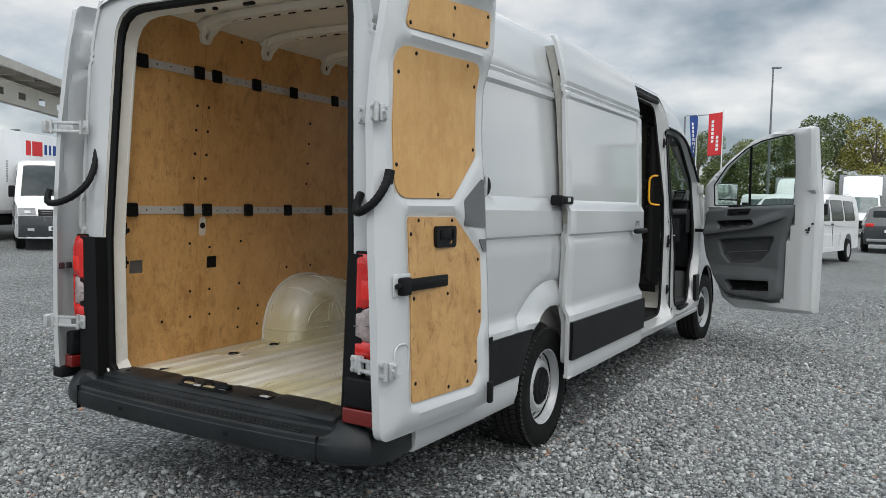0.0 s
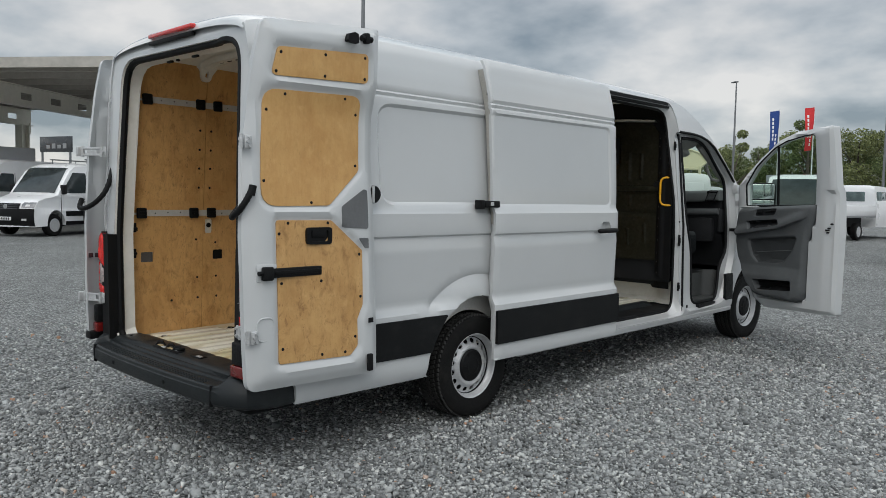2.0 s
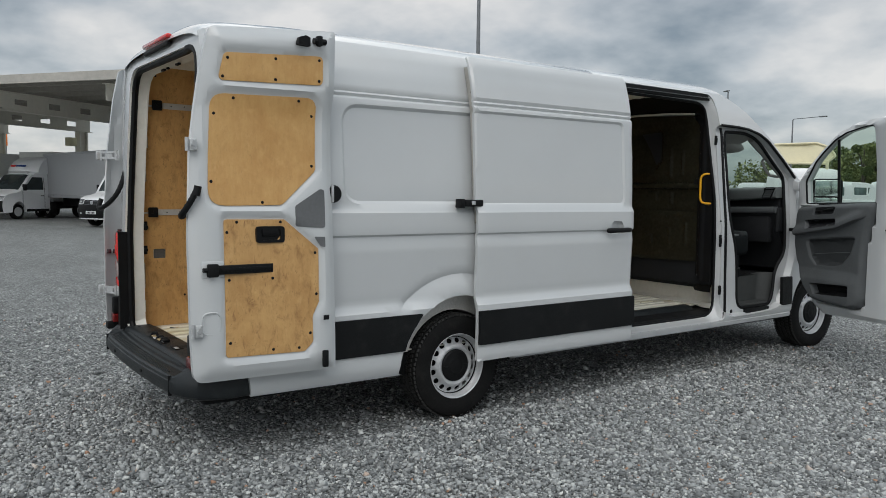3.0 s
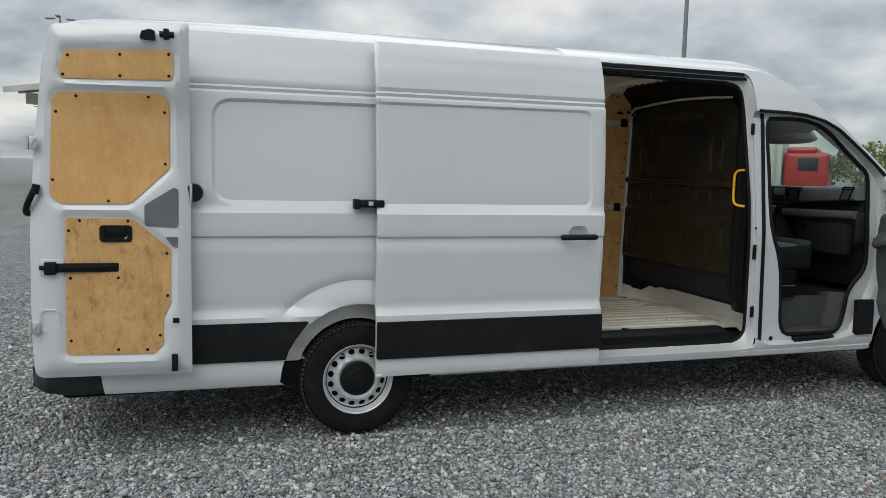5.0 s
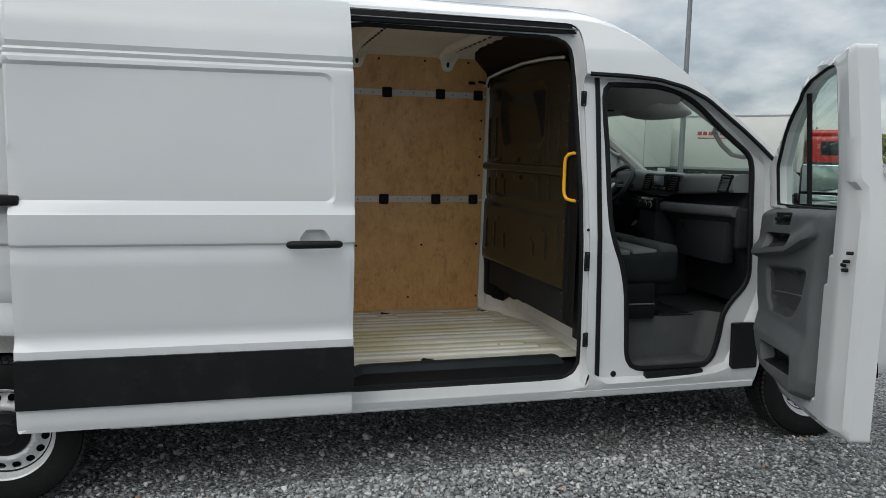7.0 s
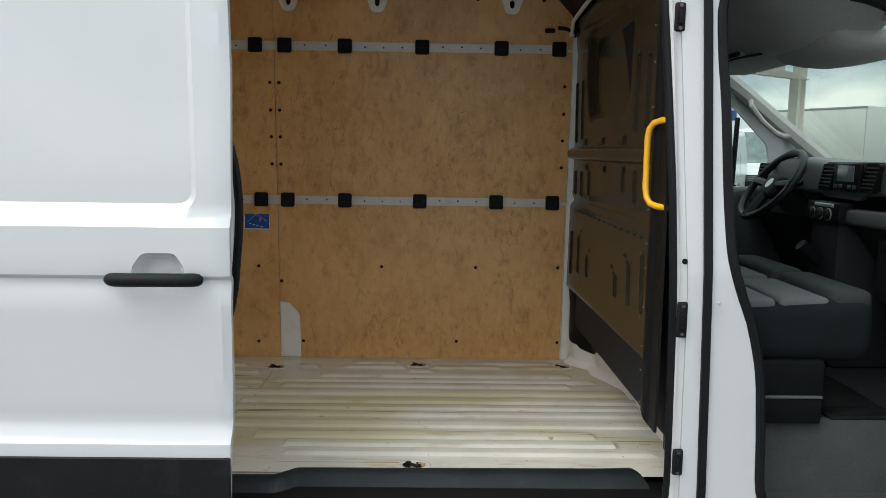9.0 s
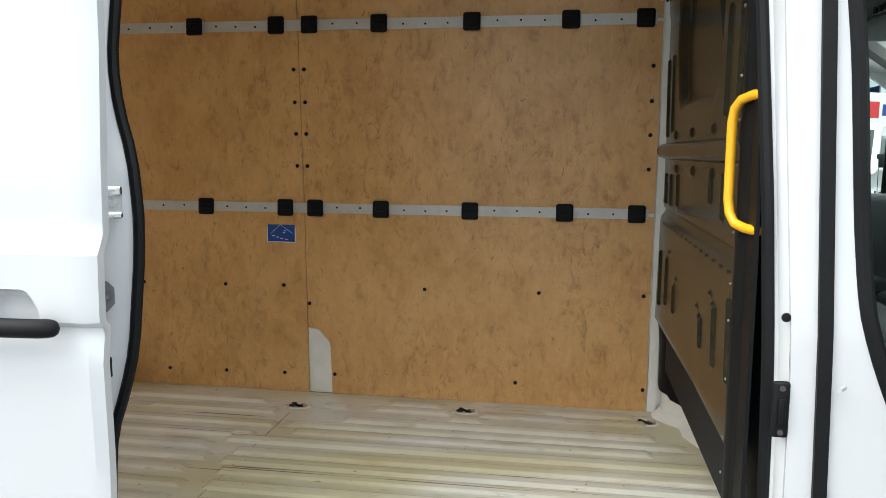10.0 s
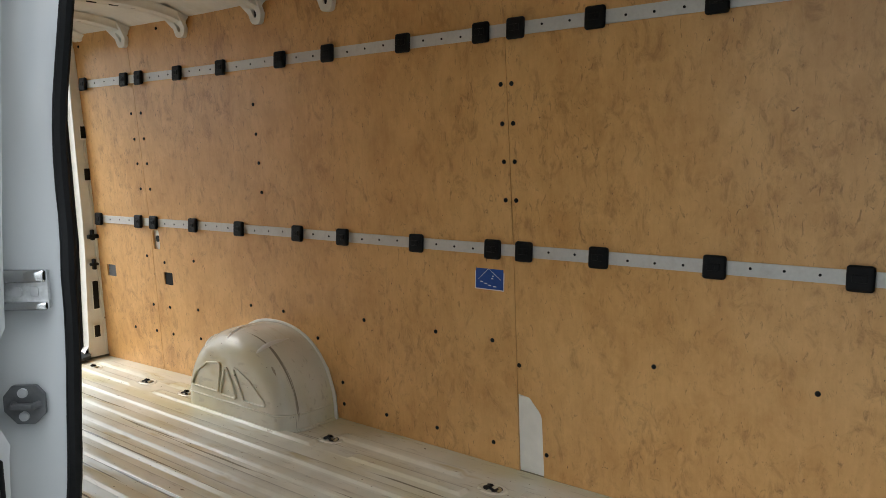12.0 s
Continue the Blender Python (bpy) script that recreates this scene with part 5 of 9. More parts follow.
# grimy trailing edge, seen in the gap to the body; the gap's shade is painted in too
gz = np.linspace(1.31, 2.36, 16)
gap_out = [(float(half_width(SD0, z)) + 0.010, z) for z in gz] + [(float(sd_skin(np.array([SD0 + 0.02]), np.array([z]))[0, 0]) - 0.019, z) for z in gz[::-1]]
part("door_edge", sheet(gap_out, (), lambda U, V: np.column_stack([U, np.full(len(U), SD0 + 0.012), V]), 0.1, thick=0.008, way=(0, -1, 0)), SHADED_GRIME, slide, "grimy door edge, darkened for the shaded gap")
# roller arm and catch on the trailing edge
part("roller_arm", boxed((0.965, -0.02, 1.425), (1.055, 0.13, 1.470), 0.008), RUBBER, slide)
part("roller_block", boxed((0.985, -0.055, 1.415), (1.050, -0.020, 1.475), 0.006), RUBBER, slide, "black roller carriage")
part("roller", lathe([(-0.012, 0.016), (0.012, 0.016)], 14, "z"), STEEL, slide, m=Matrix.Translation((1.05, 0.045, 1.45)))
part("edge_buffer", boxed((0.945, 0.088, 2.18), (0.965, 0.11, 2.22), 0.004), RUBBER, slide)
# guide rail for the roller on the body side, black
part("guide_rail", boxed((0.958, 0.02, 1.436), (0.975, 1.40, 1.464), 0.004), RUBBER, van)

# ---- passenger door, swung wide open ----
pd = new("passenger_door")
pd.parent = van
tagged(pd, "white passenger door with charcoal trim, swung wide open")
HINGE, SWING = Vector((0.95, 4.10, 0)), radians(70)
DU, DN = Vector((math.sin(SWING), -math.cos(SWING), 0)), Vector((math.cos(SWING), math.sin(SWING), 0))


def on_door(w):
    """Place door coordinates: u from the hinge, z up, w outwards."""
    def f(U, V):
        ww = w(U, V) if callable(w) else np.full(len(U), w)
        return np.column_stack([HINGE.x + DU.x * U + DN.x * ww, HINGE.y + DU.y * U + DN.y * ww, V])
    return f


def door_at(u, z, w):
    return HINGE + DU * u + DN * w + Vector((0, 0, z))


pd_edge = round_poly([(0.085, 1.20), (0.11, 0.97), (0.235, 0.73), (0.325, 0.52), (0.47, 0.437), (1.24, 0.457), (1.25, 1.25), (1.205, 2.195), (1.09, 2.185), (0.82, 2.155), (0.62, 2.09), (0.385, 1.925), (0.20, 1.765), (0.09, 1.65), (0.078, 1.48)],
                     [0, 0.05, 0.08, 0.05, 0.08, 0.02, 0, 0.025, 0, 0.1, 0.1, 0.1, 0.05, 0.05, 0])
pd_win = round_poly([(0.195, 1.445), (1.016, 1.468), (1.034, 1.751), (1.03, 2.132), (0.905, 2.12), (0.707, 2.083), (0.533, 2.011), (0.33, 1.845), (0.19, 1.66)], [0.02, 0.02, 0, 0.05, 0, 0.05, 0.05, 0.05, 0.03])


trim_edge = round_poly([(0.14, 1.415), (0.35, 1.435), (0.60, 1.452), (1.035, 1.474), (1.03, 1.39), (1.0, 1.27), (0.972, 1.14), (0.958, 1.0), (0.962, 0.64), (0.938, 0.562), (0.868, 0.531), (0.66, 0.537), (0.406, 0.555), (0.292, 0.667), (0.22, 0.785), (0.148, 0.92), (0.112, 1.08), (0.115, 1.28)][::-1],
                       [0.05, 0.05, 0.05, 0.05, 0.05, 0.05, 0.03, 0.03, 0.04, 0.04, 0.05, 0.05, 0.05, 0.05, 0.03, 0.02, 0, 0.03][::-1])
pocket_mid = round_poly([(0.275, 1.12), (0.89, 1.18), (0.832, 1.012), (0.74, 0.91), (0.66, 0.892), (0.42, 0.879), (0.337, 0.96)], 0.035)
pocket_low = round_poly([(0.395, 0.722), (0.857, 0.743), (0.864, 0.642), (0.448, 0.620)], 0.02)
pocket_top = round_poly([(0.25, 1.297), (0.635, 1.325), (0.70, 1.27), (0.31, 1.212)], 0.02)
switch_bay = round_poly([(0.37, 1.415), (0.64, 1.433), (0.61, 1.362), (0.355, 1.345)], 0.015)


def pd_in(U, V):
    w = np.full(len(U), -0.03)
    r = np.clip(rim_distance(U, V, pd_edge) / 0.03, 0, 1)
    w = w - 0.028 * r * r * (3 - 2 * r)
    w = w + 0.012 * np.clip((0.03 - rim_distance(U, V, pd_win)) / 0.03, 0, 1)
    # a step where the rear shut face falls away
    w = w + 0.03 * np.clip((U - 1.13) / 0.06, 0, 1) * (V < 1.6)
    # under the trim the shell is hollow
    w = np.where(inside(U, V, trim_edge), np.maximum(w, -0.012), w)
    # upper frame leans in with the body
    return w - 0.10 * np.clip(V - 1.45, 0, 1) ** 1.2


part("door_shell", sheet(pd_edge, [pd_win], on_door(pd_in), 0.035, thick=-0.085, way=tuple(DN)), WHITE, pd, sharp=30)
g = part("window_pane", sheet(pd_win, (), on_door(lambda U, V: 0.012 - 0.10 * np.clip(V - 1.45, 0, 1) ** 1.2), 0.08), GLASS, pd, "clear side window glass")
g.visible_shadow = False
wline = even(pd_win, 90)
ww = pd_in(wline[:, 0], wline[:, 1]) + 0.012
part("window_seal", tubed([door_at(u, z, w) for (u, z), w in zip(wline, ww)], 0.010, 6, True), RUBBER, pd, "black rubber window seal")
bar = [(0.555, 1.455), (0.562, 1.75), (0.575, 2.03)]
part("window_divider", tubed([door_at(u, z, 0.002 - 0.10 * max(z - 1.45, 0) ** 1.2) for u, z in bar], 0.013, 6), RUBBER, pd, "black window divider bar")
def arm_line(U):
    """Height of the arm rest's lower edge, which sweeps up towards the lock."""
    return np.interp(U, [0.10, 0.25, 0.68, 0.94, 1.03], [1.150, 1.172, 1.240, 1.338, 1.390])


def trim_w(U, V):
    r = np.clip(rim_distance(U, V, trim_edge) / 0.035, 0, 1)
    w = -0.060 - 0.048 * r * (2 - r)
    # the arm rest stands out over the pockets and fades into the upper panel
    d = V - arm_line(U)
    arm = np.clip((d + 0.012) / 0.014, 0, 1) * np.clip(1 - (d - 0.02) / 0.085, 0, 1)
    w = w - 0.042 * arm * arm * (3 - 2 * arm) * np.clip((1.0 - U) / 0.12, 0, 1) * r
    # the lower half swells towards the bottle bin
    w = w - 0.040 * np.clip((0.86 - V) / 0.10, 0, 1) * r * np.clip((0.96 - U) / 0.10, 0, 1)
    for p, dep, ramp in ((pocket_mid, 0.036, 0.03), (pocket_low, 0.075, 0.012), (pocket_top, 0.060, 0.014), (switch_bay, 0.014, 0.010)):
        w = w + dep * depth_in(U, V, p, ramp)
    return w


au = np.linspace(0.16, 0.98, 24)
arm_band = list(zip(au, arm_line(au) - 0.012)) + list(zip(au[::-1], arm_line(au[::-1]) + 0.002))
part("door_trim", sheet(trim_edge, (), on_door(trim_w), 0.014, ring=[arm_band, pocket_mid, pocket_low, pocket_top, switch_bay], thick=-0.03, way=tuple(DN)), TRIM, pd, "charcoal moulded plastic door card", sharp=50)


def shrunk(poly, k):
    c = np.mean(poly, axis=0)
    return [tuple(c + (np.array(p) - c) * k) for p in poly]


# sheet over the middle pocket's floor that paints in its shade
part("pocket_shade", sheet(shrunk(pocket_mid, 0.93), (), on_door(lambda U, V: trim_w(U, V) - 0.002), 0.03), TRIM_SHADE, pd, "middle door pocket, its shade put into a darker grey")
part("pocket_back", sheet(shrunk(pocket_low, 0.95), (), on_door(lambda U, V: trim_w(U, V) - 0.002), 0.03), RUBBER, pd)
part("pocket_back", sheet(shrunk(pocket_top, 0.95), (), on_door(lambda U, V: trim_w(U, V) - 0.002), 0.03), TRIM_DARK, pd)
part("switch_plate", sheet(shrunk(switch_bay, 0.90), (), on_door(lambda U, V: trim_w(U, V) - 0.002), 0.03), TRIM_DARK, pd)
part("pocket_fold", tubed([door_at(u, z, float(trim_w(np.array([u]), np.array([z]))[0]) - 0.001) for u, z in ((0.37, 0.985), (0.55, 1.005), (0.80, 1.03))], 0.005, 6), TRIM, pd)
lever = tubed([door_at(0.50, 1.392, -0.104), door_at(0.555, 1.40, -0.112), door_at(0.61, 1.408, -0.104)], [0.010, 0.014, 0.010], 8)
part("door_opener", lever, RUBBER, pd, "black inner door opener")
part("window_switch", boxed((-0.03, -0.012, -0.01), (0.03, 0.012, 0.01), 0.004, m=Matrix.Translation(door_at(0.43, 1.382, -0.104)) @ Matrix.Rotation(SWING - math.pi / 2, 4, "Z")), RUBBER, pd)
for u, z in ((1.165, 1.22), (1.175, 1.26), (1.205, 1.30), (1.155, 2.10)):
    part("shut_face_hole", tubed([door_at(u, z, -0.0665), door_at(u, z, -0.04)], 0.008, 8), RUBBER, pd)
part("lock_slot", boxed((-0.02, -0.006, -0.007), (0.02, 0.006, 0.007), 0.002, m=Matrix.Translation(door_at(1.165, 1.242, -0.06)) @ Matrix.Rotation(SWING - math.pi / 2, 4, "Z")), RUBBER, pd)
# check strap and hinges at the front edge
for z in (1.62, 0.92):
    part("hinge", boxed((0.925, 4.075, z - 0.045), (0.985, 4.13, z + 0.045), 0.01), WHITE, pd)
part("check_strap", boxed((0.93, 4.03, 1.175), (1.06, 4.05, 1.21), 0.006), RUBBER, pd)
# outside mirror, seen through the glass
mir = new("door_mirror")
mir.parent = van
tagged(mir, "black door mirror with a clear glass")
mm = Matrix.Translation((1.17, 4.26, 1.565)) @ Matrix.Rotation(radians(30), 4, "Z")
part("mirror_housing", boxed((-0.135, -0.05, -0.135), (0.135, 0.07, 0.125), 0.045, 4, mm), RUBBER, mir)
part("mirror_glass", boxed((-0.108, -0.062, -0.045), (0.110, -0.052, 0.108), 0.02, 3, mm), CHROME, mir)
part("wide_angle_glass", boxed((-0.108, -0.062, -0.115), (0.110, -0.052, -0.058), 0.015, 3, mm), CHROME, mir)
part("mirror_arm", tubed([(0.98, 4.22, 1.47), (1.06, 4.25, 1.47), (1.12, 4.25, 1.50)], 0.035, 8), RUBBER, mir)
# ---- load space ----
FLOOR_Z = 0.487


def lining_x(Y, Z):
    """The left lining's distance from the middle: it leans in upwards and bends in at the rear."""
    Y, Z = np.asarray(Y, float), np.asarray(Z, float)
    return np.interp(Z, [0.48, 1.34, 2.12, 2.42], [0.886, 0.850, 0.798, 0.770]) - 0.055 * np.clip((-0.25 - Y) / 1.3, 0, 1.2) ** 1.4


def on_left(lift):
    return lambda U, V: np.column_stack([-lining_x(U, V) + lift, U, V])


# ribbed steel floor
def floor_mesh():
    ribs = [(-0.73, ((-1.5, -0.95), (-0.75, -0.5), (0.55, 1.25))), (-0.60, ((-1.55, -0.9), (-0.7, 0.55), (0.75, 1.35))), (-0.45, ((-1.5, 1.40),)), (-0.325, ((-1.55, 1.36),)), (-0.20, ((-1.4, 1.22),)), (-0.09, ((-1.55, 1.29),)),
            (0.02, ((-1.4, 1.25),)), (0.14, ((-1.55, 1.30),)), (0.26, ((-1.45, 1.30),)), (0.37, ((-1.55, 1.36),)), (0.47, ((-1.5, -0.6), (0.5, 1.40))), (0.58, ((-1.55, -0.6), (0.5, 1.40)))]
    # the front bay has ribs of its own, closer together
    ribs += [(-0.788, ((1.78, 2.02), (2.24, 2.83))), (-0.708, ((1.48, 1.63), (1.73, 2.07), (2.18, 2.56), (2.68, 2.89))), (-0.640, ((2.06, 2.21),)), (-0.552, ((1.63, 2.90),)), (-0.468, ((1.43, 2.99),)), (-0.388, ((1.47, 2.87),)), (-0.274, ((1.24, 3.12),)),
             (-0.158, ((1.32, 3.14),)), (-0.072, ((1.31, 3.13),)), (0.012, ((1.34, 3.13),)), (0.136, ((1.35, 3.12),)), (0.257, ((1.475, 2.86),)), (0.348, ((1.61, 2.925),)), (0.428, ((1.63, 3.04),))]
    bm = bmesh.new()
    xs = [-0.90, 0.63]
    for x, _ in ribs:
        xs += [x + d for d in (-0.038, -0.033, -0.024, -0.019, 0.019, 0.024, 0.033, 0.038)]
    xs = sorted(set(round(x, 4) for x in xs))
    ys = [-1.74, -1.66]
    for _, seg in ribs:
        for a, b in seg:
            ys += [a, a + 0.03, b - 0.03, b]
    ys = sorted(set([round(y, 3) for y in ys] + [0.0, 2.90, 3.18]))
    grid = []
    for y in ys:
        row = []
        for x in xs:
            z = FLOOR_Z
            for rx, seg in ribs:
                d = abs(x - rx)
                if d < 0.036:
                    for a, b in seg:
                        if a + 0.029 <= y <= b - 0.029:
                            z = FLOOR_Z + (0.011 if d < 0.021 else 0.0098 if d < 0.028 else 0.0012)
            row.append(bm.verts.new((x, y, z)))
        grid.append(row)
    for a, b in zip(grid, grid[1:]):
        for i in range(len(xs) - 1):
            bm.faces.new((a[i], a[i + 1], b[i + 1], b[i]))
    return bm


part("load_floor", floor_mesh(), CREAM, van, "worn cream painted ribbed steel load floor", sharp=70)
part("floor_edge", boxed((0.625, -1.66, 0.478), (0.886, 1.42, 0.4866)), CREAM, van, "worn cream painted floor edge")
part("floor_edge", boxed((0.625, 1.42, 0.478), (0.668, 1.69, 0.4866)), CREAM, van, "worn cream painted floor edge")
part("floor_seam", boxed((-0.60, 1.385, FLOOR_Z - 0.004), (0.62, 1.389, FLOOR_Z + 0.0012)), RUST, van, "rusty seam across the floor")
# scuffed black sill cover at the rear
cover = sheet(round_poly([(-0.735, -1.745), (0.765, -1.745), (0.735, -1.56), (0.45, -1.53), (-0.45, -1.53), (-0.70, -1.56)], 0.03), (), lambda U, V: np.column_stack([U, V, 0.532 - 0.030 * np.clip((V + 1.60) / 0.07, 0, 1) ** 2 - 0.02 * np.clip((-1.725 - V) / 0.02, 0, 1) + 0.006 * (np.abs(U) < 0.62) * (np.abs(np.mod(U * 3.2, 1) - 0.5) < 0.36) * np.clip((V + 1.70) / 0.03, 0, 1)]), 0.02, thick=0.02, way=(0, 0, 1))
part("rear_sill_cover", cover, BUMPER_REAR, van, "worn black plastic loading sill")
# the latch well: a ragged opening with bare rusty metal and two strikers
part("sill_latch", boxed((-0.20, -1.722, 0.528), (0.12, -1.655, 0.5375), 0.004), RUBBER, van)
for x, w, d in ((-0.155, 0.030, 0.012), (-0.085, 0.022, 0.0), (-0.02, 0.034, 0.008), (0.065, 0.026, 0.014)):
    part("latch_plate", boxed((x - w, -1.712 + d, 0.534), (x + w, -1.690 + d, 0.543), 0.004), ZINC if w < 0.03 else RUST, van)
for x in (-0.19, -0.055, 0.035):
    part("latch_hook", tubed([(x, -1.70, 0.535), (x + 0.012, -1.69, 0.558), (x + 0.03, -1.672, 0.558), (x + 0.04, -1.665, 0.535)], 0.009, 8), RUBBER, van)
part("latch_cover", boxed((0.02, -1.70, 0.536), (0.10, -1.655, 0.556), 0.010, 3), RUBBER, van)
part("sill_latch", boxed((0.235, -1.700, 0.532), (0.355, -1.648, 0.5405), 0.004), RUBBER, van)
part("latch_plate", boxed((0.295, -1.695, 0.538), (0.345, -1.672, 0.5445), 0.003), ZINC, van)
for x in (-0.62, -0.40, 0.48, 0.68):
    part("cover_screw", lathe([(0, 0.010), (0.004, 0.009), (0.005, 0)], 12, "z"), RUBBER, van, m=Matrix.Translation((x, -1.665, 0.5325)))
# stepped black entry tread of the side door
tread = sheet(round_poly([(1.42, 0.662), (1.665, 0.660), (1.725, 0.603), (2.80, 0.592), (2.90, 0.584), (2.945, 0.66), (2.95, 0.865), (1.42, 0.865)], [0, 0.03, 0.03, 0, 0.02, 0.02, 0, 0]), (), lambda U, V: np.column_stack([V, U, FLOOR_Z + 0.014 - np.interp(V - 0.062 * np.clip((1.73 - U) / 0.06, 0, 1) * np.clip((0.80 - V) / 0.1, 0, 1), [0.58, 0.620, 0.645, 0.69, 0.78, 0.80, 0.865], [0, 0.002, 0.020, 0.056, 0.060, 0.054, 0.066]) + 0.004 * ((U > 1.80) & (U < 2.86) & (V > 0.70) & (V < 0.775) & (np.mod(U, 0.17) < 0.15))]), 0.02, thick=0.01, way=(0, 0, 1))
part("side_tread", tread, BUMPER_REAR, van, "black plastic side entry tread")
for i in range(46):
    y = 1.75 + i * 0.021
    if i % 2 == 0:
        part("tread_stud", boxed((0.735, y, 0.440), (0.75, y + 0.012, 0.449)), BUMPER_REAR, van, sharp=0)
part("side_rail", boxed((0.86, 1.52, 0.395), (0.885, 2.93, 0.425), 0.004), RUBBER, van)
for y in (2.28, 2.72):
    part("rail_clip", boxed((0.868, y, 0.412), (0.890, y + 0.045 + (y > 2.5) * 0.05, 0.428), 0.004), ALU, van)

# plywood lining: three bays, each below, between and above the lashing rails
SEAMS = (-1.60, -1.03, 1.378, 2.885)
BOX_CUT = [(-0.43, 0.49), (-0.425, 0.60), (-0.385, 0.725), (-0.30, 0.825), (-0.18, 0.885), (-0.025, 0.905), (0.13, 0.885), (0.25, 0.82), (0.335, 0.72), (0.375, 0.60), (0.38, 0.49)]
panels = []
for i in range(3):
    a, b = SEAMS[i] + (0.0015 if i else 0), SEAMS[i + 1] - 0.0015
    low = [(a, 0.488), (b, 0.488), (b, 1.330), (a, 1.330)]
    holes = []
    if i == 1:
        low = [(a, 0.488)] + BOX_CUT + [(b, 0.488), (b, 1.33), (a, 1.33)]
        holes = [round_poly([(-0.945, 0.995), (-0.865, 0.995), (-0.865, 1.065), (-0.945, 1.065)], 0.008), round_poly([(-1.015, 1.19), (-0.955, 1.19), (-0.955, 1.30), (-1.015, 1.30)], 0.02)]
    if i == 0:
        holes = [round_poly([(-1.51, 1.0), (-1.42, 1.0), (-1.42, 1.07), (-1.51, 1.07)], 0.008)]
    if i == 2:
        low = round_poly([(1.385, 0.795), (1.43, 0.79), (1.482, 0.73), (1.487, 0.488), (b, 0.488), (b, 1.33), (a, 1.33), (a, 0.795)], [0, 0.02, 0.06, 0, 0, 0, 0, 0])
    for o, h in ((low, holes), ([(a, 1.345), (b, 1.345), (b, 2.108), (a, 2.108)], ()), ([(a, 2.122), (b, 2.122), (b, 2.40), (a, 2.40)], ())):
        panels.append(part("lining_panel", sheet(o, h, on_left(0), 0.12, thick=0.009, way=(1, 0, 0)), PLY, van, "scuffed varnished plywood side lining", sharp=50))
# white steel behind the lining shows in its gaps
back = sheet([(-1.62, 0.46), (2.97, 0.46), (2.97, 2.43), (-1.57, 2.43)], (), on_left(-0.013), 0.15, thick=0.008, way=(1, 0, 0))
part("inner_wall", back, INNER_WHITE, van)
part("pillar_foot", sheet(round_poly([(1.378, 0.49), (1.484, 0.49), (1.484, 0.72), (1.43, 0.785), (1.378, 0.79)], 0.015), (), lambda U, V: np.column_stack([-lining_x(U, V) - 0.006 + 0.004 * np.sin(V * 60) * (np.abs(U - 1.43) < 0.03), U, V]), 0.02, thick=0.004, way=(1, 0, 0)), INNER_WHITE, van, "white steel pillar foot")
part("front_pillar", sheet([(2.888, 0.49), (2.925, 0.49), (2.93, 2.38), (2.888, 2.38)], (), on_left(0.004), 0.1, thick=0.02, way=(1, 0, 0)), INNER_WHITE, van, "white steel pillar edge")
part("lashing_point", boxed((-0.862, -1.0, 1.205), (-0.838, -0.962, 1.295), 0.012), INNER_WHITE, van)
part("lashing_hole", lathe([(0.0, 0.018), (0.004, 0.018)], 16, "x"), RUBBER, van, m=Matrix.Translation((-0.839, -0.981, 1.25)))
for y, z in ((-0.905, 1.03), (-1.465, 1.035)):
    x = -float(lining_x(y, z))
    part("socket_hole", boxed((x - 0.010, y - 0.04, z - 0.035), (x - 0.005, y + 0.04, z + 0.035)), DULL_ZINC if y < -1.2 else RUBBER, van)

# right side lining, seen only by its light
part("lining_panel", mirror_x(sheet([(-1.60, 0.49)] + BOX_CUT + [(1.42, 0.49), (1.42, 2.40), (-1.60, 2.40)], (), on_left(0), 0.2, thick=0.009, way=(1, 0, 0))), PLY, van, "scuffed varnished plywood side lining", sharp=50)
part("lining_post", mirror_x(sheet([(1.42, 0.49), (1.485, 0.49), (1.50, 2.40), (1.42, 2.40)], (), on_left(0), 0.2, thick=0.02, way=(1, 0, 0))), INNER_WHITE, van)
rear_post = sheet([(-1.66, 0.50), (-1.60, 0.50), (-1.555, 2.40), (-1.58, 2.40)], (), on_left(0.012), 0.1, thick=0.03, way=(1, 0, 0))
part("rear_pillar", rear_post, INNER_WHITE, van)
part("rear_pillar", mirror_x(sheet([(-1.66, 0.50), (-1.60, 0.50), (-1.555, 2.40), (-1.58, 2.40)], (), on_left(0.012), 0.1, thick=0.03, way=(1, 0, 0))), INNER_WHITE, van)
# forward faces of the rear pillars, between the jamb and the lining
def pillar_edge(z):
    return np.interp(z, [0.5, 1.2, 2.32], [0.706, 0.727, 0.679])


for s in (-1, 1):
    out = [(s * (float(pillar_edge(z)) + (0.0 if s < 0 else 0.04)), z) for z in np.linspace(0.50, 2.32, 12)] + [(s * 0.835, 2.34), (s * 0.872, 1.2), (s * 0.872, 0.50)]
    part("pillar_face", sheet(out, (), lambda U, V: np.column_stack([U, REAR_Y + 0.098 + rear_lean(V), V]), 0.1, thick=0.012, way=(0, 1, 0)), INNER_WHITE, van, "cream painted rear pillar")
for z, hh in ((1.85, 0.035), (1.605, 0.035), (0.88, 0.085), (0.658, 0.036)):
    xx = -float(pillar_edge(z)) - 0.050
    yy = REAR_Y + 0.098 + float(rear_lean(z))
    part("slot_rim", boxed((xx - 0.022, yy + 0.010, z - hh - 0.006), (xx + 0.022, yy + 0.0145, z + hh + 0.006), 0.002), INNER_WHITE, van)
    part("pillar_slot", boxed((xx - 0.017, yy + 0.011, z - hh), (xx + 0.017, yy + 0.017, z + hh), 0.0025), RUBBER, van)
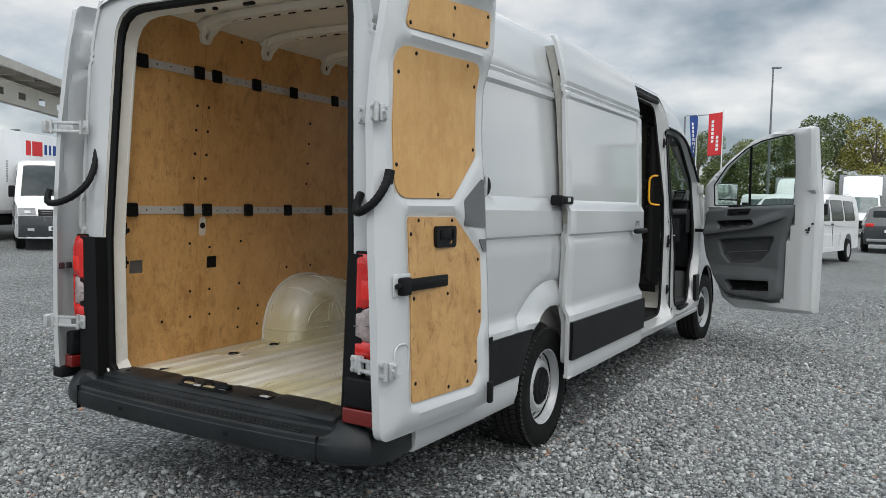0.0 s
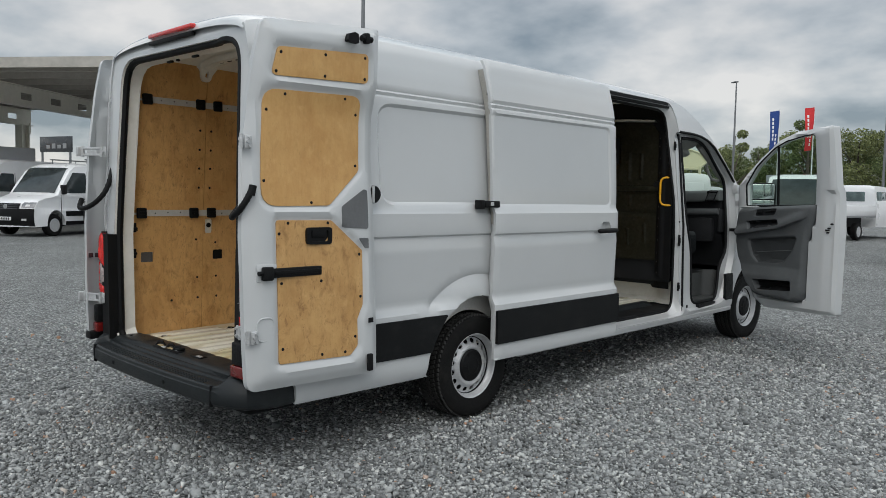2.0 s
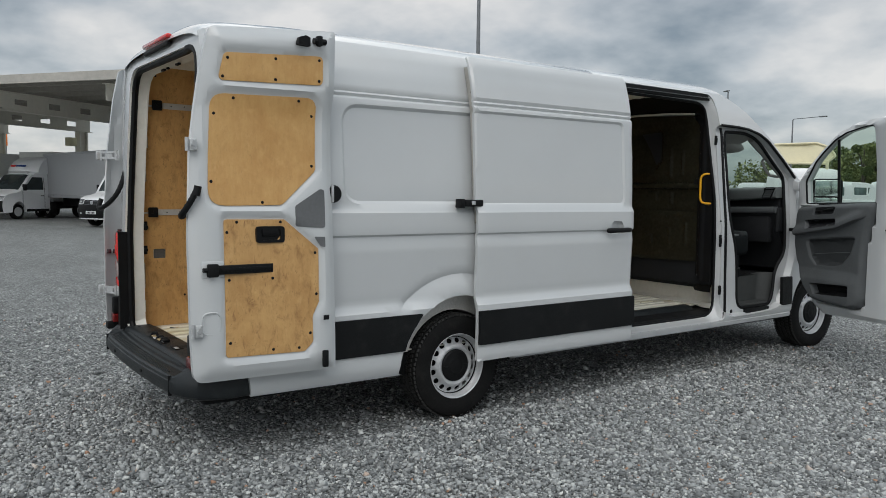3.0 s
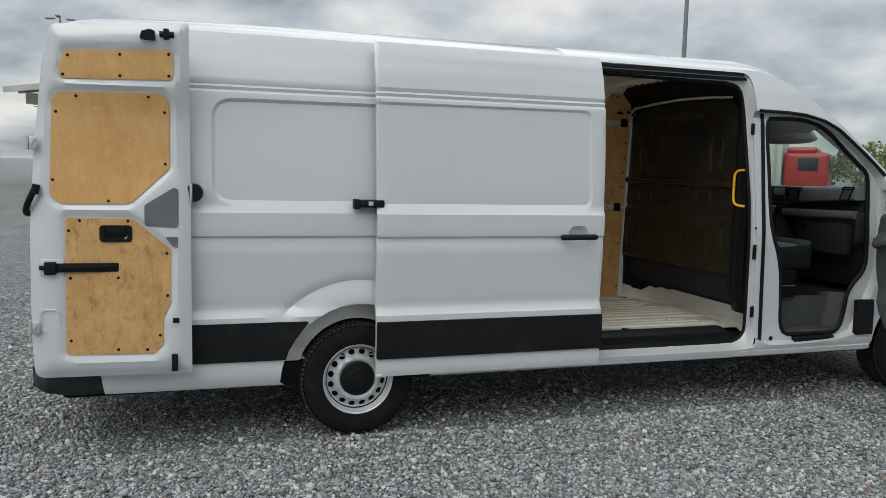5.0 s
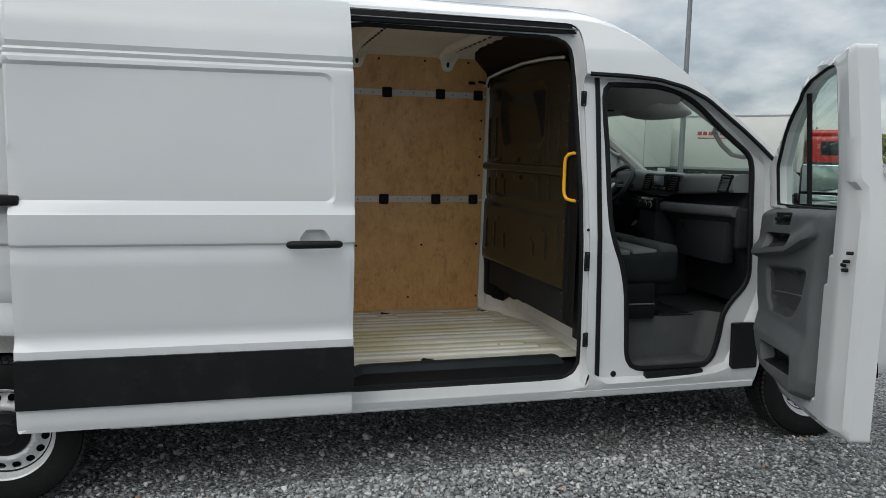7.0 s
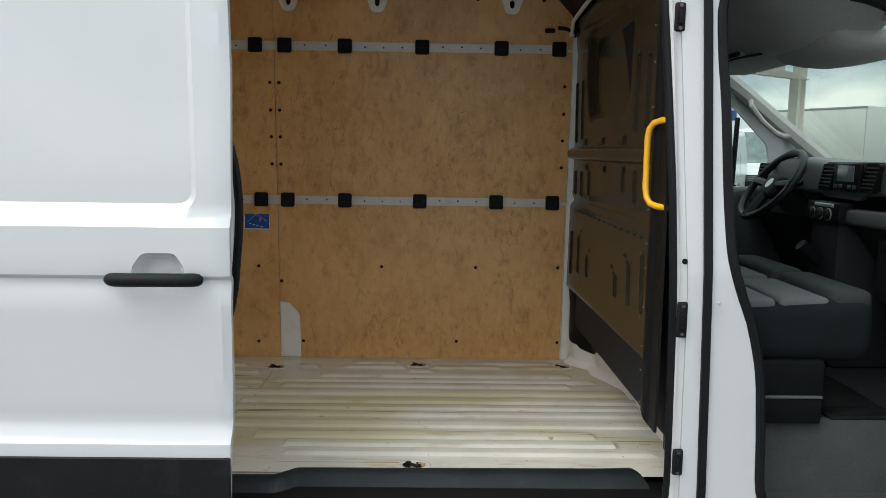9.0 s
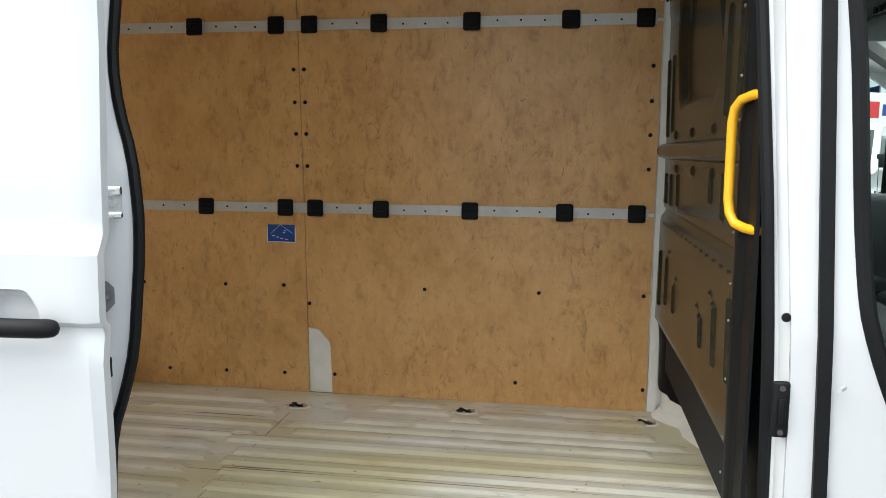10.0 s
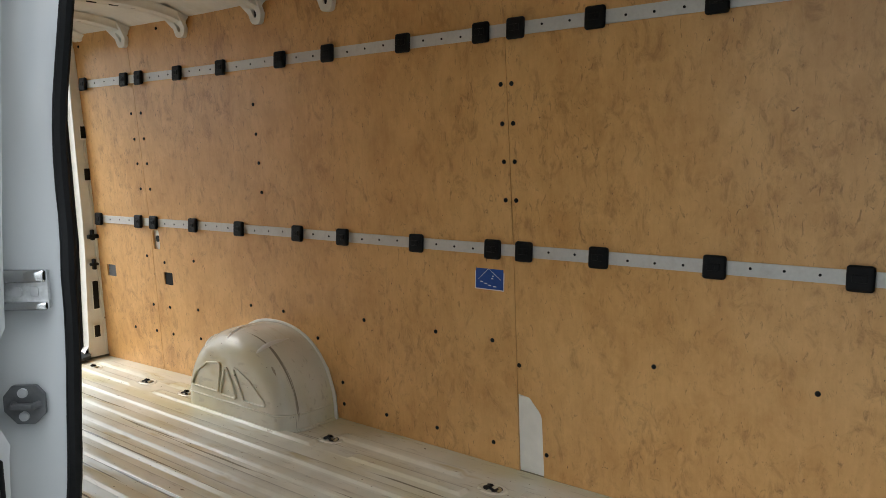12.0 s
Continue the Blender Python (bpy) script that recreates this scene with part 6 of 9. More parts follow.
for z, x0, x1, hh in ((1.245, -0.775, -0.755, 0.032), (1.235, -0.80, -0.735, 0.012), (1.068, -0.775, -0.755, 0.032), (1.068, -0.79, -0.74, 0.009)):
    yy = REAR_Y + 0.11 + float(rear_lean(z))
    part("pillar_catch", boxed((x0, yy, z - hh), (x1, yy + 0.025, z + hh), 0.005), RUBBER, van)

# lashing rails with black end blocks, and the rail's dots
LOW_Y = (-1.515, -1.115, -0.972, -0.617, -0.237, 0.200, 0.497, 0.921, 1.295, 1.432, 1.729, 2.119, 2.518, 2.812)
TOP_Y = (-1.49, -1.085, -0.945, -0.605, -0.25, 0.188, 0.495, 0.917, 1.287, 1.434, 1.736, 2.125, 2.524, 2.815)
block = boxed((0, -0.036, -0.037), (0.020, 0.036, 0.037), 0.011, 3)
box(block, (0.019, -0.020, -0.010), (0.024, 0.020, 0.012), 0.003)
tube(block, [(0.018, 0, 0), (0.026, 0, 0)], 0.007, 8)
bme = bpy.data.meshes.new("rail_block")
block.to_mesh(bme)
block.free()
bme.materials.append(BLACK)
dot = lathe([(0, 0.0045), (0.002, 0.0045), (0.002, 0.0)], 8, "x")
dme = bpy.data.meshes.new("rail_dot")
dot.to_mesh(dme)
dot.free()
dme.materials.append(RUBBER)
for zc, ys in ((1.342, LOW_Y), (2.120, TOP_Y)):
    rail = new("lashing_rail")
    rail.parent = van
    tagged(rail, "pale lashing rail with black blocks")
    part("rail_bar", sheet([(ys[0], zc - 0.0215), (2.86, zc - 0.0215), (2.86, zc + 0.0215), (ys[0], zc + 0.0215)], (), on_left(0.006), 0.15, thick=0.008, way=(1, 0, 0)), ALU, rail)
    for y in ys:
        tilt = math.atan(0.07)
        share("rail_block", bme, rail, Matrix.Translation((-float(lining_x(y, zc)) + 0.006, y, zc)) @ Matrix.Rotation(-tilt * 0.8, 4, "Y"))
    for a, b in zip(ys, ys[1:]):
        if b - a > 0.2:
            for f in ((0.26, 0.50, 0.74) if b - a > 0.33 else (0.33, 0.68)):
                y = a + (b - a) * f
                share("rail_dot", dme, rail, Matrix.Translation((-float(lining_x(y, zc)) + 0.006, y, zc + 0.004 * math.sin(y * 9))))

# screws of the lining
screws = [(y, z) for y in (1.353, 1.399, 2.853, -0.048, -1.075, -0.985) for z in (1.938, 1.800, 1.665, 1.526)]
screws += [(0.99, 0.984), (0.585, 0.98), (0.69, 0.568), (0.975, 0.572), (1.26, 0.576), (1.50, 0.58), (1.919, 0.991), (2.418, 0.993), (2.856, 0.995), (1.27, 0.988), (1.377 + 0.012, 0.908), (2.323, 0.586), (2.868, 0.584), (0.405 + 0.02, 0.565),
           (0.425, 0.668), (0.275, 0.855), (0.04, 0.955), (-0.21, 0.955), (-1.087, 1.147), (-1.072, 0.867), (-1.276, 0.711), (-1.066, 0.715), (-0.927, 1.12), (-0.916, 0.867), (-0.909, 0.714), (-0.66, 1.147), (-0.66, 0.88), (-0.66, 0.72), (-0.66, 0.60), (-0.48, 0.72), (-0.48, 0.60),
           (-1.60, 1.11), (-1.60, 0.90), (-1.60, 0.73), (2.73, 2.355), (2.40, 2.355), (2.06, 2.355), (1.69, 2.355), (1.25, 2.355), (-0.75, 2.355), (-1.5, 2.33), (-1.60, 1.94), (-1.60, 1.75)]
for y, z in screws:
    share("lining_screw", SCREW, van, Matrix.Translation((-float(lining_x(y, z)), y, z)))

# blue load chart sticker: white border, a plain outline and bars
st = new("load_sticker")
st.parent = van
tagged(st, "blue load chart sticker with a white border")
sy, sz = 1.267, 1.230
sx = -float(lining_x(sy, sz))
lean = Matrix.Translation((sx, sy, sz)) @ Matrix.Rotation(-0.045, 4, "Y")
part("sticker_border", boxed((0.001, -0.067, -0.046), (0.002, 0.067, 0.046)), PRINT_WHITE, st, m=lean)
part("sticker_field", boxed((0.0016, -0.063, -0.042), (0.003, 0.063, 0.042)), BLUE, st, m=lean)
chart = [(-0.05, -0.008), (-0.005, 0.034), (0.02, 0.018), (0.052, -0.004)]
part("sticker_line", tubed([(0.0034, y, z) for y, z in chart], 0.0009, 4), PRINT_WHITE, st, m=lean)
for y, z, w in ((-0.042, -0.018, 0.012), (-0.022, -0.024, 0.012), (-0.004, -0.030, 0.012), (0.018, -0.033, 0.014), (0.008, -0.004, 0.01), (0.012, 0.006, 0.008)):
    part("sticker_bar", boxed((0.0030, y, z), (0.0036, y + w, z + 0.0035)), PRINT_WHITE, st, m=lean)


# wheel boxes
def wheel_box(s):
    b = new("wheel_box")
    b.parent = van
    tagged(b, "cream painted steel wheel housing")
    n = 40
    cy, ry, rz = -0.025, 0.400, 0.385

    def shell(a, f):
        """A point of the housing: a round the arch, f from the wall (0) to the inner face (1)."""
        f = min(max(f, 0), 1)
        if f < 0.3:
            depth, k = 0.885 - 0.165 * f / 0.3, 1.0
        else:
            q = (f - 0.3) / 0.7 * math.pi / 2
            depth, k = 0.72 - 0.135 * math.sin(q), 1 - 0.24 * (1 - math.cos(q))
        c, sn = math.cos(a), math.sin(a)
        e = 2 / 2.25
        return Vector((-depth, cy + ry * k * math.copysign(abs(c) ** e, c), FLOOR_Z - 0.003 + (rz + 0.025) * k * abs(sn) ** e))

    bm = bmesh.new()
    rows = [[bm.verts.new(shell(math.pi * i / n, f)) for i in range(n + 1)] for f in (0, 0.15, 0.3, 0.42, 0.54, 0.66, 0.78, 0.89, 1.0)]
    for a, c in zip(rows, rows[1:]):
        for i in range(n):
            bm.faces.new((a[i], a[i + 1], c[i + 1], c[i]))
    bm.faces.new(rows[-1])
    bmesh.ops.recalc_face_normals(bm, faces=bm.faces[:])
    flip = mirror_x if s > 0 else (lambda q: q)
    part("housing", flip(bm), CREAM, b, sharp=60)
    # weld flange and the ledge above it, running round the foot
    foot = [shell(0.0, f) for f in (0, 0.2, 0.4, 0.6, 0.8, 0.92)] + [shell(math.pi, f) for f in (0.92, 0.8, 0.6, 0.4, 0.2, 0)]
    part("weld_flange", flip(tubed([(p.x, p.y, FLOOR_Z + 0.001) for p in foot], 0.010, 8)), CREAM, b)
    ledge = [shell(0.16, f) for f in (0, 0.2, 0.4, 0.6, 0.8, 0.95)] + [shell(math.pi - 0.16, f) for f in (0.95, 0.8, 0.6, 0.4, 0.2, 0)]
    part("pressed_ledge", flip(tubed([(p.x, p.y, FLOOR_Z + 0.075) for p in ledge], 0.0055, 8)), CREAM, b)
    # pressed fields and grooves
    for tri in (((-0.325, 0.60), (-0.11, 0.60), (-0.085, 0.745), (-0.19, 0.73), (-0.285, 0.67)), ((-0.10, 0.59), (0.035, 0.59), (-0.045, 0.745)), ((0.085, 0.59), (0.255, 0.59), (0.13, 0.69), (0.0, 0.75))):
        bead = round_poly(tri, 0.018)
        part("pressed_bead", flip(tubed([(-0.5815, y, z) for y, z in bead], 0.0052, 8, True)), CREAM, b)
    for a in (1.12, 1.66, 2.17):
        way = [shell(a, f) for f in (0.16, 0.3, 0.42, 0.54, 0.66, 0.76)]
        part("pressed_rib", flip(tubed([(p.x - 0.005, p.y, p.z - 0.008) for p in way], [0.006, 0.013, 0.016, 0.016, 0.013, 0.005], 10)), INNER_WHITE, b, sharp=70)
    rim = [shell(math.pi * i / 40, 0) for i in range(41)]
    part("sealing_bead", flip(tubed([(-0.870, cy + (p.y - cy) * 1.012, p.z * 1.006) for p in rim], 0.008, 6)), INNER_WHITE, b)


wheel_box(-1)
wheel_box(1)


# lashing eyes sunk into the floor
def lashing_eye(x, y):
    e = new("lashing_eye")
    e.parent = van
    e.matrix_basis = Matrix.Translation((x, y, FLOOR_Z + 0.0005))
    part("eye_pan", lathe([(0.0, 0.0), (0.0012, 0.030), (0.003, 0.038), (0.0045, 0.043), (0.003, 0.048), (0.0, 0.051)], 20, "z"), CREAM, e)
    for sgn in (-1, 1):
        hole = [(0.030 * math.cos(a), sgn * (0.008 + 0.024 * math.sin(a))) for a in np.linspace(0.0, math.pi, 9)]
        part("eye_hole", sheet(hole, (), lambda U, V: np.column_stack([U, V, 0.0030 + 0 * U]), 0.2), RUBBER, e)
    part("eye_ring", tubed([(-0.022, -0.012, 0.004), (-0.006, -0.018, 0.009), (0.014, -0.006, 0.010), (0.020, 0.014, 0.004)], 0.0055, 6), RUBBER, e)
    part("eye_link", tubed([(-0.014, 0.016, 0.004), (0.004, 0.030, 0.008), (0.018, 0.026, 0.004)], 0.005, 6), RUST, e)
    e.scale = (0.85, 1.25, 1.0)


for x, y in ((-0.69, 1.39), (-0.68, 0.55), (-0.68, -0.53), (-0.67, -0.89), (-0.64, -1.42), (-0.75, 2.12), (-0.74, 2.87), (0.55, 2.13), (0.60, -0.80), (0.60, -1.42), (0.62, 0.6)):
    lashing_eye(x, y)

# ---- bulkhead: glossy black pressed steel, with a yellow grab handle ----
bulk = new("bulkhead")
bulk.parent = van
tagged(bulk, "glossy black pressed steel bulkhead")
BY = 2.908
edge = [(-0.86, 0.872), (-0.2, 0.888), (0.70, 0.912), (0.72, 1.4), (0.72, 2.1), (0.62, 2.235), (0.0, 2.275), (-0.70, 2.245), (-0.80, 2.15), (-0.845, 1.4)]
slots = [[(x - 0.0075, a), (x + 0.0075, a), (x + 0.0075, b), (x - 0.0075, b)] for x, a, b in (
    (0.39, 1.05, 1.20), (0.575, 1.06, 1.255), (0.18, 1.045, 1.125), (-0.77, 0.985, 1.20), (-0.585, 1.02, 1.19), (-0.38, 1.03, 1.12),
    (-0.765, 1.40, 1.51), (-0.61, 1.40, 1.51), (-0.42, 1.41, 1.515), (0.22, 1.46, 1.54), (0.395, 1.43, 1.54), (-0.77, 1.66, 1.95), (-0.615, 1.66, 1.95), (0.375, 1.69, 1.955), (0.51, 1.70, 1.94))]
# two slots bend over at their tops
slots += [[(0.379, 1.20), (0.401, 1.20), (0.34, 1.232), (0.32, 1.222)], [(0.169, 1.125), (0.191, 1.125), (0.13, 1.157), (0.11, 1.147)], [(-0.596, 1.19), (-0.574, 1.19), (-0.52, 1.222), (-0.54, 1.232)], [(-0.391, 1.12), (-0.369, 1.12), (-0.315, 1.152), (-0.335, 1.162)]]
win = round_poly([(-0.44, 1.74), (0.20, 1.725), (0.29, 1.82), (0.29, 2.16), (-0.50, 2.16), (-0.52, 1.95)], 0.10)
notches = [[(x, 1.648), (x + 0.10, 1.648), (x + 0.10, 1.668), (x, 1.668)] for x in (-0.60, -0.22, 0.14)] + [[(x, 1.528), (x + 0.12, 1.528), (x + 0.12, 1.548), (x, 1.548)] for x in (-0.58, -0.2, 0.12)]


def swollen(poly, d):
    """A convex outline moved outwards by d."""
    c = np.mean(poly, axis=0)
    return [tuple(np.array(p) + d * np.sign(np.array(p) - c)) for p in poly]


RIBS = [swollen(o, 0.006) for o in slots + notches]


def rib_height(U, V):
    h = np.zeros(len(U))
    for o in RIBS:
        h = np.maximum(h, depth_in(U, V, o, 0.0055))
    return h


def bulk_y(U, V):
    y = np.full(len(U), BY) - 0.007 * rib_height(U, V)
    y = y + 0.030 * depth_in(U, V, win, 0.05)
    # a half-round bead across, a step under it, a shallow roll below
    y = y - 0.034 * np.clip(1 - ((V - 1.60) / 0.032) ** 2, 0, 1) ** 0.5
    y = y + 0.020 * np.exp(-((V - 1.365) / 0.022) ** 2) + 0.010 * np.clip((V - 1.38) / 0.03, 0, 1)
    y = y - 0.02 * np.clip((V - 2.1) / 0.15, 0, 1)
    y = y + 0.008 * np.sin(U * 2.1 + V * 1.3) * np.sin(V * 2.4)
    # the foot rolls forward
    return np.column_stack([U, y + 0.05 * np.clip((0.915 - V) / 0.045, 0, 1) ** 2, V])


part("bulkhead_panel", sheet(edge, (), bulk_y, 0.021, [0.90, 1.33, 1.365, 1.568, 1.58, 1.60, 1.62, 1.632], ring=RIBS + slots + notches, thick=0.012, way=(0, -1, 0)), BULKHEAD, bulk, sharp=50)
for i in range(14):
    x = -0.72 + i * 0.098
    share("bulkhead_screw", dme, bulk, Matrix.Translation((x, BY - 0.001, 1.318)) @ Matrix.Rotation(-math.pi / 2, 4, "Z"))


def skirt_y(U):
    return 2.93 + 0.095 * np.clip((U + 0.82) / 0.12, 0, 1) ** 1.5 - 0.06 * np.clip((U - 0.60) / 0.12, 0, 1)


jag = [(-0.87, 0.612), (-0.77, 0.602), (-0.755, 0.585), (-0.69, 0.572)] + [(x, float(np.interp(x, [-0.55, -0.19, 0.03, 0.27, 0.48], [0.628, 0.655, 0.704, 0.730, 0.732])) + 0.007 * math.sin(x * 31)) for x in np.arange(-0.55, 0.50, 0.045)] + [(0.585, 0.668), (0.62, 0.632), (0.82, 0.632)]
part("bulkhead_skirt", sheet(jag + [(0.82, 0.95), (-0.87, 0.95)], (), lambda U, V: np.column_stack([U, skirt_y(U) - 0.012 * np.clip((V - 0.8) / 0.1, 0, 1), V]), 0.03, thick=0.006, way=(0, -1, 0)), BLACK, bulk, "black lower bulkhead skirt")
for i in range(11):
    x = 0.06 + i * 0.032
    part("vent_slot", boxed((x, float(skirt_y(x)) - 0.010, 0.715), (x + 0.012, float(skirt_y(x)) - 0.004, 0.775), 0.002), RUBBER, bulk, sharp=0)
part("kick_wall", sheet([(-0.88, 0.475), (0.86, 0.475), (0.86, 0.70), (-0.88, 0.70)], (), lambda U, V: np.column_stack([U, skirt_y(U) + 0.016 + 0.10 * np.clip((U + 0.60) / 0.25, 0, 1) - 0.05 * np.clip((0.53 - V) / 0.045, 0, 1) ** 2, V]), 0.03, thick=0.008, way=(0, -1, 0)), INNER_WHITE, bulk, "white painted kick wall")
part("bulkhead_upper", sheet([(-0.80, 2.17), (-0.70, 2.255), (0.0, 2.285), (0.66, 2.255), (0.78, 2.17), (0.74, 2.40), (0.5, 2.44), (-0.5, 2.44), (-0.76, 2.40)], (), lambda U, V: np.column_stack([U, BY - 0.018 - 0.16 * np.clip((V - 2.27) / 0.16, 0, 1), V]), 0.06, thick=0.01, way=(0, -1, 0)), BLACK, bulk, "black upper bulkhead cover")
part("bulkhead_trim", tubed([(-0.79, BY - 0.035, 2.19), (-0.70, BY - 0.04, 2.248), (-0.35, BY - 0.045, 2.268), (0.0, BY - 0.045, 2.278), (0.40, BY - 0.045, 2.268), (0.66, BY - 0.04, 2.248)], 0.010, 6), INNER_WHITE, bulk, "white sealing strip")
part("bulkhead_edge", sheet([(0.70, 0.80), (0.79, 0.735), (0.865, 0.735), (0.865, 1.4), (0.80, 2.15), (0.70, 2.15)], (), lambda U, V: np.column_stack([U, BY - 0.006 - 0.022 * np.clip((U - 0.71) / 0.03, 0, 1) + 0.012 * np.clip((U - 0.77) / 0.02, 0, 1), V]), 0.012, thick=0.008, way=(0, -1, 0)), BLACK, bulk, "black bulkhead edge flange")
hp = [(0.835, 2.905, 1.706), (0.80, 2.89, 1.708), (0.775, 2.872, 1.700), (0.762, 2.862, 1.682), (0.757, 2.859, 1.655), (0.757, 2.859, 1.50), (0.762, 2.862, 1.470), (0.775, 2.870, 1.451), (0.80, 2.885, 1.443), (0.85, 2.900, 1.442)]
part("grab_handle", tubed(hp, 0.0100, 12), YELLOW, bulk, "yellow grab handle")
for z in np.arange(0.78, 2.2, 0.11):
    part("edge_rivet", lathe([(0, 0.004), (0.003, 0.003), (0.004, 0)], 8, "y"), DULL_ZINC, bulk, m=Matrix.Translation((0.735 - 0.01 * (z > 1.9), BY - 0.030, z + 0.02 * math.sin(z * 17))) @ Matrix.Rotation(math.pi, 4, "Z"), sharp=0)
part("handle_pad", lathe([(0.0, 0.045), (0.012, 0.04), (0.016, 0.0)], 20, "x"), RUBBER, bulk, m=Matrix.Translation((0.70, BY - 0.004, 1.63)) @ Matrix.Rotation(-math.pi / 2, 4, "Z"))
part("cable_hook", tubed([(-0.80, 2.90, 2.205), (-0.74, 2.84, 2.215), (-0.72, 2.80, 2.215)], 0.010, 6), RUBBER, van)
part("cable_hook", boxed((-0.80, 2.74, 2.20), (-0.77, 2.79, 2.222), 0.006), RUBBER, van)

# ---- ceiling: painted steel with cross bows and brackets at the wall ----
def ceiling():
    bm = bmesh.new()
    rows = []
    for y in np.linspace(-1.585, 2.94, 60):
        row = []
        for s in np.linspace(-1, 1, 25):
            a = abs(s)
            z = 2.435 - 0.055 * a ** 6 + 0.006 * math.cos(s * 30)
            row.append(bm.verts.new((0.775 * s, y, z)))
        rows.append(row)
    for a, b in zip(rows, rows[1:]):
        for i in range(24):
            bm.faces.new((a[i], b[i], b[i + 1], a[i + 1]))
    return bm


tagged(part("ceiling", ceiling(), INNER_WHITE, van), "white painted ribbed steel roof lining")
for y in (-1.50, -1.05, -0.53, 0.06, 0.52, 0.98, 1.46, 1.90, 2.57):
    bow = new("roof_bow")
    bow.parent = van
    bm = bmesh.new()
    prof = [(-0.075, 0.0), (-0.055, -0.012), (-0.045, -0.030), (-0.012, -0.034), (0.0, -0.026), (0.012, -0.034), (0.045, -0.030), (0.055, -0.012), (0.075, 0.0)]
    rows = []
    for s in np.linspace(-1, 1, 21):
        zz = 2.432 - 0.055 * abs(s) ** 6
        rows.append([bm.verts.new((0.76 * s, y + dy, zz + dz)) for dy, dz in prof])
    for a, b in zip(rows, rows[1:]):
        for i in range(len(prof) - 1):
            bm.faces.new((a[i], a[i + 1], b[i + 1], b[i]))
    part("bow_beam", bm, INNER_WHITE, bow, sharp=30)
    for k in range(-6, 7):
        part("bow_slot", boxed((k * 0.105 - 0.022, y - 0.006, 2.395), (k * 0.105 + 0.022, y + 0.006, 2.404), 0.002), RUBBER, bow, sharp=0)
    if y > -1.4:
        for s in ((-1, 1) if not 1.4 < y < 2.9 else (-1,)):
            out = round_poly([(y - 0.075, 2.40), (y + 0.075, 2.40), (y + 0.045, 2.33), (y + 0.03, 2.285), (y - 0.03, 2.285), (y - 0.045, 2.33)], [0, 0, 0.03, 0.03, 0.03, 0.03])
            hole = [(y + 0.013 * math.cos(t), 2.335 + 0.024 * math.sin(t)) for t in np.linspace(0, 2 * math.pi, 12, endpoint=False)]
            bm = sheet(out, [hole], lambda U, V: np.column_stack([-lining_x(U, V) + 0.022 + 0.05 * np.clip((V - 2.33) / 0.07, 0, 1), U, V]), 0.02, thick=0.022, way=(1, 0, 0))
            part("bow_bracket", mirror_x(bm) if s > 0 else bm, INNER_WHITE, bow)
            part("bracket_hole", boxed((s * 0.766 - 0.004, y - 0.012, 2.312), (s * 0.766 + 0.004, y + 0.012, 2.358), 0.004), RUBBER, bow, sharp=0)

# fittings on the jamb of the side door and the middle pillar
def octagon_striker(y, z, x, turn):
    s = new("door_striker")
    s.parent = van
    s.matrix_basis = Matrix.Translation((x, y, z)) @ Matrix.Rotation(turn, 4, "Z")
    return s


TURN = radians(-50)
sk = octagon_striker(1.535, 1.276, 0.931, TURN)
part("striker_plate", sheet(round_poly([(-0.036, -0.017), (-0.017, -0.036), (0.014, -0.036), (0.036, -0.012), (0.036, 0.014), (0.019, 0.034), (-0.022, 0.034), (-0.036, 0.018)], 0.006), (), lambda U, V: np.column_stack([U, np.full(len(U), 0.007), V]), 0.2, thick=0.007, way=(0, 1, 0)), DULL_ZINC, sk)
part("striker_loop", tubed([(-0.026, 0.006, 0), (-0.020, 0.022, 0), (0.012, 0.022, 0), (0.018, 0.006, 0)], 0.0065, 8), DULL_ZINC, sk)
for z in (-0.021, 0.021):
    part("striker_bolt", tubed([(0, 0.006, z), (0, 0.012, z)], 0.0085, 12), STEEL, sk)
lk = octagon_striker(1.555, 1.480, 0.916, TURN)
part("lock_loop", boxed((-0.034, 0.004, 0.012), (0.085, 0.020, 0.036), 0.006, 3), CHROME, lk)
part("lock_loop", boxed((-0.034, 0.004, -0.036), (0.085, 0.018, -0.020), 0.005, 3), CHROME, lk)
part("lock_plate", boxed((-0.034, -0.002, -0.034), (0.085, 0.009, 0.034), 0.003), ZINC, lk)
part("lock_bolt", tubed([(0.018, 0.004, -0.004), (0.018, 0.012, -0.004)], 0.009, 12), STEEL, lk)
part("lock_bolt", boxed((-0.018, 0.004, -0.012), (-0.004, 0.012, 0.004), 0.002), STEEL, lk)


ck = octagon_striker(1.592, 1.150, 1.022, radians(-12))
part("contact_plate", boxed((-0.022, 0.0, -0.062), (0.022, 0.010, 0.062), 0.009, 3), RUBBER, ck)
part("contact_pins", boxed((-0.012, 0.010, -0.022), (0.010, 0.028, 0.022), 0.004), BLACK, ck)
for z in (-0.045, 0.045):
    part("contact_screw", tubed([(0, 0.008, z), (0, 0.013, z)], 0.007, 10), DULL_ZINC, ck)
hk = octagon_striker(1.592, 1.290, 1.020, radians(-12))
part("frame_hole", lathe([(0.0, 0.020), (0.004, 0.018), (0.001, 0.012), (0.0, 0.0)], 18, "y"), RUBBER, hk)


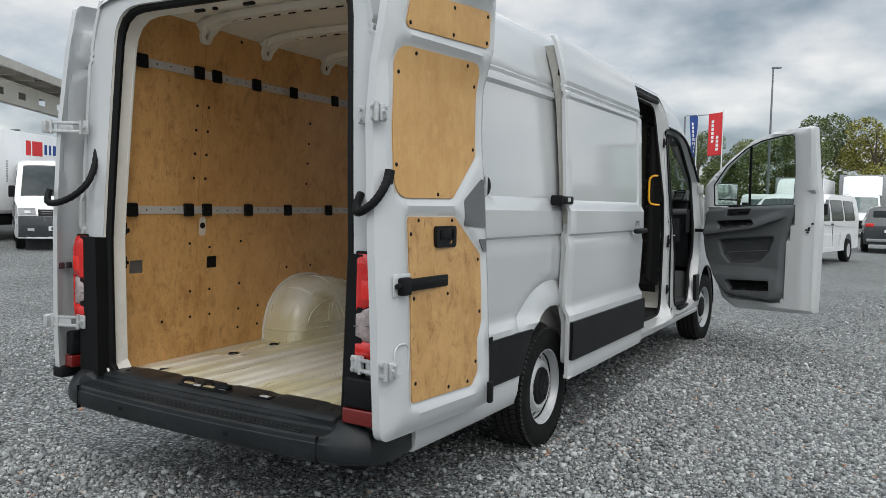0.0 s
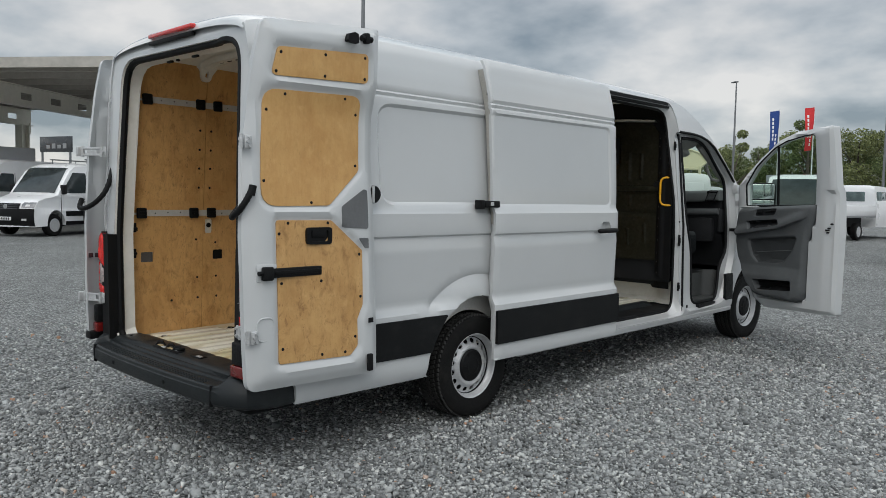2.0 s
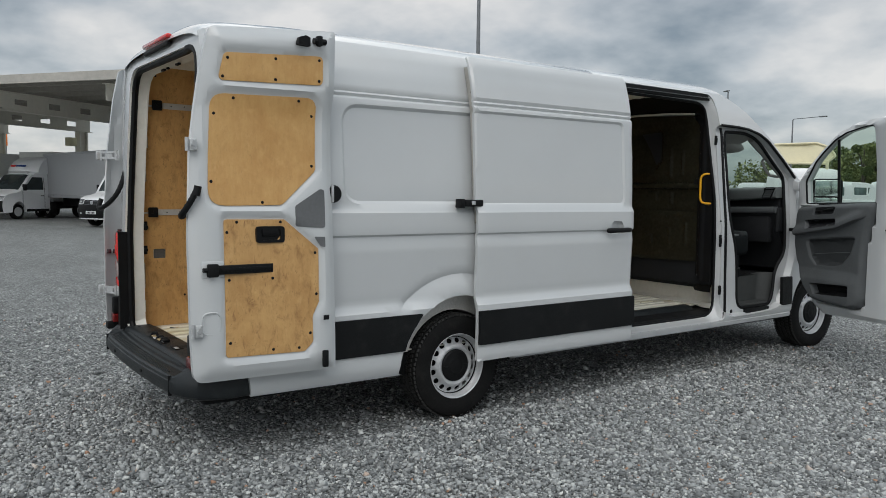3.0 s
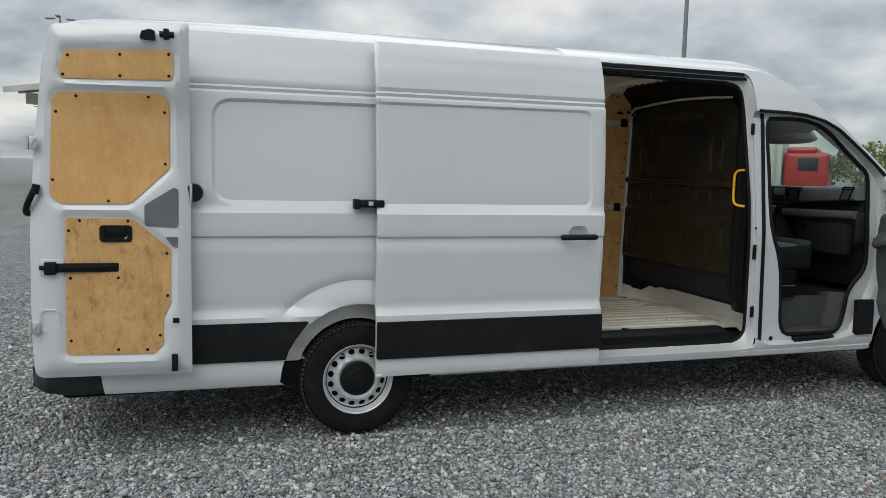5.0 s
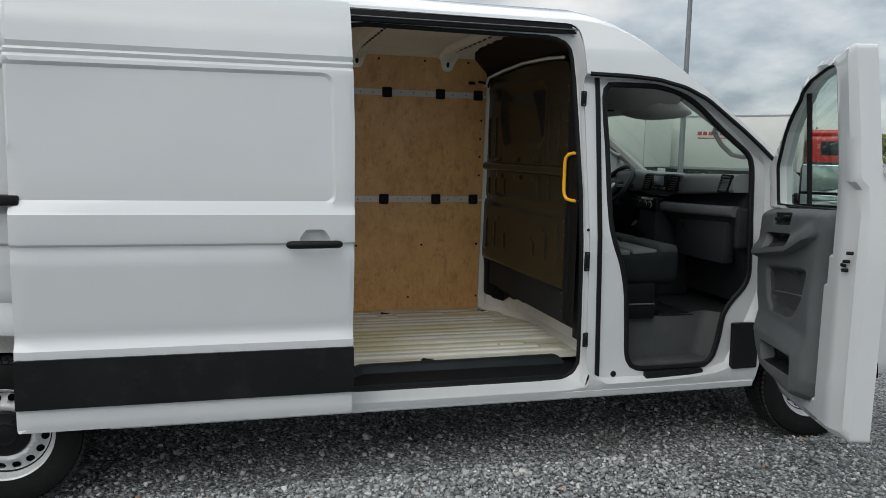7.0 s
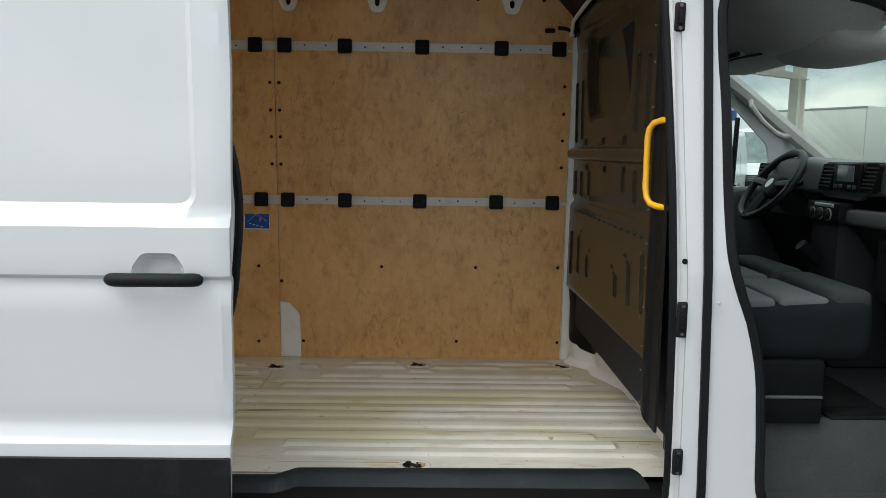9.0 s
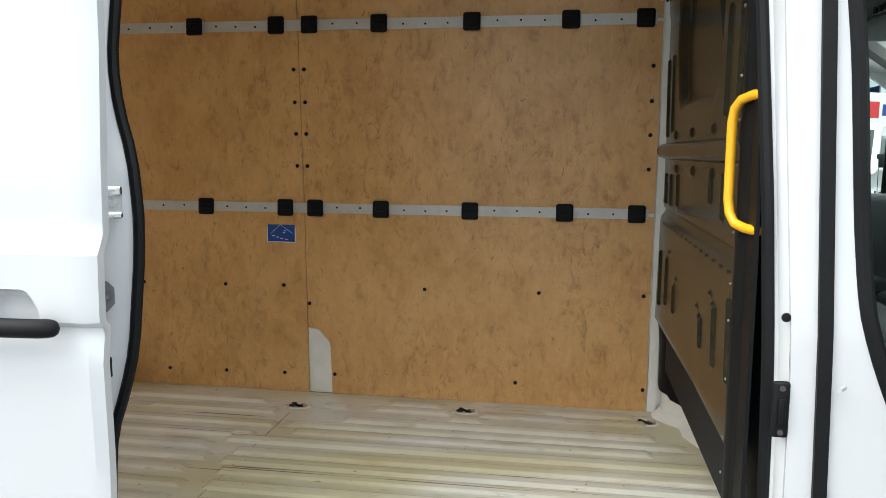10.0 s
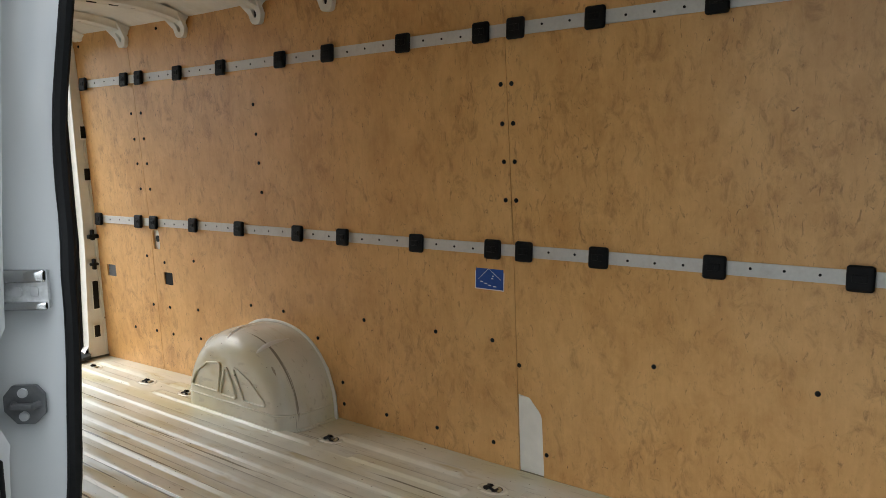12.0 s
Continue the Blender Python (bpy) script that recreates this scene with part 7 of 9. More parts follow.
def pillar_fitting(y, z, h, name, mat=RUBBER):
    x = float(side_skin(np.array([y]), np.array([z]))[0, 0])
    f = new(name)
    f.parent = van
    f.matrix_basis = Matrix.Translation((x, y, z))
    part("fitting_plate", boxed((-0.006, -0.016, -h), (0.008, 0.016, h), 0.007, 3), mat, f)
    part("fitting_core", boxed((0.006, -0.007, -h * 0.5), (0.016, 0.007, h * 0.45), 0.003), BLACK, f)
    for s in (-1, 1):
        part("fitting_screw", tubed([(0.006, 0, s * h * 0.78), (0.011, 0, s * h * 0.78)], 0.006, 8), DARK_CHROME, f)


pillar_fitting(2.940, 1.112, 0.055, "pillar_contact")
pillar_fitting(2.948, 0.668, 0.042, "pillar_buffer")
pillar_fitting(2.908, 2.005, 0.042, "pillar_buffer")
part("pillar_plug", lathe([(0, 0.009), (0.004, 0.008), (0.005, 0)], 12, "x"), RUBBER, van, m=Matrix.Translation((float(side_skin(np.array([2.942]), np.array([1.288]))[0, 0]), 2.942, 1.288)))
part("door_switch", tubed([(0.945, 3.045, 1.165), (0.965, 3.03, 1.165)], 0.005, 6), ZINC, van)
part("frame_plug", lathe([(0, 0.018), (0.004, 0.016), (0.005, 0)], 14, "x"), RUBBER, van, m=Matrix.Translation((float(side_skin(np.array([3.13]), np.array([0.46]))[0, 0]), 3.13, 0.462)))
part("upper_rail", boxed((0.770, 1.47, 2.354), (0.812, 2.875, 2.410), 0.004), RUBBER, van, "black sliding door upper rail")
part("upper_rail_lip", boxed((0.806, 1.47, 2.374), (0.820, 2.875, 2.380), 0.002), DULL_ZINC, van)
# ---- cab ----
cab = van
# floor, step well and rear wall
part("cab_floor", boxed((-0.86, 3.0, 0.66), (0.752, 4.7, 0.745), 0.01), TRIM_DARK, cab, "black rubber cab floor")
well = sheet(round_poly([(3.17, 0.50), (3.84, 0.50), (3.985, 0.70), (3.965, 0.735), (3.90, 0.772), (3.83, 0.772), (3.72, 0.758), (3.50, 0.748), (3.17, 0.748)], [0, 0.02, 0.03, 0.02, 0.03, 0.03, 0.03, 0, 0]), (),
             lambda U, V: np.column_stack([0.79 - 0.03 * np.clip((V - 0.5) / 0.25, 0, 1) + 0.11 * np.clip((U - 3.735 - 0.30 * (V - 0.487)) / 0.10, 0, 1) ** 0.8, U, V]), 0.025, thick=0.02, way=(1, 0, 0))
part("step_riser", well, STEP_GREY, cab, "grey plastic entry step", sharp=60)
part("floor_mat", boxed((0.20, 3.50, 0.744), (0.762, 3.74, 0.757), 0.005), RUBBER, cab, "black ribbed rubber mat")
for k in range(9):
    part("mat_rib", boxed((0.66 + 0.011 * k, 3.52, 0.756), (0.665 + 0.011 * k, 3.72, 0.760)), RUBBER, cab)
part("step_tread", boxed((0.76, 3.18, 0.485), (0.925, 3.86, 0.510), 0.012), STEP_GREY, cab)
part("step_edge_cover", boxed((0.93, 3.322, 0.427), (0.972, 3.692, 0.472), 0.006), BUMPER, cab)
part("cab_back", boxed((-0.86, 2.945, 0.70), (0.84, 2.965, 2.24), 0.005), TRIM_DARK, cab)
part("cab_headliner", sheet([(-0.80, 2.95), (0.80, 2.95), (0.78, 3.66), (-0.78, 3.66)], (), lambda U, V: np.column_stack([U, V, 2.20 - 0.10 * np.clip((V - 3.2) / 0.5, 0, 1) ** 2 - 0.06 * np.abs(U / 0.8) ** 4]), 0.1, thick=0.02, way=(0, 0, 1)), HEADLINER, cab, "grey headliner")
part("cab_side_trim", boxed((-0.90, 2.97, 0.7), (-0.86, 4.3, 1.43), 0.02), TRIM, cab)


SEAT_EDGE = material("mid_grey_seat_fabric", (0.032, 0.036, 0.037), 0.95, spec=0.1, vary=0.2, scale=10, grain=400, bump=0.5, bump_scale=700)
BENCH = material("black_bench_plastic", (0.006, 0.007, 0.0075), 0.6, spec=0.08, vary=0.2, scale=8, grain=250, bump=0.2, bump_scale=600)


# seats: a driver's seat and a double passenger bench
def seat(x0, x1, name):
    s = new(name)
    s.parent = cab
    c = bmesh.new()
    box(c, (x0, 3.13, 0.94), (x1, 3.62, 1.135), 0.055, 4)
    for v in c.verts:
        if v.co.z > 1.05:
            v.co.z += 0.028 * np.clip((v.co.y - 3.2) / 0.4, 0, 1) - 0.012 * math.sin((v.co.x - x0) / (x1 - x0) * math.pi)
    part("cushion", c, FABRIC, s, "grey woven seat cushion")
    # pale centre panels parted by a seam, and a rolled front edge
    for y0, y1 in ((3.15, 3.295), (3.305, 3.47)):
        part("cushion_panel", boxed((x0 + 0.035, y0, 1.10), (x1 - 0.018, y1, 1.150 + 0.02 * (y0 - 3.15)), 0.016, 3), FABRIC_LIGHT, s, "pale grey woven seat panel")
    bolster = boxed((x0 + 0.015, 3.475, 1.08), (x1 - 0.015, 3.612, 1.178), 0.030, 4)
    part("front_bolster", bolster, SEAT_EDGE, s, "mid grey seat bolster")
    b = boxed((x0 + 0.01, 2.985, 1.10), (x1 - 0.01, 3.13, 1.76), 0.05, 4)
    bmesh.ops.transform(b, matrix=Matrix.Translation((0, 3.05, 1.1)) @ Matrix.Rotation(radians(6), 4, "X") @ Matrix.Translation((0, -3.05, -1.1)), verts=b.verts[:])
    part("backrest", b, FABRIC, s, "grey woven backrest")
    part("seat_base", boxed((x0 + 0.03, 3.15, 0.74), (x1 - 0.03, 3.47, 0.95), 0.03), BENCH, s)
    return s


seat(0.33, 0.79, "passenger_seat")
seat(-0.14, 0.325, "passenger_seat")
seat(-0.78, -0.30, "driver_seat")
part("bench_storage", boxed((-0.12, 3.06, 0.74), (0.79, 3.465, 0.955), 0.02), BENCH, cab, "black storage box under the bench")
part("bench_plinth", boxed((-0.12, 3.06, 0.744), (0.800, 3.452, 0.828), 0.006), BENCH, cab)
part("bench_ledge", boxed((-0.12, 3.06, 0.8285), (0.803, 3.452, 0.836), 0.003), TRIM, cab)

# dashboard
dash = new("dashboard")
dash.parent = cab
DASH_SKIN = material("soft_dash_skin", (0.125, 0.137, 0.135), 0.5, spec=0.3, vary=0.12, scale=8, grain=250, bump=0.3, bump_scale=700)


def dash_line(x):
    """Heights of the top, the upper panel's lip and the shelf, and how far back the shelf stands."""
    hood = math.exp(-((x + 0.40) / 0.24) ** 4)
    top = float(np.interp(x, [-0.84, 0.0, 0.86], [1.552, 1.583, 1.606])) + 0.030 * hood
    lip = float(np.interp(x, [-0.84, 0.15, 0.86], [1.45, 1.452, 1.503]))
    shelf = float(np.interp(x, [-0.84, 0.30, 0.86], [1.385, 1.398, 1.412]))
    back = float(np.interp(x, [-0.84, 0.25, 0.55, 0.86], [3.83, 3.82, 3.835, 3.885]))
    return top, lip, shelf, back, 3.88 - 0.045 * hood


def swept(section, x0, x1, n):
    bm = bmesh.new()
    rows = [[bm.verts.new((x, y, z)) for y, z in section(*dash_line(x))] for x in np.linspace(x0, x1, n)]
    for a, b in zip(rows, rows[1:]):
        for i in range(len(a) - 1):
            bm.faces.new((a[i], b[i], b[i + 1], a[i + 1]))
    bm.faces.new(rows[0])
    bm.faces.new(rows[-1])
    bmesh.ops.recalc_face_normals(bm, faces=bm.faces[:])
    return bm


part("dash_top", swept(lambda t, l, s, b, f: [(4.0, l - 0.004), (f + 0.02, l - 0.006), (f + 0.004, l), (f, l + 0.012), (f + 0.004, t - 0.035), (f + 0.015, t - 0.014), (f + 0.04, t - 0.003), (f + 0.09, t), (4.25, t - 0.02), (4.62, 1.40)], -0.84, 0.87, 44), DASH_SKIN, dash, "dark grey dashboard top", sharp=60)
part("dash_body", swept(lambda t, l, s, b, f: [(4.42, 0.74), (4.10, 0.80), (4.04, 1.05), (3.97, 1.18), (b + 0.06, 1.30), (b + 0.02, s - 0.055), (b + 0.02, s - 0.006), (3.97, s), (3.99, l - 0.002), (4.40, l)], -0.84, 0.86, 30), TRIM_DARK, dash, sharp=40)
part("dash_shelf", swept(lambda t, l, s, b, f: [(b + 0.03, s - 0.062), (b + 0.008, s - 0.058), (b, s - 0.045), (b, s - 0.008), (b + 0.008, s), (b + 0.05, s + 0.002)], 0.16, 0.865, 16), TRIM, dash, "charcoal dash shelf", sharp=60)
part("glove_box", boxed((0.28, 3.885, 1.06), (0.80, 3.975, 1.315), 0.02), TRIM_DARK, dash)
part("glove_latch", boxed((0.33, 3.876, 1.24), (0.40, 3.892, 1.285), 0.006), RUBBER, dash)
part("centre_surround", sheet(round_poly([(-0.155, 1.475), (-0.10, 1.435), (0.17, 1.432), (0.245, 1.47), (0.345, 1.585), (-0.10, 1.580)], 0.018), (), lambda U, V: np.column_stack([U, 3.868 + 0 * U, V]), 0.2, thick=0.02, way=(0, -1, 0)), TRIM, dash)
part("radio", boxed((0.012, 3.840, 1.468), (0.205, 3.86, 1.578), 0.005), BLACK, dash)
part("radio_screen", boxed((0.045, 3.837, 1.505), (0.170, 3.842, 1.570), 0.003), material("dim_screen", (0.22, 0.25, 0.28), 0.08), dash, "grey radio screen")
for x in (0.035, 0.075, 0.14, 0.18):
    part("radio_key", boxed((x - 0.012, 3.836, 1.478), (x + 0.012, 3.842, 1.493), 0.002), TRIM, dash)
for x, yy, z in ((-0.062, 3.862, 1.518), (0.262, 3.862, 1.522), (0.795, 3.884, 1.546), (-0.75, 3.88, 1.51)):
    v = new("air_vent")
    v.parent = van
    v.matrix_basis = Matrix.Translation((x, yy, z)) @ Matrix.Diagonal((0.98, 0.9, 0.86, 1))
    lean = 0.022
    part("vent_frame", sheet(round_poly([(-0.05 - lean, -0.065), (0.05 - lean, -0.065), (0.05 + lean, 0.065), (-0.05 + lean, 0.065)], 0.012), [round_poly([(-0.042 - lean, -0.055), (0.042 - lean, -0.055), (0.042 + lean, 0.055), (-0.042 + lean, 0.055)], 0.008)], lambda U, V: np.column_stack([U, np.full(len(U), -0.014), V]), 0.1, thick=0.02, way=(0, -1, 0)), RUBBER, v)
    for k in range(6):
        zk = -0.046 + k * 0.018
        part("vent_slat", boxed((-0.044 + zk * 0.4, -0.014, zk), (0.044 + zk * 0.4, 0.004, zk + 0.007), 0.002), TRIM, v, sharp=0)
    part("vent_back", boxed((-0.055, 0.000, -0.055), (0.055, 0.004, 0.055)), RUBBER, v)
for x in (-0.035, 0.03, 0.095):
    part("heater_knob", lathe([(0, 0.022), (-0.010, 0.021), (-0.018, 0.016), (-0.018, 0)], 20, "y"), RUBBER, dash, m=Matrix.Translation((x, 3.790, 1.372)))
    part("knob_ring", lathe([(0, 0.025), (-0.004, 0.025), (-0.004, 0.021)], 20, "y"), ZINC, dash, m=Matrix.Translation((x, 3.789, 1.372)))
part("switch_row", boxed((-0.02, 3.785, 1.402), (0.13, 3.80, 1.416), 0.003), ZINC, dash)
part("heater_panel", boxed((-0.09, 3.790, 1.338), (0.17, 3.85, 1.420), 0.008), BLACK, dash)
part("centre_console", boxed((-0.09, 3.80, 0.74), (0.15, 4.1, 1.35), 0.04), TRIM_DARK, dash)
part("gear_lever", tubed([(0.02, 3.82, 1.15), (0.02, 3.72, 1.24)], [0.02, 0.026], 10), RUBBER, dash)
part("instrument_panel", boxed((-0.60, 3.90, 1.45), (-0.20, 3.96, 1.565), 0.02), RUBBER, dash)
# grab bar moulded at the passenger's end
end = boxed((0.845, 3.92, 1.16), (0.885, 4.10, 1.405), 0.018, 3)
part("dash_end", end, TRIM_DARK, dash)

# steering wheel
LEATHER = material("black_wheel_leather", (0.012, 0.013, 0.014), 0.42, spec=0.25, vary=0.15, scale=10, grain=300)
sw = new("steering_wheel")
sw.parent = cab
sw.matrix_basis = Matrix.Translation((-0.40, 3.768, 1.470)) @ Matrix.Rotation(radians(53), 4, "X")
part("wheel_rim", tubed([(0.186 * math.cos(a), 0.186 * math.sin(a), 0) for a in np.linspace(0, 2 * math.pi, 40, endpoint=False)], 0.018, 10, True), LEATHER, sw)
part("wheel_hub", boxed((-0.075, -0.065, -0.03), (0.075, 0.055, 0.015), 0.025, 3), TRIM_DARK, sw)
part("hub_emblem", lathe([(0.012, 0.027), (0.017, 0.025), (0.018, 0)], 20, "z"), ZINC, sw, "round silver emblem")
for a, w in ((0.08, 0.02), (math.pi - 0.08, 0.02), (-math.pi / 2, 0.025)):
    part("spoke", tubed([(0.05 * math.cos(a), 0.05 * math.sin(a), -0.005), (0.185 * math.cos(a), 0.185 * math.sin(a), 0)], w, 8), LEATHER, sw)
part("steering_column", tubed([(0, 0, -0.02), (0, 0, -0.30)], [0.05, 0.06], 12), TRIM_DARK, sw)
for s in (-1, 1):
    part("column_stalk", tubed([(s * 0.03, 0.02, -0.06), (s * 0.15, 0.06, -0.05)], 0.010, 8), RUBBER, sw)

LIGHT_TRIM = material("pale_grey_switch_panel", (0.42, 0.42, 0.41), 0.6, vary=0.06)
# pillars and the console over the windscreen
for s in (-1, 1):
    ap = [(s * 0.79, 3.58, 2.055), (s * 0.81, 3.77, 1.925), (s * 0.83, 3.95, 1.79), (s * 0.85, 4.18, 1.62), (s * 0.87, 4.45, 1.41)]
    part("pillar_trim", tubed(ap, [0.045, 0.042, 0.042, 0.042, 0.05], 8), HEADLINER, cab, "pale grey pillar trim")
    part("pillar_grip", tubed([(s * 0.79, 3.80, 1.885), (s * 0.765, 3.80, 1.85), (s * 0.762, 3.86, 1.775), (s * 0.765, 3.93, 1.72), (s * 0.80, 3.985, 1.705), (s * 0.82, 4.03, 1.71)], 0.014, 8), HEADLINER, cab)
def loft(section, xs):
    """A closed section swept across the cab."""
    bm = bmesh.new()
    rows = [[bm.verts.new((x, y, z)) for y, z in section(float(x))] for x in xs]
    n = len(rows[0])
    for a, b in zip(rows, rows[1:]):
        for i in range(n):
            bm.faces.new((a[i], b[i], b[(i + 1) % n], a[(i + 1) % n]))
    bm.faces.new(rows[0])
    bm.faces.new(rows[-1])
    bmesh.ops.recalc_face_normals(bm, faces=bm.faces[:])
    return bm


def shelf_section(x):
    up = 0.09 * max(0.0, (abs(x) - 0.45) / 0.3) ** 1.5
    return [(3.16, 2.13), (3.26, 2.085), (3.36, 2.035 + up * 0.6), (3.405, 2.000 + up), (3.45, 1.985 + up), (3.56, 1.972 + up), (3.63, 1.972 + up), (3.655, 1.990 + up), (3.66, 2.05 + up * 0.5), (3.60, 2.10), (3.40, 2.14)]


part("roof_console", loft(shelf_section, np.linspace(-0.76, 0.76, 25)), HEADLINER, cab, "grey overhead storage console", sharp=45)


def lobe_section(x):
    """The rounded tray that hangs down before the passenger."""
    k = max(0.0, 1 - ((x - 0.36) / 0.27) ** 4) ** 0.5
    c = (3.60, 2.00)
    pts = [(3.44, 2.035), (3.475, 1.985), (3.53, 1.950), (3.60, 1.936), (3.68, 1.931), (3.755, 1.940), (3.800, 1.958), (3.795, 1.978), (3.745, 2.030), (3.66, 2.055), (3.52, 2.06)]
    return [(c[0] + (y - c[0]) * (0.25 + 0.75 * k), c[1] + (z - c[1]) * (0.2 + 0.8 * k)) for y, z in pts]


part("console_tray", loft(lobe_section, 0.36 + 0.268 * np.sin(np.linspace(-1, 1, 21) * math.pi / 2)), HEADLINER, cab, "rounded grey console tray", sharp=60)
part("tray_gap", tubed([(0.30, 3.462, 2.036), (0.40, 3.452, 2.028), (0.48, 3.475, 2.035), (0.545, 3.515, 2.052), (0.585, 3.56, 2.066)], 0.008, 6), RUBBER, cab)
part("console_switches", boxed((-0.06, 3.395, 1.992), (0.10, 3.455, 2.012), 0.010, 3), LIGHT_TRIM, cab, "pale switch panel in the console")
for k in range(4):
    part("console_slot", boxed((-0.045 + k * 0.034, 3.388, 1.996), (-0.022 + k * 0.034, 3.420, 2.016), 0.002), RUBBER, cab, sharp=0)
part("console_seam", tubed([(0.20, 3.43, 1.988), (0.06, 3.405, 1.990), (-0.10, 3.402, 1.992), (-0.40, 3.410, 1.994)], 0.005, 6), RUBBER, cab)
# driver's window, door card and pillar
dw = part("driver_window", mirror_x(sheet(LEFT_WINDOW, (), lambda U, V: np.column_stack([half_width(U, V) - 0.065, U, V]), 0.1)), GLASS, cab, "clear side window glass")
dw.visible_shadow = False
part("driver_window_divider", tubed([(-0.915, 3.78, 1.44), (-0.890, 3.78, 1.80)], 0.014, 6), RUBBER, cab)
part("driver_door_card", boxed((-0.90, 3.05, 0.55), (-0.85, 4.0, 1.43), 0.025, 3), TRIM, cab)
part("pedal_wall", boxed((-0.84, 4.40, 0.70), (0.84, 4.44, 1.40), 0.01), TRIM_DARK, cab)
# ---- the yard: parked vehicles, canopy, masts, flags, trees ----
PALE = material("white_vehicle_paint", (0.80, 0.81, 0.82), 0.30, vary=0.03, scale=1.5, grain=6, coat=0.5, dirt=(0.45, 0.44, 0.42), dirt_amount=0.2)
SILVER = material("silver_grey_paint", (0.34, 0.35, 0.36), 0.30, 0.3, vary=0.04)
DARK_PAINT = material("dark_grey_paint", (0.06, 0.065, 0.07), 0.25, 0.3, vary=0.04, coat=0.6)
RED_PAINT = material("red_cab_paint", (0.45, 0.02, 0.015), 0.3, vary=0.05, coat=0.5)
TARP = material("off_white_tarpaulin", (0.62, 0.63, 0.60), 0.55, vary=0.05, scale=0.8, grain=12, bump=0.1, bump_scale=20)
BEIGE = material("beige_fibreglass", (0.74, 0.68, 0.46), 0.6, vary=0.06)
WINDOW = material("dark_vehicle_window", (0.030, 0.038, 0.040), 0.06, vary=0.3, scale=1.5, grain=5, spec=0.35)
WINDOW_PALE = material("pale_vehicle_window", (0.10, 0.14, 0.14), 0.06, vary=0.4, scale=1.2, grain=4, coat=0.6)
LAMP_GLASS = material("headlamp_glass", (0.16, 0.17, 0.18), 0.06, vary=0.4, grain=8, coat=0.6)
PLATE = material("number_plate", (0.72, 0.73, 0.74), 0.4, vary=0.03)
MAST = material("galvanised_mast", (0.20, 0.21, 0.22), 0.5, 0.4, vary=0.1)
CANOPY_STEEL = material("cream_canopy_steel", (0.74, 0.71, 0.63), 0.5, vary=0.05, scale=1, grain=8)
CANOPY_ROOF = material("grey_canopy_sheeting", (0.45, 0.43, 0.39), 0.6, vary=0.12, scale=1, grain=6)
PURLIN = material("brown_grey_purlin", (0.38, 0.355, 0.31), 0.6, vary=0.12)
RED_CLOTH = material("red_flag_cloth", (0.62, 0.035, 0.04), 0.8, vary=0.06)
BLUE_CLOTH = material("blue_flag_cloth", (0.02, 0.06, 0.24), 0.8, vary=0.06)
BARK = material("bark", (0.09, 0.075, 0.06), 0.9, vary=0.3, scale=5, grain=40, bump=0.4, bump_scale=30)


def leaf_material(name, a, b):
    m = bpy.data.materials.new(name)
    m.use_nodes = True
    n, l = m.node_tree.nodes, m.node_tree.links
    bs = n["Principled BSDF"]
    g, rp = n.new("ShaderNodeNewGeometry"), n.new("ShaderNodeValToRGB")
    rp.color_ramp.elements[0].color, rp.color_ramp.elements[1].color = (*a, 1), (*b, 1)
    l.new(g.outputs["Random Per Island"], rp.inputs[0])
    l.new(rp.outputs[0], bs.inputs["Base Color"])
    bs.inputs["Roughness"].default_value = 0.7
    bs.inputs["Transmission Weight"].default_value = 0.0
    return m


LEAF_DARK = leaf_material("dark_green_leaves", (0.06, 0.085, 0.032), (0.19, 0.24, 0.085))
LEAF_MID = leaf_material("mid_green_leaves", (0.085, 0.11, 0.042), (0.26, 0.29, 0.11))
LEAF_YELLOW = leaf_material("yellow_green_leaves", (0.12, 0.13, 0.03), (0.40, 0.37, 0.08))


def spin(outline, widths, nose=0.0, seg=8):
    """A vehicle shell: the side outline (y, z) carried across the width; widths(y, z) is the half width there,
    nose rounds the front in plan."""
    P = []
    for i in range(len(outline)):
        a, b = np.array(outline[i - 1]), np.array(outline[i])
        k = max(1, int(np.hypot(*(b - a)) / 0.25))
        P += [tuple(a + (b - a) * t) for t in np.linspace(0, 1, k + 1)[1:]]
    y_max = max(p[0] for p in P)
    bm = bmesh.new()

    def at(y, z, s):
        w = widths(y, z)
        f = max(0.0, (y - (y_max - 1.2)) / 1.2)
        edge = 0.06 * abs(s) ** 6
        return Vector((s * w, y - nose * f * s * s, z - (edge if z > 1.2 else 0)))
    rows = [[bm.verts.new(at(y, z, s)) for y, z in P] for s in np.linspace(-1, 1, seg + 1)]
    n = len(P)
    for a, b in zip(rows, rows[1:]):
        for i in range(n):
            bm.faces.new((a[i], b[i], b[(i + 1) % n], a[(i + 1) % n]))
    for row, flip in ((rows[0], False), (rows[-1], True)):
        co = [v.co.copy() for v in row]
        tris = geometry.tessellate_polygon([[Vector((c.y, c.z, 0)) for c in co]])
        for t in tris:
            try:
                bm.faces.new([row[i] for i in (t if not flip else reversed(t))])
            except ValueError:
                pass
    bmesh.ops.recalc_face_normals(bm, faces=bm.faces[:])
    return bm, at


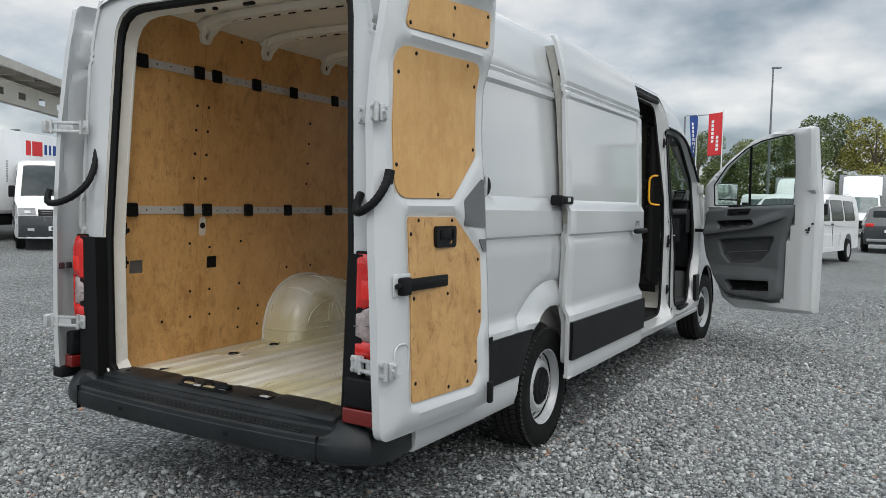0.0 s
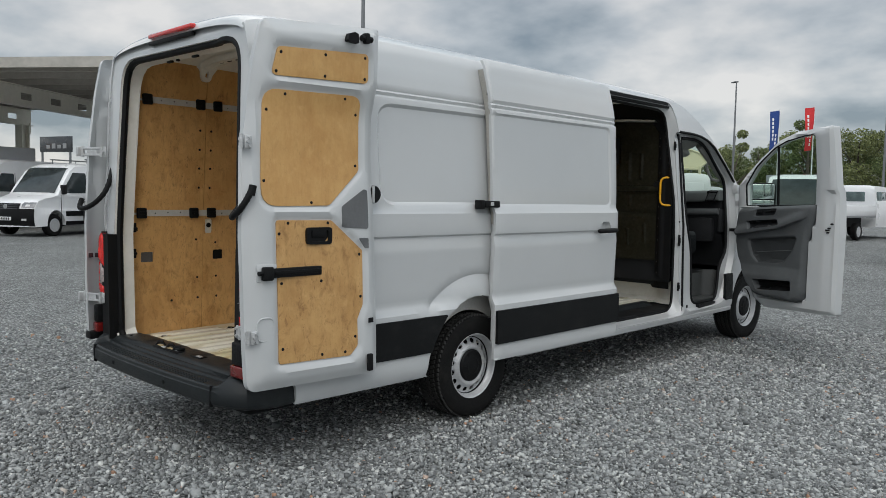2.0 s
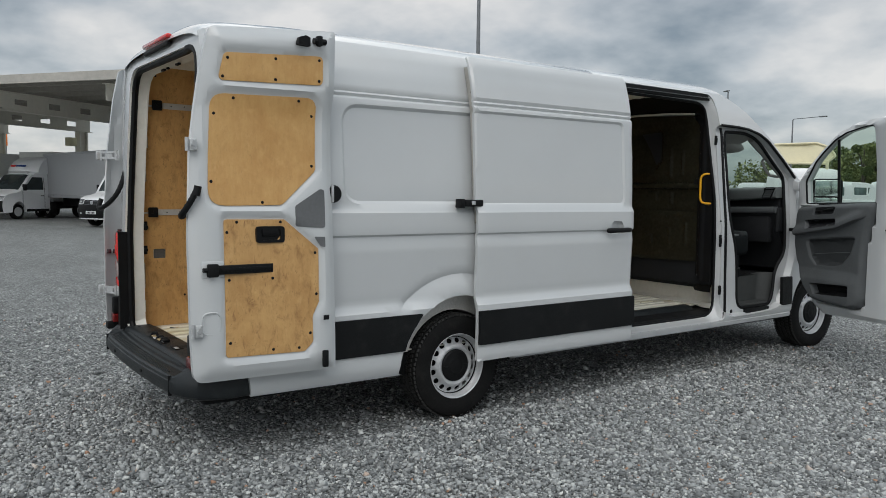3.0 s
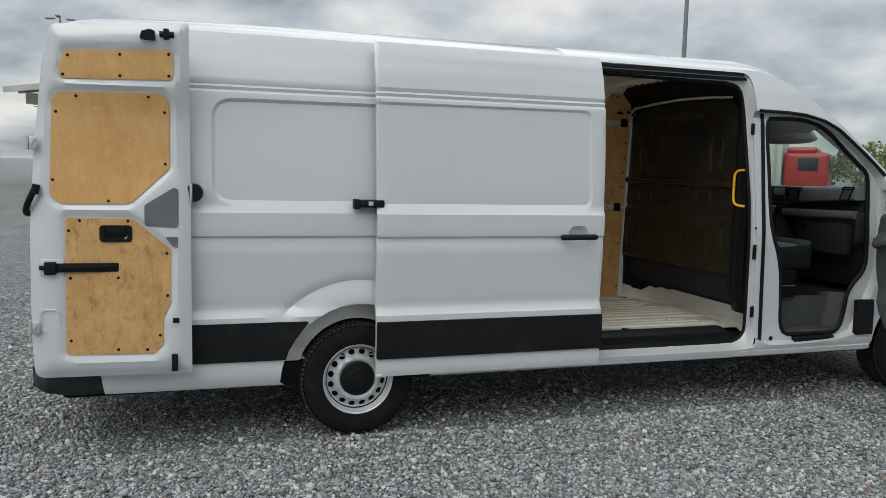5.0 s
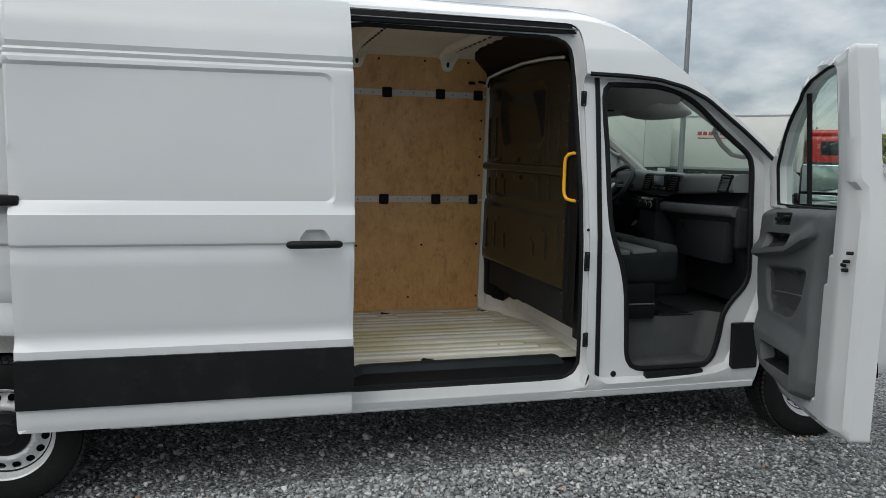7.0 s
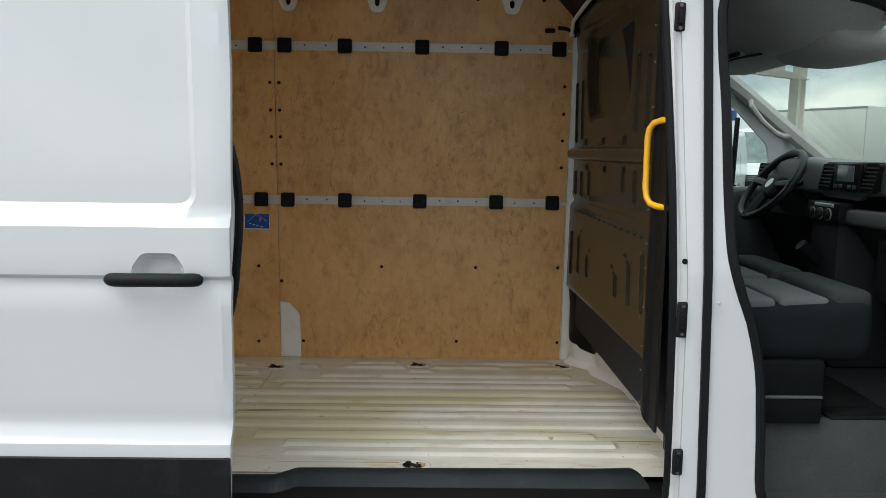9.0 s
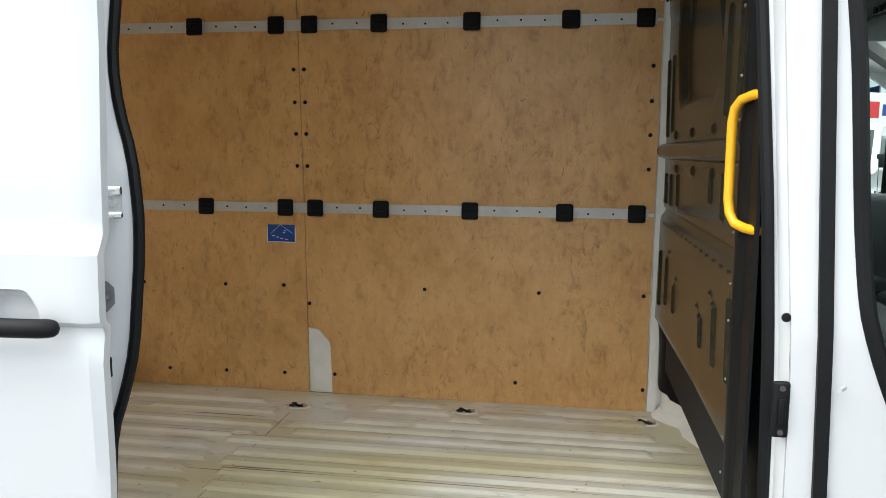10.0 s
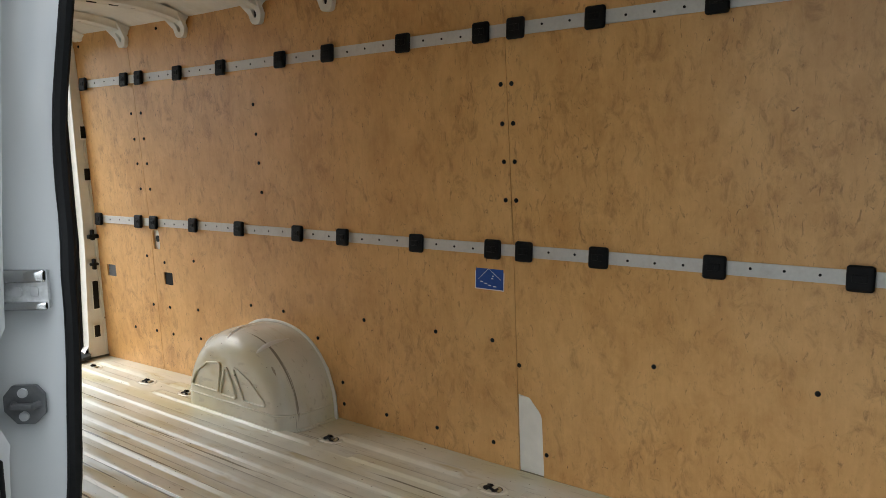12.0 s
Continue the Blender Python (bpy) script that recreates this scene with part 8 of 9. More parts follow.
def simple_wheel(parent, x, y, r, w=0.22, rim=STEEL):
    o = new("wheel")
    o.parent = parent
    o.matrix_basis = Matrix.Translation((x, y, r))
    s = 1 if x > 0 else -1
    part("tyre", lathe([(-w / 2, r * 0.62), (-w / 2, r * 0.9), (-w * 0.38, r), (w * 0.38, r), (w / 2, r * 0.9), (w / 2, r * 0.62)], 28, "x", close=True), TYRE, o)
    part("rim", lathe([(s * w * 0.46, r * 0.64), (s * w * 0.40, r * 0.58), (s * w * 0.25, r * 0.42), (s * w * 0.33, r * 0.2), (s * w * 0.33, 0)], 24, "x"), rim, o)


def strip_on(at, pts, s0, s1, lift, seg=8):
    """A band of glass or trim laid on the shell, along outline points and across the width."""
    bm = bmesh.new()
    rows = []
    for s in np.linspace(s0, s1, seg + 1):
        row = []
        for i, (y, z) in enumerate(pts):
            p, q = pts[max(i - 1, 0)], pts[min(i + 1, len(pts) - 1)]
            d = Vector((0, q[0] - p[0], q[1] - p[1])).normalized()
            nrm = Vector((0, -d.z, d.y))
            if nrm.y < 0:
                nrm = -nrm
            row.append(bm.verts.new(at(y, z, s) + nrm * lift))
        rows.append(row)
    for a, b in zip(rows, rows[1:]):
        for i in range(len(pts) - 1):
            bm.faces.new((a[i], b[i], b[i + 1], a[i + 1]))
    bmesh.ops.recalc_face_normals(bm, faces=bm.faces[:])
    return bm


def side_patch(poly, width, lift, side):
    bm = sheet(poly, (), lambda U, V: np.column_stack([np.array([width(u, v) for u, v in zip(U, V)]) + lift, U, V]), 0.3, thick=0.012, way=(1, 0, 0))
    return mirror_x(bm) if side < 0 else bm


def arch_pts(cy, r, z0):
    return [(cy + r * math.cos(a), z0 + r * math.sin(a)) for a in np.linspace(0, math.pi, 9)]


def delivery_van(label, place, length=6.0, height=2.45, bumper=RUBBER, paint=PALE, box=None, spoiler=False, group="parked vans", low=False, rack=False, glass_mat=WINDOW, mark=None):
    """A parked van or cab: front axle at the local origin's x axis, facing local +y."""
    v = thing("parked_van", label, "van", place, group)
    R = 0.345 if not low else 0.33
    hood = 1.22 if not low else 1.05
    back = -(length - 0.95) if box is None else -1.75
    wb = -(length * 0.6) if box is None else -3.6
    H = height
    top = H if box is None else 2.25
    front = [(0.42, 0.32), (0.93, 0.30), (0.97, 0.62), (0.93, 0.92), (0.80, 1.10), (0.18, hood + 0.06), (-0.12 if not low else -0.3, hood + 0.14), (-0.72 if not low else -0.95, top - 0.22), (-1.05 if not low else -1.3, top - 0.05), (-1.6, top)]
    rear = [(back + 0.12, top), (back, top - 0.12), (back, 0.38)]
    out = front + rear
    if box is None:
        out += arch_pts(wb, -0.42, R + 0.06)[::1] if False else [(wb - 0.42, 0.36)] + [(wb - 0.42 * math.cos(a), R + 0.06 + 0.42 * math.sin(a)) for a in np.linspace(0.1, math.pi - 0.1, 8)] + [(wb + 0.42, 0.36)]
    out += [(-0.42, 0.34)] + [(-0.42 * math.cos(a), R + 0.06 + 0.42 * math.sin(a)) for a in np.linspace(0.1, math.pi - 0.1, 8)]

    def width(y, z):
        w = 0.99 if not low else 0.94
        w -= 0.16 * max(0.0, (z - 1.15) / (top - 1.0)) ** 1.6
        return w - 0.10 * max(0.0, y - 0.2) ** 1.5
    bm, at = spin(out, width, 0.22)
    part("body", bm, paint, v, sharp=45)
    fr = [(0.02, hood + 0.11), (-0.12 if not low else -0.3, hood + 0.155), (-0.72 if not low else -0.95, top - 0.215), (-0.80 if not low else -1.02, top - 0.175)]
    part("windscreen", strip_on(at, fr[1:], -0.86, 0.86, 0.008), glass_mat, v, "dark windscreen")
    if low:
        pass
    part("bumper", strip_on(at, [(0.90, 0.31), (0.955, 0.45), (0.97, 0.62), (0.955, 0.78), (0.94, 0.86)], -0.995, 0.995, 0.02, 12), bumper, v)
    part("grille", strip_on(at, [(0.955, 0.80), (0.93, 0.92), (0.87, 1.02)], -0.52, 0.52, 0.014), RUBBER, v, "black grille")
    for k in range(3):
        z = 0.84 + k * 0.06
        part("grille_bar", strip_on(at, [(0.952 - (z - 0.8) * 0.2, z), (0.945 - (z - 0.8) * 0.2, z + 0.012)], -0.46, 0.46, 0.026, 6), SILVER if low else DARK_PAINT, v)
    part("emblem", lathe([(0.0, 0.075), (0.012, 0.07), (0.012, 0.0)], 20, "y"), SILVER, v, "plain round emblem", m=Matrix.Translation((0, 0.945, 0.93)))
    for s in (-1, 1):
        part("headlamp", strip_on(at, [(0.935, 0.89), (0.88, 1.00), (0.74, 1.10)], s * 0.58, s * 0.985, 0.016, 4), LAMP_GLASS, v)
        part("lamp_core", strip_on(at, [(0.925, 0.92), (0.89, 0.985)], s * 0.70, s * 0.84, 0.022, 3), CLEAR_LENS, v)
        part("sill", side_patch([(-0.44, 0.34), (wb + 0.44 if box is None else -1.7, 0.34), (wb + 0.44 if box is None else -1.7, 0.46), (-0.44, 0.46)], width, 0.008, s), bumper, v)
        part("fog_lamp", strip_on(at, [(0.965, 0.50), (0.972, 0.56)], s * 0.62, s * 0.78, 0.03, 2), CLEAR_LENS, v)
        b0 = back if box is None else -1.75
        if low:
            for poly in (round_poly([(-0.35, hood + 0.12), (-1.15, hood + 0.12), (-1.2, top - 0.18), (-1.0, top - 0.18)], 0.06), round_poly([(-1.35, hood + 0.12), (-2.5, hood + 0.12), (-2.45, top - 0.18), (-1.35, top - 0.18)], 0.06), round_poly([(-2.65, hood + 0.12), (-3.7, hood + 0.12), (-3.6, top - 0.2), (-2.62, top - 0.18)], 0.06)):
                part("side_window", side_patch(poly, width, 0.004, s), WINDOW, v)
        else:
            part("side_window", side_patch(round_poly([(-0.30, hood + 0.14), (-1.40, hood + 0.14), (-1.40, min(top - 0.30, 2.02)), (-0.84, min(top - 0.30, 2.02))], 0.06), width, 0.004, s), WINDOW, v)
        # shut lines and handle of the cab door
        for y0, za, zb in ((-0.26, 0.50, hood + 0.10), (-1.46, 0.50, min(top - 0.28, 2.04))):
            part("door_seam", side_patch([(y0 - 0.007, za), (y0 + 0.007, za), (y0 + 0.007, zb), (y0 - 0.007, zb)], width, 0.004, s), RUBBER, v)
        part("door_handle", side_patch([(-1.40, 1.06), (-1.22, 1.06), (-1.22, 1.10), (-1.40, 1.10)], width, 0.03, s), RUBBER, v)
        part("mirror", boxed((s * 1.02 - 0.06, -0.42, 1.32), (s * 1.02 + 0.10, -0.28, 1.62), 0.03), RUBBER, v)
        if box is None and not low:
            part("rub_strip", side_patch([(-0.45, 0.62), (wb + 0.5, 0.62), (wb + 0.5, 0.78), (-0.45, 0.78)], width, 0.012, s), bumper, v)
        simple_wheel(v, s * 0.86, 0, R)
        simple_wheel(v, s * 0.86, wb, R)
    part("number_plate", boxed((-0.26, 0.985, 0.50), (0.26, 1.0, 0.61), 0.004), PLATE, v)
    for k in range(6):
        part("plate_bar", boxed((-0.19 + k * 0.07, 0.999, 0.52), (-0.15 + k * 0.07, 1.003, 0.59)), RUBBER, v)
    if rack:
        for s in (-1, 1):
            part("roof_rack_rail", tubed([(s * 0.72, -1.6, H + 0.13), (s * 0.72, back + 0.2, H + 0.13)], 0.022, 6), MAST, v)
            for y in np.linspace(-1.7, back + 0.4, 4):
                part("rack_foot", tubed([(s * 0.72, y, H - 0.03), (s * 0.72, y, H + 0.13)], 0.018, 6), MAST, v)
    if box:
        L, bh, b_mat = box
        part("cargo_box", boxed((-1.08, -1.85 - L, 0.85), (1.08, -1.85, bh), 0.03, 2), b_mat, v, "pale box body")
        part("box_sill", boxed((-1.09, -1.86 - L, 0.80), (1.09, -1.84, 0.90), 0.01), SILVER, v)
        part("chassis", boxed((-0.45, -1.9 - L, 0.50), (0.45, -0.9, 0.80), 0.03), RUBBER, v)
        part("side_guard", boxed((-1.02, -3.1, 0.45), (1.02, -2.1, 0.75), 0.03), RUBBER, v)
        if mark:
            for s in (-1, 1):
                # a plain red and blue emblem over thin house outlines
                sx = s * 1.083
                for y0, y1, mm_ in ((-3.52, -3.26, RED_CLOTH), (-4.16, -3.60, RED_CLOTH), (-4.42, -4.28, BLUE_CLOTH), (-4.66, -4.54, BLUE_CLOTH), (-5.0, -4.78, BLUE_CLOTH)):
                    low_ = 0.0 if mm_ is RED_CLOTH else 0.07
                    part("emblem_block", boxed((sx - 0.004, y0, 2.62 + low_), (sx + 0.004, y1, 3.08 - low_)), mm_, v)
                for y0, w_, h_, roof_ in ((-2.75, 0.30, 0.32, 0.16), (-3.10, 0.34, 0.52, 0.38), (-3.50, 0.26, 0.26, 0.0), (-3.95, 0.40, 0.42, 0.12)):
                    pts = [(sx, y0, 1.35), (sx, y0, 1.35 + h_), (sx, y0 - w_ / 2, 1.35 + h_ + roof_), (sx, y0 - w_, 1.35 + h_), (sx, y0 - w_, 1.35)]
                    part("house_outline", tubed(pts, 0.011, 4), DARK_PAINT, v)
                    part("house_window", boxed((sx - 0.004, y0 - w_ * 0.65, 1.35 + h_ * 0.4), (sx + 0.004, y0 - w_ * 0.35, 1.35 + h_ * 0.7)), SILVER, v)
                part("ground_line", boxed((sx - 0.004, -4.5, 1.33), (sx + 0.004, -2.5, 1.345)), DARK_PAINT, v)
                for k in range(9):
                    part("small_print_bar", boxed((sx - 0.004, -2.33, 1.75 + k * 0.075), (sx + 0.004, -2.25, 1.75 + k * 0.075 + 0.05)), SILVER, v)
    if spoiler:
        sp, _ = spin([(-0.86, 2.17), (-0.72, 2.24), (-0.76, 2.36), (-0.92, 2.56), (-1.18, 2.76), (-1.5, 2.90), (-1.85, 2.95), (-1.85, 2.17)], lambda y, z: 0.98 - 0.10 * max(0, z - 2.3) ** 1.5, 0.42, 12)
        part("roof_spoiler", sp, paint, v, "white roof wind deflector")
        for k, (w, mm_) in enumerate(((0.10, RED_CLOTH), (0.13, RED_CLOTH), (0.05, BLUE_CLOTH), (0.06, BLUE_CLOTH), (0.06, BLUE_CLOTH), (0.06, BLUE_CLOTH))):
            part("spoiler_mark", boxed((0.30 - k * 0.15, -0.93, 2.44), (0.30 - k * 0.15 + w, -0.80, 2.53), 0.003), mm_, v)
    return v


def facing(x, y, hx, hy):
    return pose(x, y, 0, 0, 0, math.degrees(math.atan2(-hx, hy)))


def axle_at(wx, wy, hx, hy, side):
    """The place whose front wheel on that side stands at (wx, wy)."""
    n = math.hypot(hx, hy)
    hx, hy = hx / n, hy / n
    # local +x is the vehicle's right
    rx, ry = hy, -hx
    return facing(wx - rx * side * 0.95, wy - ry * side * 0.95, hx, hy)


HEAD = (0.45, -0.89)
delivery_van("white box lorry cab with a roof deflector and black bumper", axle_at(-19.5, 7.3, *HEAD, -1), box=(4.3, 3.33, PALE), spoiler=True, mark=True)
delivery_van("white panel van with a black bumper and roof rack", axle_at(-21.4, 5.1, *HEAD, -1), height=2.35, rack=True, length=6.2)
delivery_van("white high panel van with a black front bumper", axle_at(-26.1, 4.4, 0.50, -0.86, -1), height=2.55, length=6.4)
delivery_van("white van with a dark grey front bumper beside the lorry", axle_at(-16.67, 7.42, 0.86, -0.5, 1), height=2.35, bumper=DARK_PAINT)
delivery_van("white box lorry with a high roof deflector", axle_at(-35.4, 1.7, 0.55, -0.84, -1), box=(4.2, 3.2, TARP), spoiler=True)
delivery_van("white lorry with a dark roof spoiler in the row", axle_at(-39.5, -0.6, 0.55, -0.84, -1), box=(4.2, 3.2, TARP), spoiler=True)
delivery_van("white van cab parked behind the open van", facing(-20.5, 12.2, 0.92, -0.39), height=2.5, glass_mat=WINDOW_PALE)
delivery_van("white passenger van with chrome grille and dark windows", axle_at(1.08, 17.7, -0.196, -0.98, -1), height=1.92, length=5.1, bumper=PALE, low=True)
delivery_van("white panel van behind the flatbed trucks", facing(-4.6, 21.5, 0.3, -0.95), height=2.4)


# dark estate car seen from behind
def estate(place):
    c = thing("parked_car", "dark grey estate car seen from behind with red lamps", "car", place)
    out = [(2.2, 0.30), (2.25, 0.6), (2.1, 0.85), (1.1, 1.0), (0.3, 1.55), (-0.6, 1.66), (-1.7, 1.60), (-2.1, 1.1), (-2.25, 0.95), (-2.28, 0.5), (-2.2, 0.30)]
    bm, at = spin(out, lambda y, z: 0.93 - 0.22 * max(0, (z - 0.95) / 0.7) ** 1.3 - 0.06 * max(0, abs(y) - 1.5), 0.15)
    part("body", bm, DARK_PAINT, c, sharp=40)
    part("rear_window", boxed((-0.62, -1.98, 1.15), (0.62, -1.90, 1.50), 0.03), WINDOW, c)
    for s in (-1, 1):
        part("tail_lamp", boxed((s * 0.72 - 0.14, -2.27, 0.92), (s * 0.72 + 0.14, -2.20, 1.04), 0.02), RED_LENS, c)
        simple_wheel(c, s * 0.82, 1.4, 0.33)
        simple_wheel(c, s * 0.82, -1.35, 0.33)
    part("number_plate", boxed((-0.26, -2.31, 0.72), (0.26, -2.29, 0.83)), PLATE, c)
    for k in range(6):
        part("plate_bar", boxed((-0.19 + k * 0.07, -2.313, 0.74), (-0.15 + k * 0.07, -2.309, 0.81)), RUBBER, c)
    part("bumper_trim", boxed((-0.8, -2.31, 0.40), (0.8, -2.24, 0.50), 0.02), SILVER, c)


estate(facing(2.70, 29.1, -0.04, 1))


def flatbed(place, label="white crew-cab flatbed truck with drop sides"):
    """A dropside truck that shows its back."""
    f = thing("flatbed_truck", label, "truck", place, "parked flatbed trucks")
    cab_out = [(0.9, 0.45), (0.95, 0.9), (0.8, 1.15), (0.2, 1.32), (-0.5, 2.05), (-0.9, 2.2), (-2.2, 2.22), (-2.3, 2.1), (-2.3, 0.5)]
    bm, at = spin(cab_out, lambda y, z: 0.97 - 0.14 * max(0, (z - 1.2)) ** 1.3, 0.2)
    part("cab", bm, PALE, f, sharp=40)
    part("rear_window", boxed((-0.5, -2.325, 1.55), (0.5, -2.295, 1.95), 0.03), WINDOW_PALE, f)
    for s in (-1, 1):
        part("side_window", boxed((s * 0.90 - 0.02, -1.1, 1.45), (s * 0.90 + 0.02, -0.35, 1.95), 0.015), WINDOW_PALE, f)
        part("side_window", boxed((s * 0.90 - 0.02, -2.15, 1.45), (s * 0.90 + 0.02, -1.25, 1.95), 0.015), WINDOW_PALE, f)
        part("side_board", boxed((s * 1.0 - 0.02, -5.4, 0.98), (s * 1.0 + 0.02, -2.4, 1.38), 0.006), PALE, f)
        simple_wheel(f, s * 0.85, 0, 0.34)
        simple_wheel(f, s * 0.85, -3.9, 0.34)
        part("tail_lamp", boxed((s * 0.72 - 0.15, -5.46, 0.62), (s * 0.72 + 0.15, -5.40, 0.74), 0.01), RED_LENS, f)
    part("tail_board", boxed((-1.0, -5.42, 0.98), (1.0, -5.38, 1.38), 0.006), PALE, f)
    for k in (1, 2):
        part("board_groove", boxed((-0.98, -5.424, 0.98 + 0.13 * k), (0.98, -5.418, 0.99 + 0.13 * k)), SILVER, f)
    part("bed", boxed((-1.0, -5.4, 0.90), (1.0, -2.4, 0.98), 0.01), SILVER, f)
    part("chassis", boxed((-0.4, -5.3, 0.50), (0.4, 0.3, 0.88), 0.02), RUBBER, f)
    part("rear_bumper", boxed((-0.95, -5.45, 0.45), (0.95, -5.38, 0.56), 0.01), SILVER, f)
    return f


fb = flatbed(facing(-5.6, 33.6, 0.10, 1))
for x, y, h in ((-8.4, 34.6, 0.12), (-11.2, 35.4, 0.10), (-14.0, 36.3, 0.14), (-16.9, 37.2, 0.12), (-2.8, 39.5, 0.10), (-19.8, 38.2, 0.12)):
    copy_thing(fb, facing(x, y, h, 1))


def box_lorry(place, label, L=6.0, top=3.5, mat=PALE, z0=0.95, category="truck"):
    b = thing("box_lorry", label, category, place, "box lorries at the back")
    part("cargo_box", boxed((-1.22, -L, z0), (1.22, 0, top), 0.03), mat, b)
    part("box_frame", boxed((-1.235, -0.06, z0 - 0.02), (1.235, 0.012, top + 0.012), 0.01), SILVER, b)
    part("chassis", boxed((-0.5, -L, 0.5), (0.5, 2.4, z0), 0.02), RUBBER, b)
    bm, at = spin([(2.1, 0.45), (2.15, 1.0), (1.95, 1.3), (1.45, 2.3), (1.2, 2.45), (0.2, 2.5), (0.2, 0.5)], lambda y, z: 1.0 - 0.1 * max(0, z - 1.2), 0.25)
    part("cab", bm, PALE, b)
    part("windscreen", strip_on(at, [(1.90, 1.42), (1.48, 2.28)], -0.88, 0.88, 0.01), WINDOW_PALE, b)
    sp, _ = spin([(0.2, 2.4), (1.1, 2.45), (0.7, 3.0), (0.1, top - 0.05), (0.05, 2.4)], lambda y, z: 1.0, 0.1)
    part("roof_spoiler", sp, PALE, b)
    for s in (-1, 1):
        simple_wheel(b, s * 0.95, 1.2, 0.42)
        simple_wheel(b, s * 0.95, -L + 1.5, 0.42)
    return b


box_lorry(facing(1.2, 47.5, 0.03, -1), "white box lorry behind the passenger van", top=3.6)
box_lorry(facing(-1.9, 44.0, -0.05, -1), "white box lorry with a rounded roof deflector", top=3.3)
box_lorry(facing(-13.5, 45.0, 0.3, -1), "long pale box lorry behind the flatbeds", top=3.1)
box_lorry(facing(-24.0, 48.0, 0.3, -1), "pale box lorry at the back of the yard", top=3.2)
box_lorry(facing(5.2, 46.0, -0.1, -1), "white box lorry beyond the estate car", top=3.4)


# chassis cab with an open beige wind deflector, seen from behind
def chassis_cab(place):
    c = thing("chassis_cab", "white chassis cab with a beige hollow wind deflector", "truck", place)
    bm, at = spin([(0.9, 0.45), (0.95, 0.9), (0.8, 1.15), (0.2, 1.32), (-0.5, 2.05), (-0.9, 2.25), (-1.6, 2.28), (-1.68, 2.15), (-1.68, 0.5)], lambda y, z: 1.0 - 0.12 * max(0, (z - 1.2)) ** 1.3, 0.2)
    part("cab", bm, PALE, c, sharp=40)
    part("cab_back_panel", boxed((-0.72, -1.70, 1.0), (0.72, -1.675, 2.0), 0.03), PALE, c)
    # the hollow deflector: a shallow tray that leans back over the cab
    out = [(-0.95, 2.45), (-0.80, 2.95), (0.30, 2.98), (0.62, 2.86), (0.78, 2.62), (0.55, 2.40)]
    part("deflector_shell", sheet(round_poly(out, 0.05)[::-1], (), lambda U, V: np.column_stack([U, -1.30 - 0.25 * (2.98 - V) - 0.10 * np.abs(U), V]), 0.15, thick=0.05, way=(0, 1, 0)), BEIGE, c, "beige inside of the deflector")
    part("deflector_rim", tubed([(x, -1.36 - 0.25 * (2.98 - z) - 0.10 * abs(x), z) for x, z in round_poly(out, 0.05)], 0.035, 6, True), BEIGE, c)
    part("deflector_side", boxed((0.55, -1.62, 1.9), (0.63, -1.48, 2.5), 0.03), BEIGE, c)
    for x in (-0.6, 0.35):
        part("deflector_strut", tubed([(x, -1.2, 2.2), (x, -1.42, 2.6)], 0.03, 6), MAST, c)
    part("chassis", boxed((-0.4, -5.0, 0.5), (0.4, 0.3, 0.8), 0.02), RUBBER, c)
    for s in (-1, 1):
        simple_wheel(c, s * 0.85, 0, 0.34)
        simple_wheel(c, s * 0.85, -3.9, 0.34)


chassis_cab(facing(-7.3, 18.9, -0.45, 0.89))


# tarpaulin trailers and a red cab beyond the open van
def trailer(place, L, top, label, mark=False, mat=TARP):
    t = thing("trailer", label, "trailer", place, "trailers at the back")
    part("cargo_box", boxed((-L / 2, -1.25, 1.1), (L / 2, 1.25, top), 0.04), mat, t)
    part("roof_rail", boxed((-L / 2 - 0.01, -1.27, top - 0.10), (L / 2 + 0.01, -1.24, top), 0.01), SILVER, t)
    part("side_rail", boxed((-L / 2, -1.28, 1.0), (L / 2, -1.22, 1.15), 0.01), SILVER, t)
    for k in range(2):
        x = -L / 2 + 0.05 + k * (L - 0.1)
        part("tarpaulin_strap", boxed((x - 0.012, -1.262, 1.15), (x + 0.012, -1.25, top - 0.1)), SILVER, t)
    part("chassis", boxed((-L / 2 + 0.3, -0.5, 0.6), (L / 2 - 0.3, 0.5, 1.1), 0.02), RUBBER, t)
    for x in (-L / 2 + 1.6, -L / 2 + 2.8, L / 2 - 1.2):
        for s in (-1, 1):
            o = new("wheel")
            o.parent = t
            o.matrix_basis = Matrix.Translation((x, s * 1.0, 0.5)) @ Matrix.Rotation(math.pi / 2, 4, "Z")
            part("tyre", lathe([(-0.15, 0.3), (-0.15, 0.46), (-0.1, 0.5), (0.1, 0.5), (0.15, 0.46), (0.15, 0.3)], 24, "x", close=True), TYRE, o)
            part("rim", lathe([(-0.12, 0.31), (0, 0.2), (0, 0)], 20, "x"), STEEL, o)
    if mark:
        # a worn word mark as plain dark red bars
        x = -1.4
        for w in (0.26, 0.24, 0.24, 0.26, 0.26, 0, 0.22, 0.10, 0.26, 0.24, 0.24):
            if w:
                part("mark_bar", boxed((x, -1.268, top - 1.08), (x + w * 0.92, -1.262, top - 0.88)), RED_PAINT, t)
            x += w + 0.06 if w else 0.16
        part("mark_line", boxed((-1.35, -1.268, top - 1.26), (1.1, -1.262, top - 1.20)), RED_PAINT, t)
    return t


def at_bearing(eye, az, d):
    return eye[0] + d * math.sin(radians(az)), eye[1] + d * math.cos(radians(az))


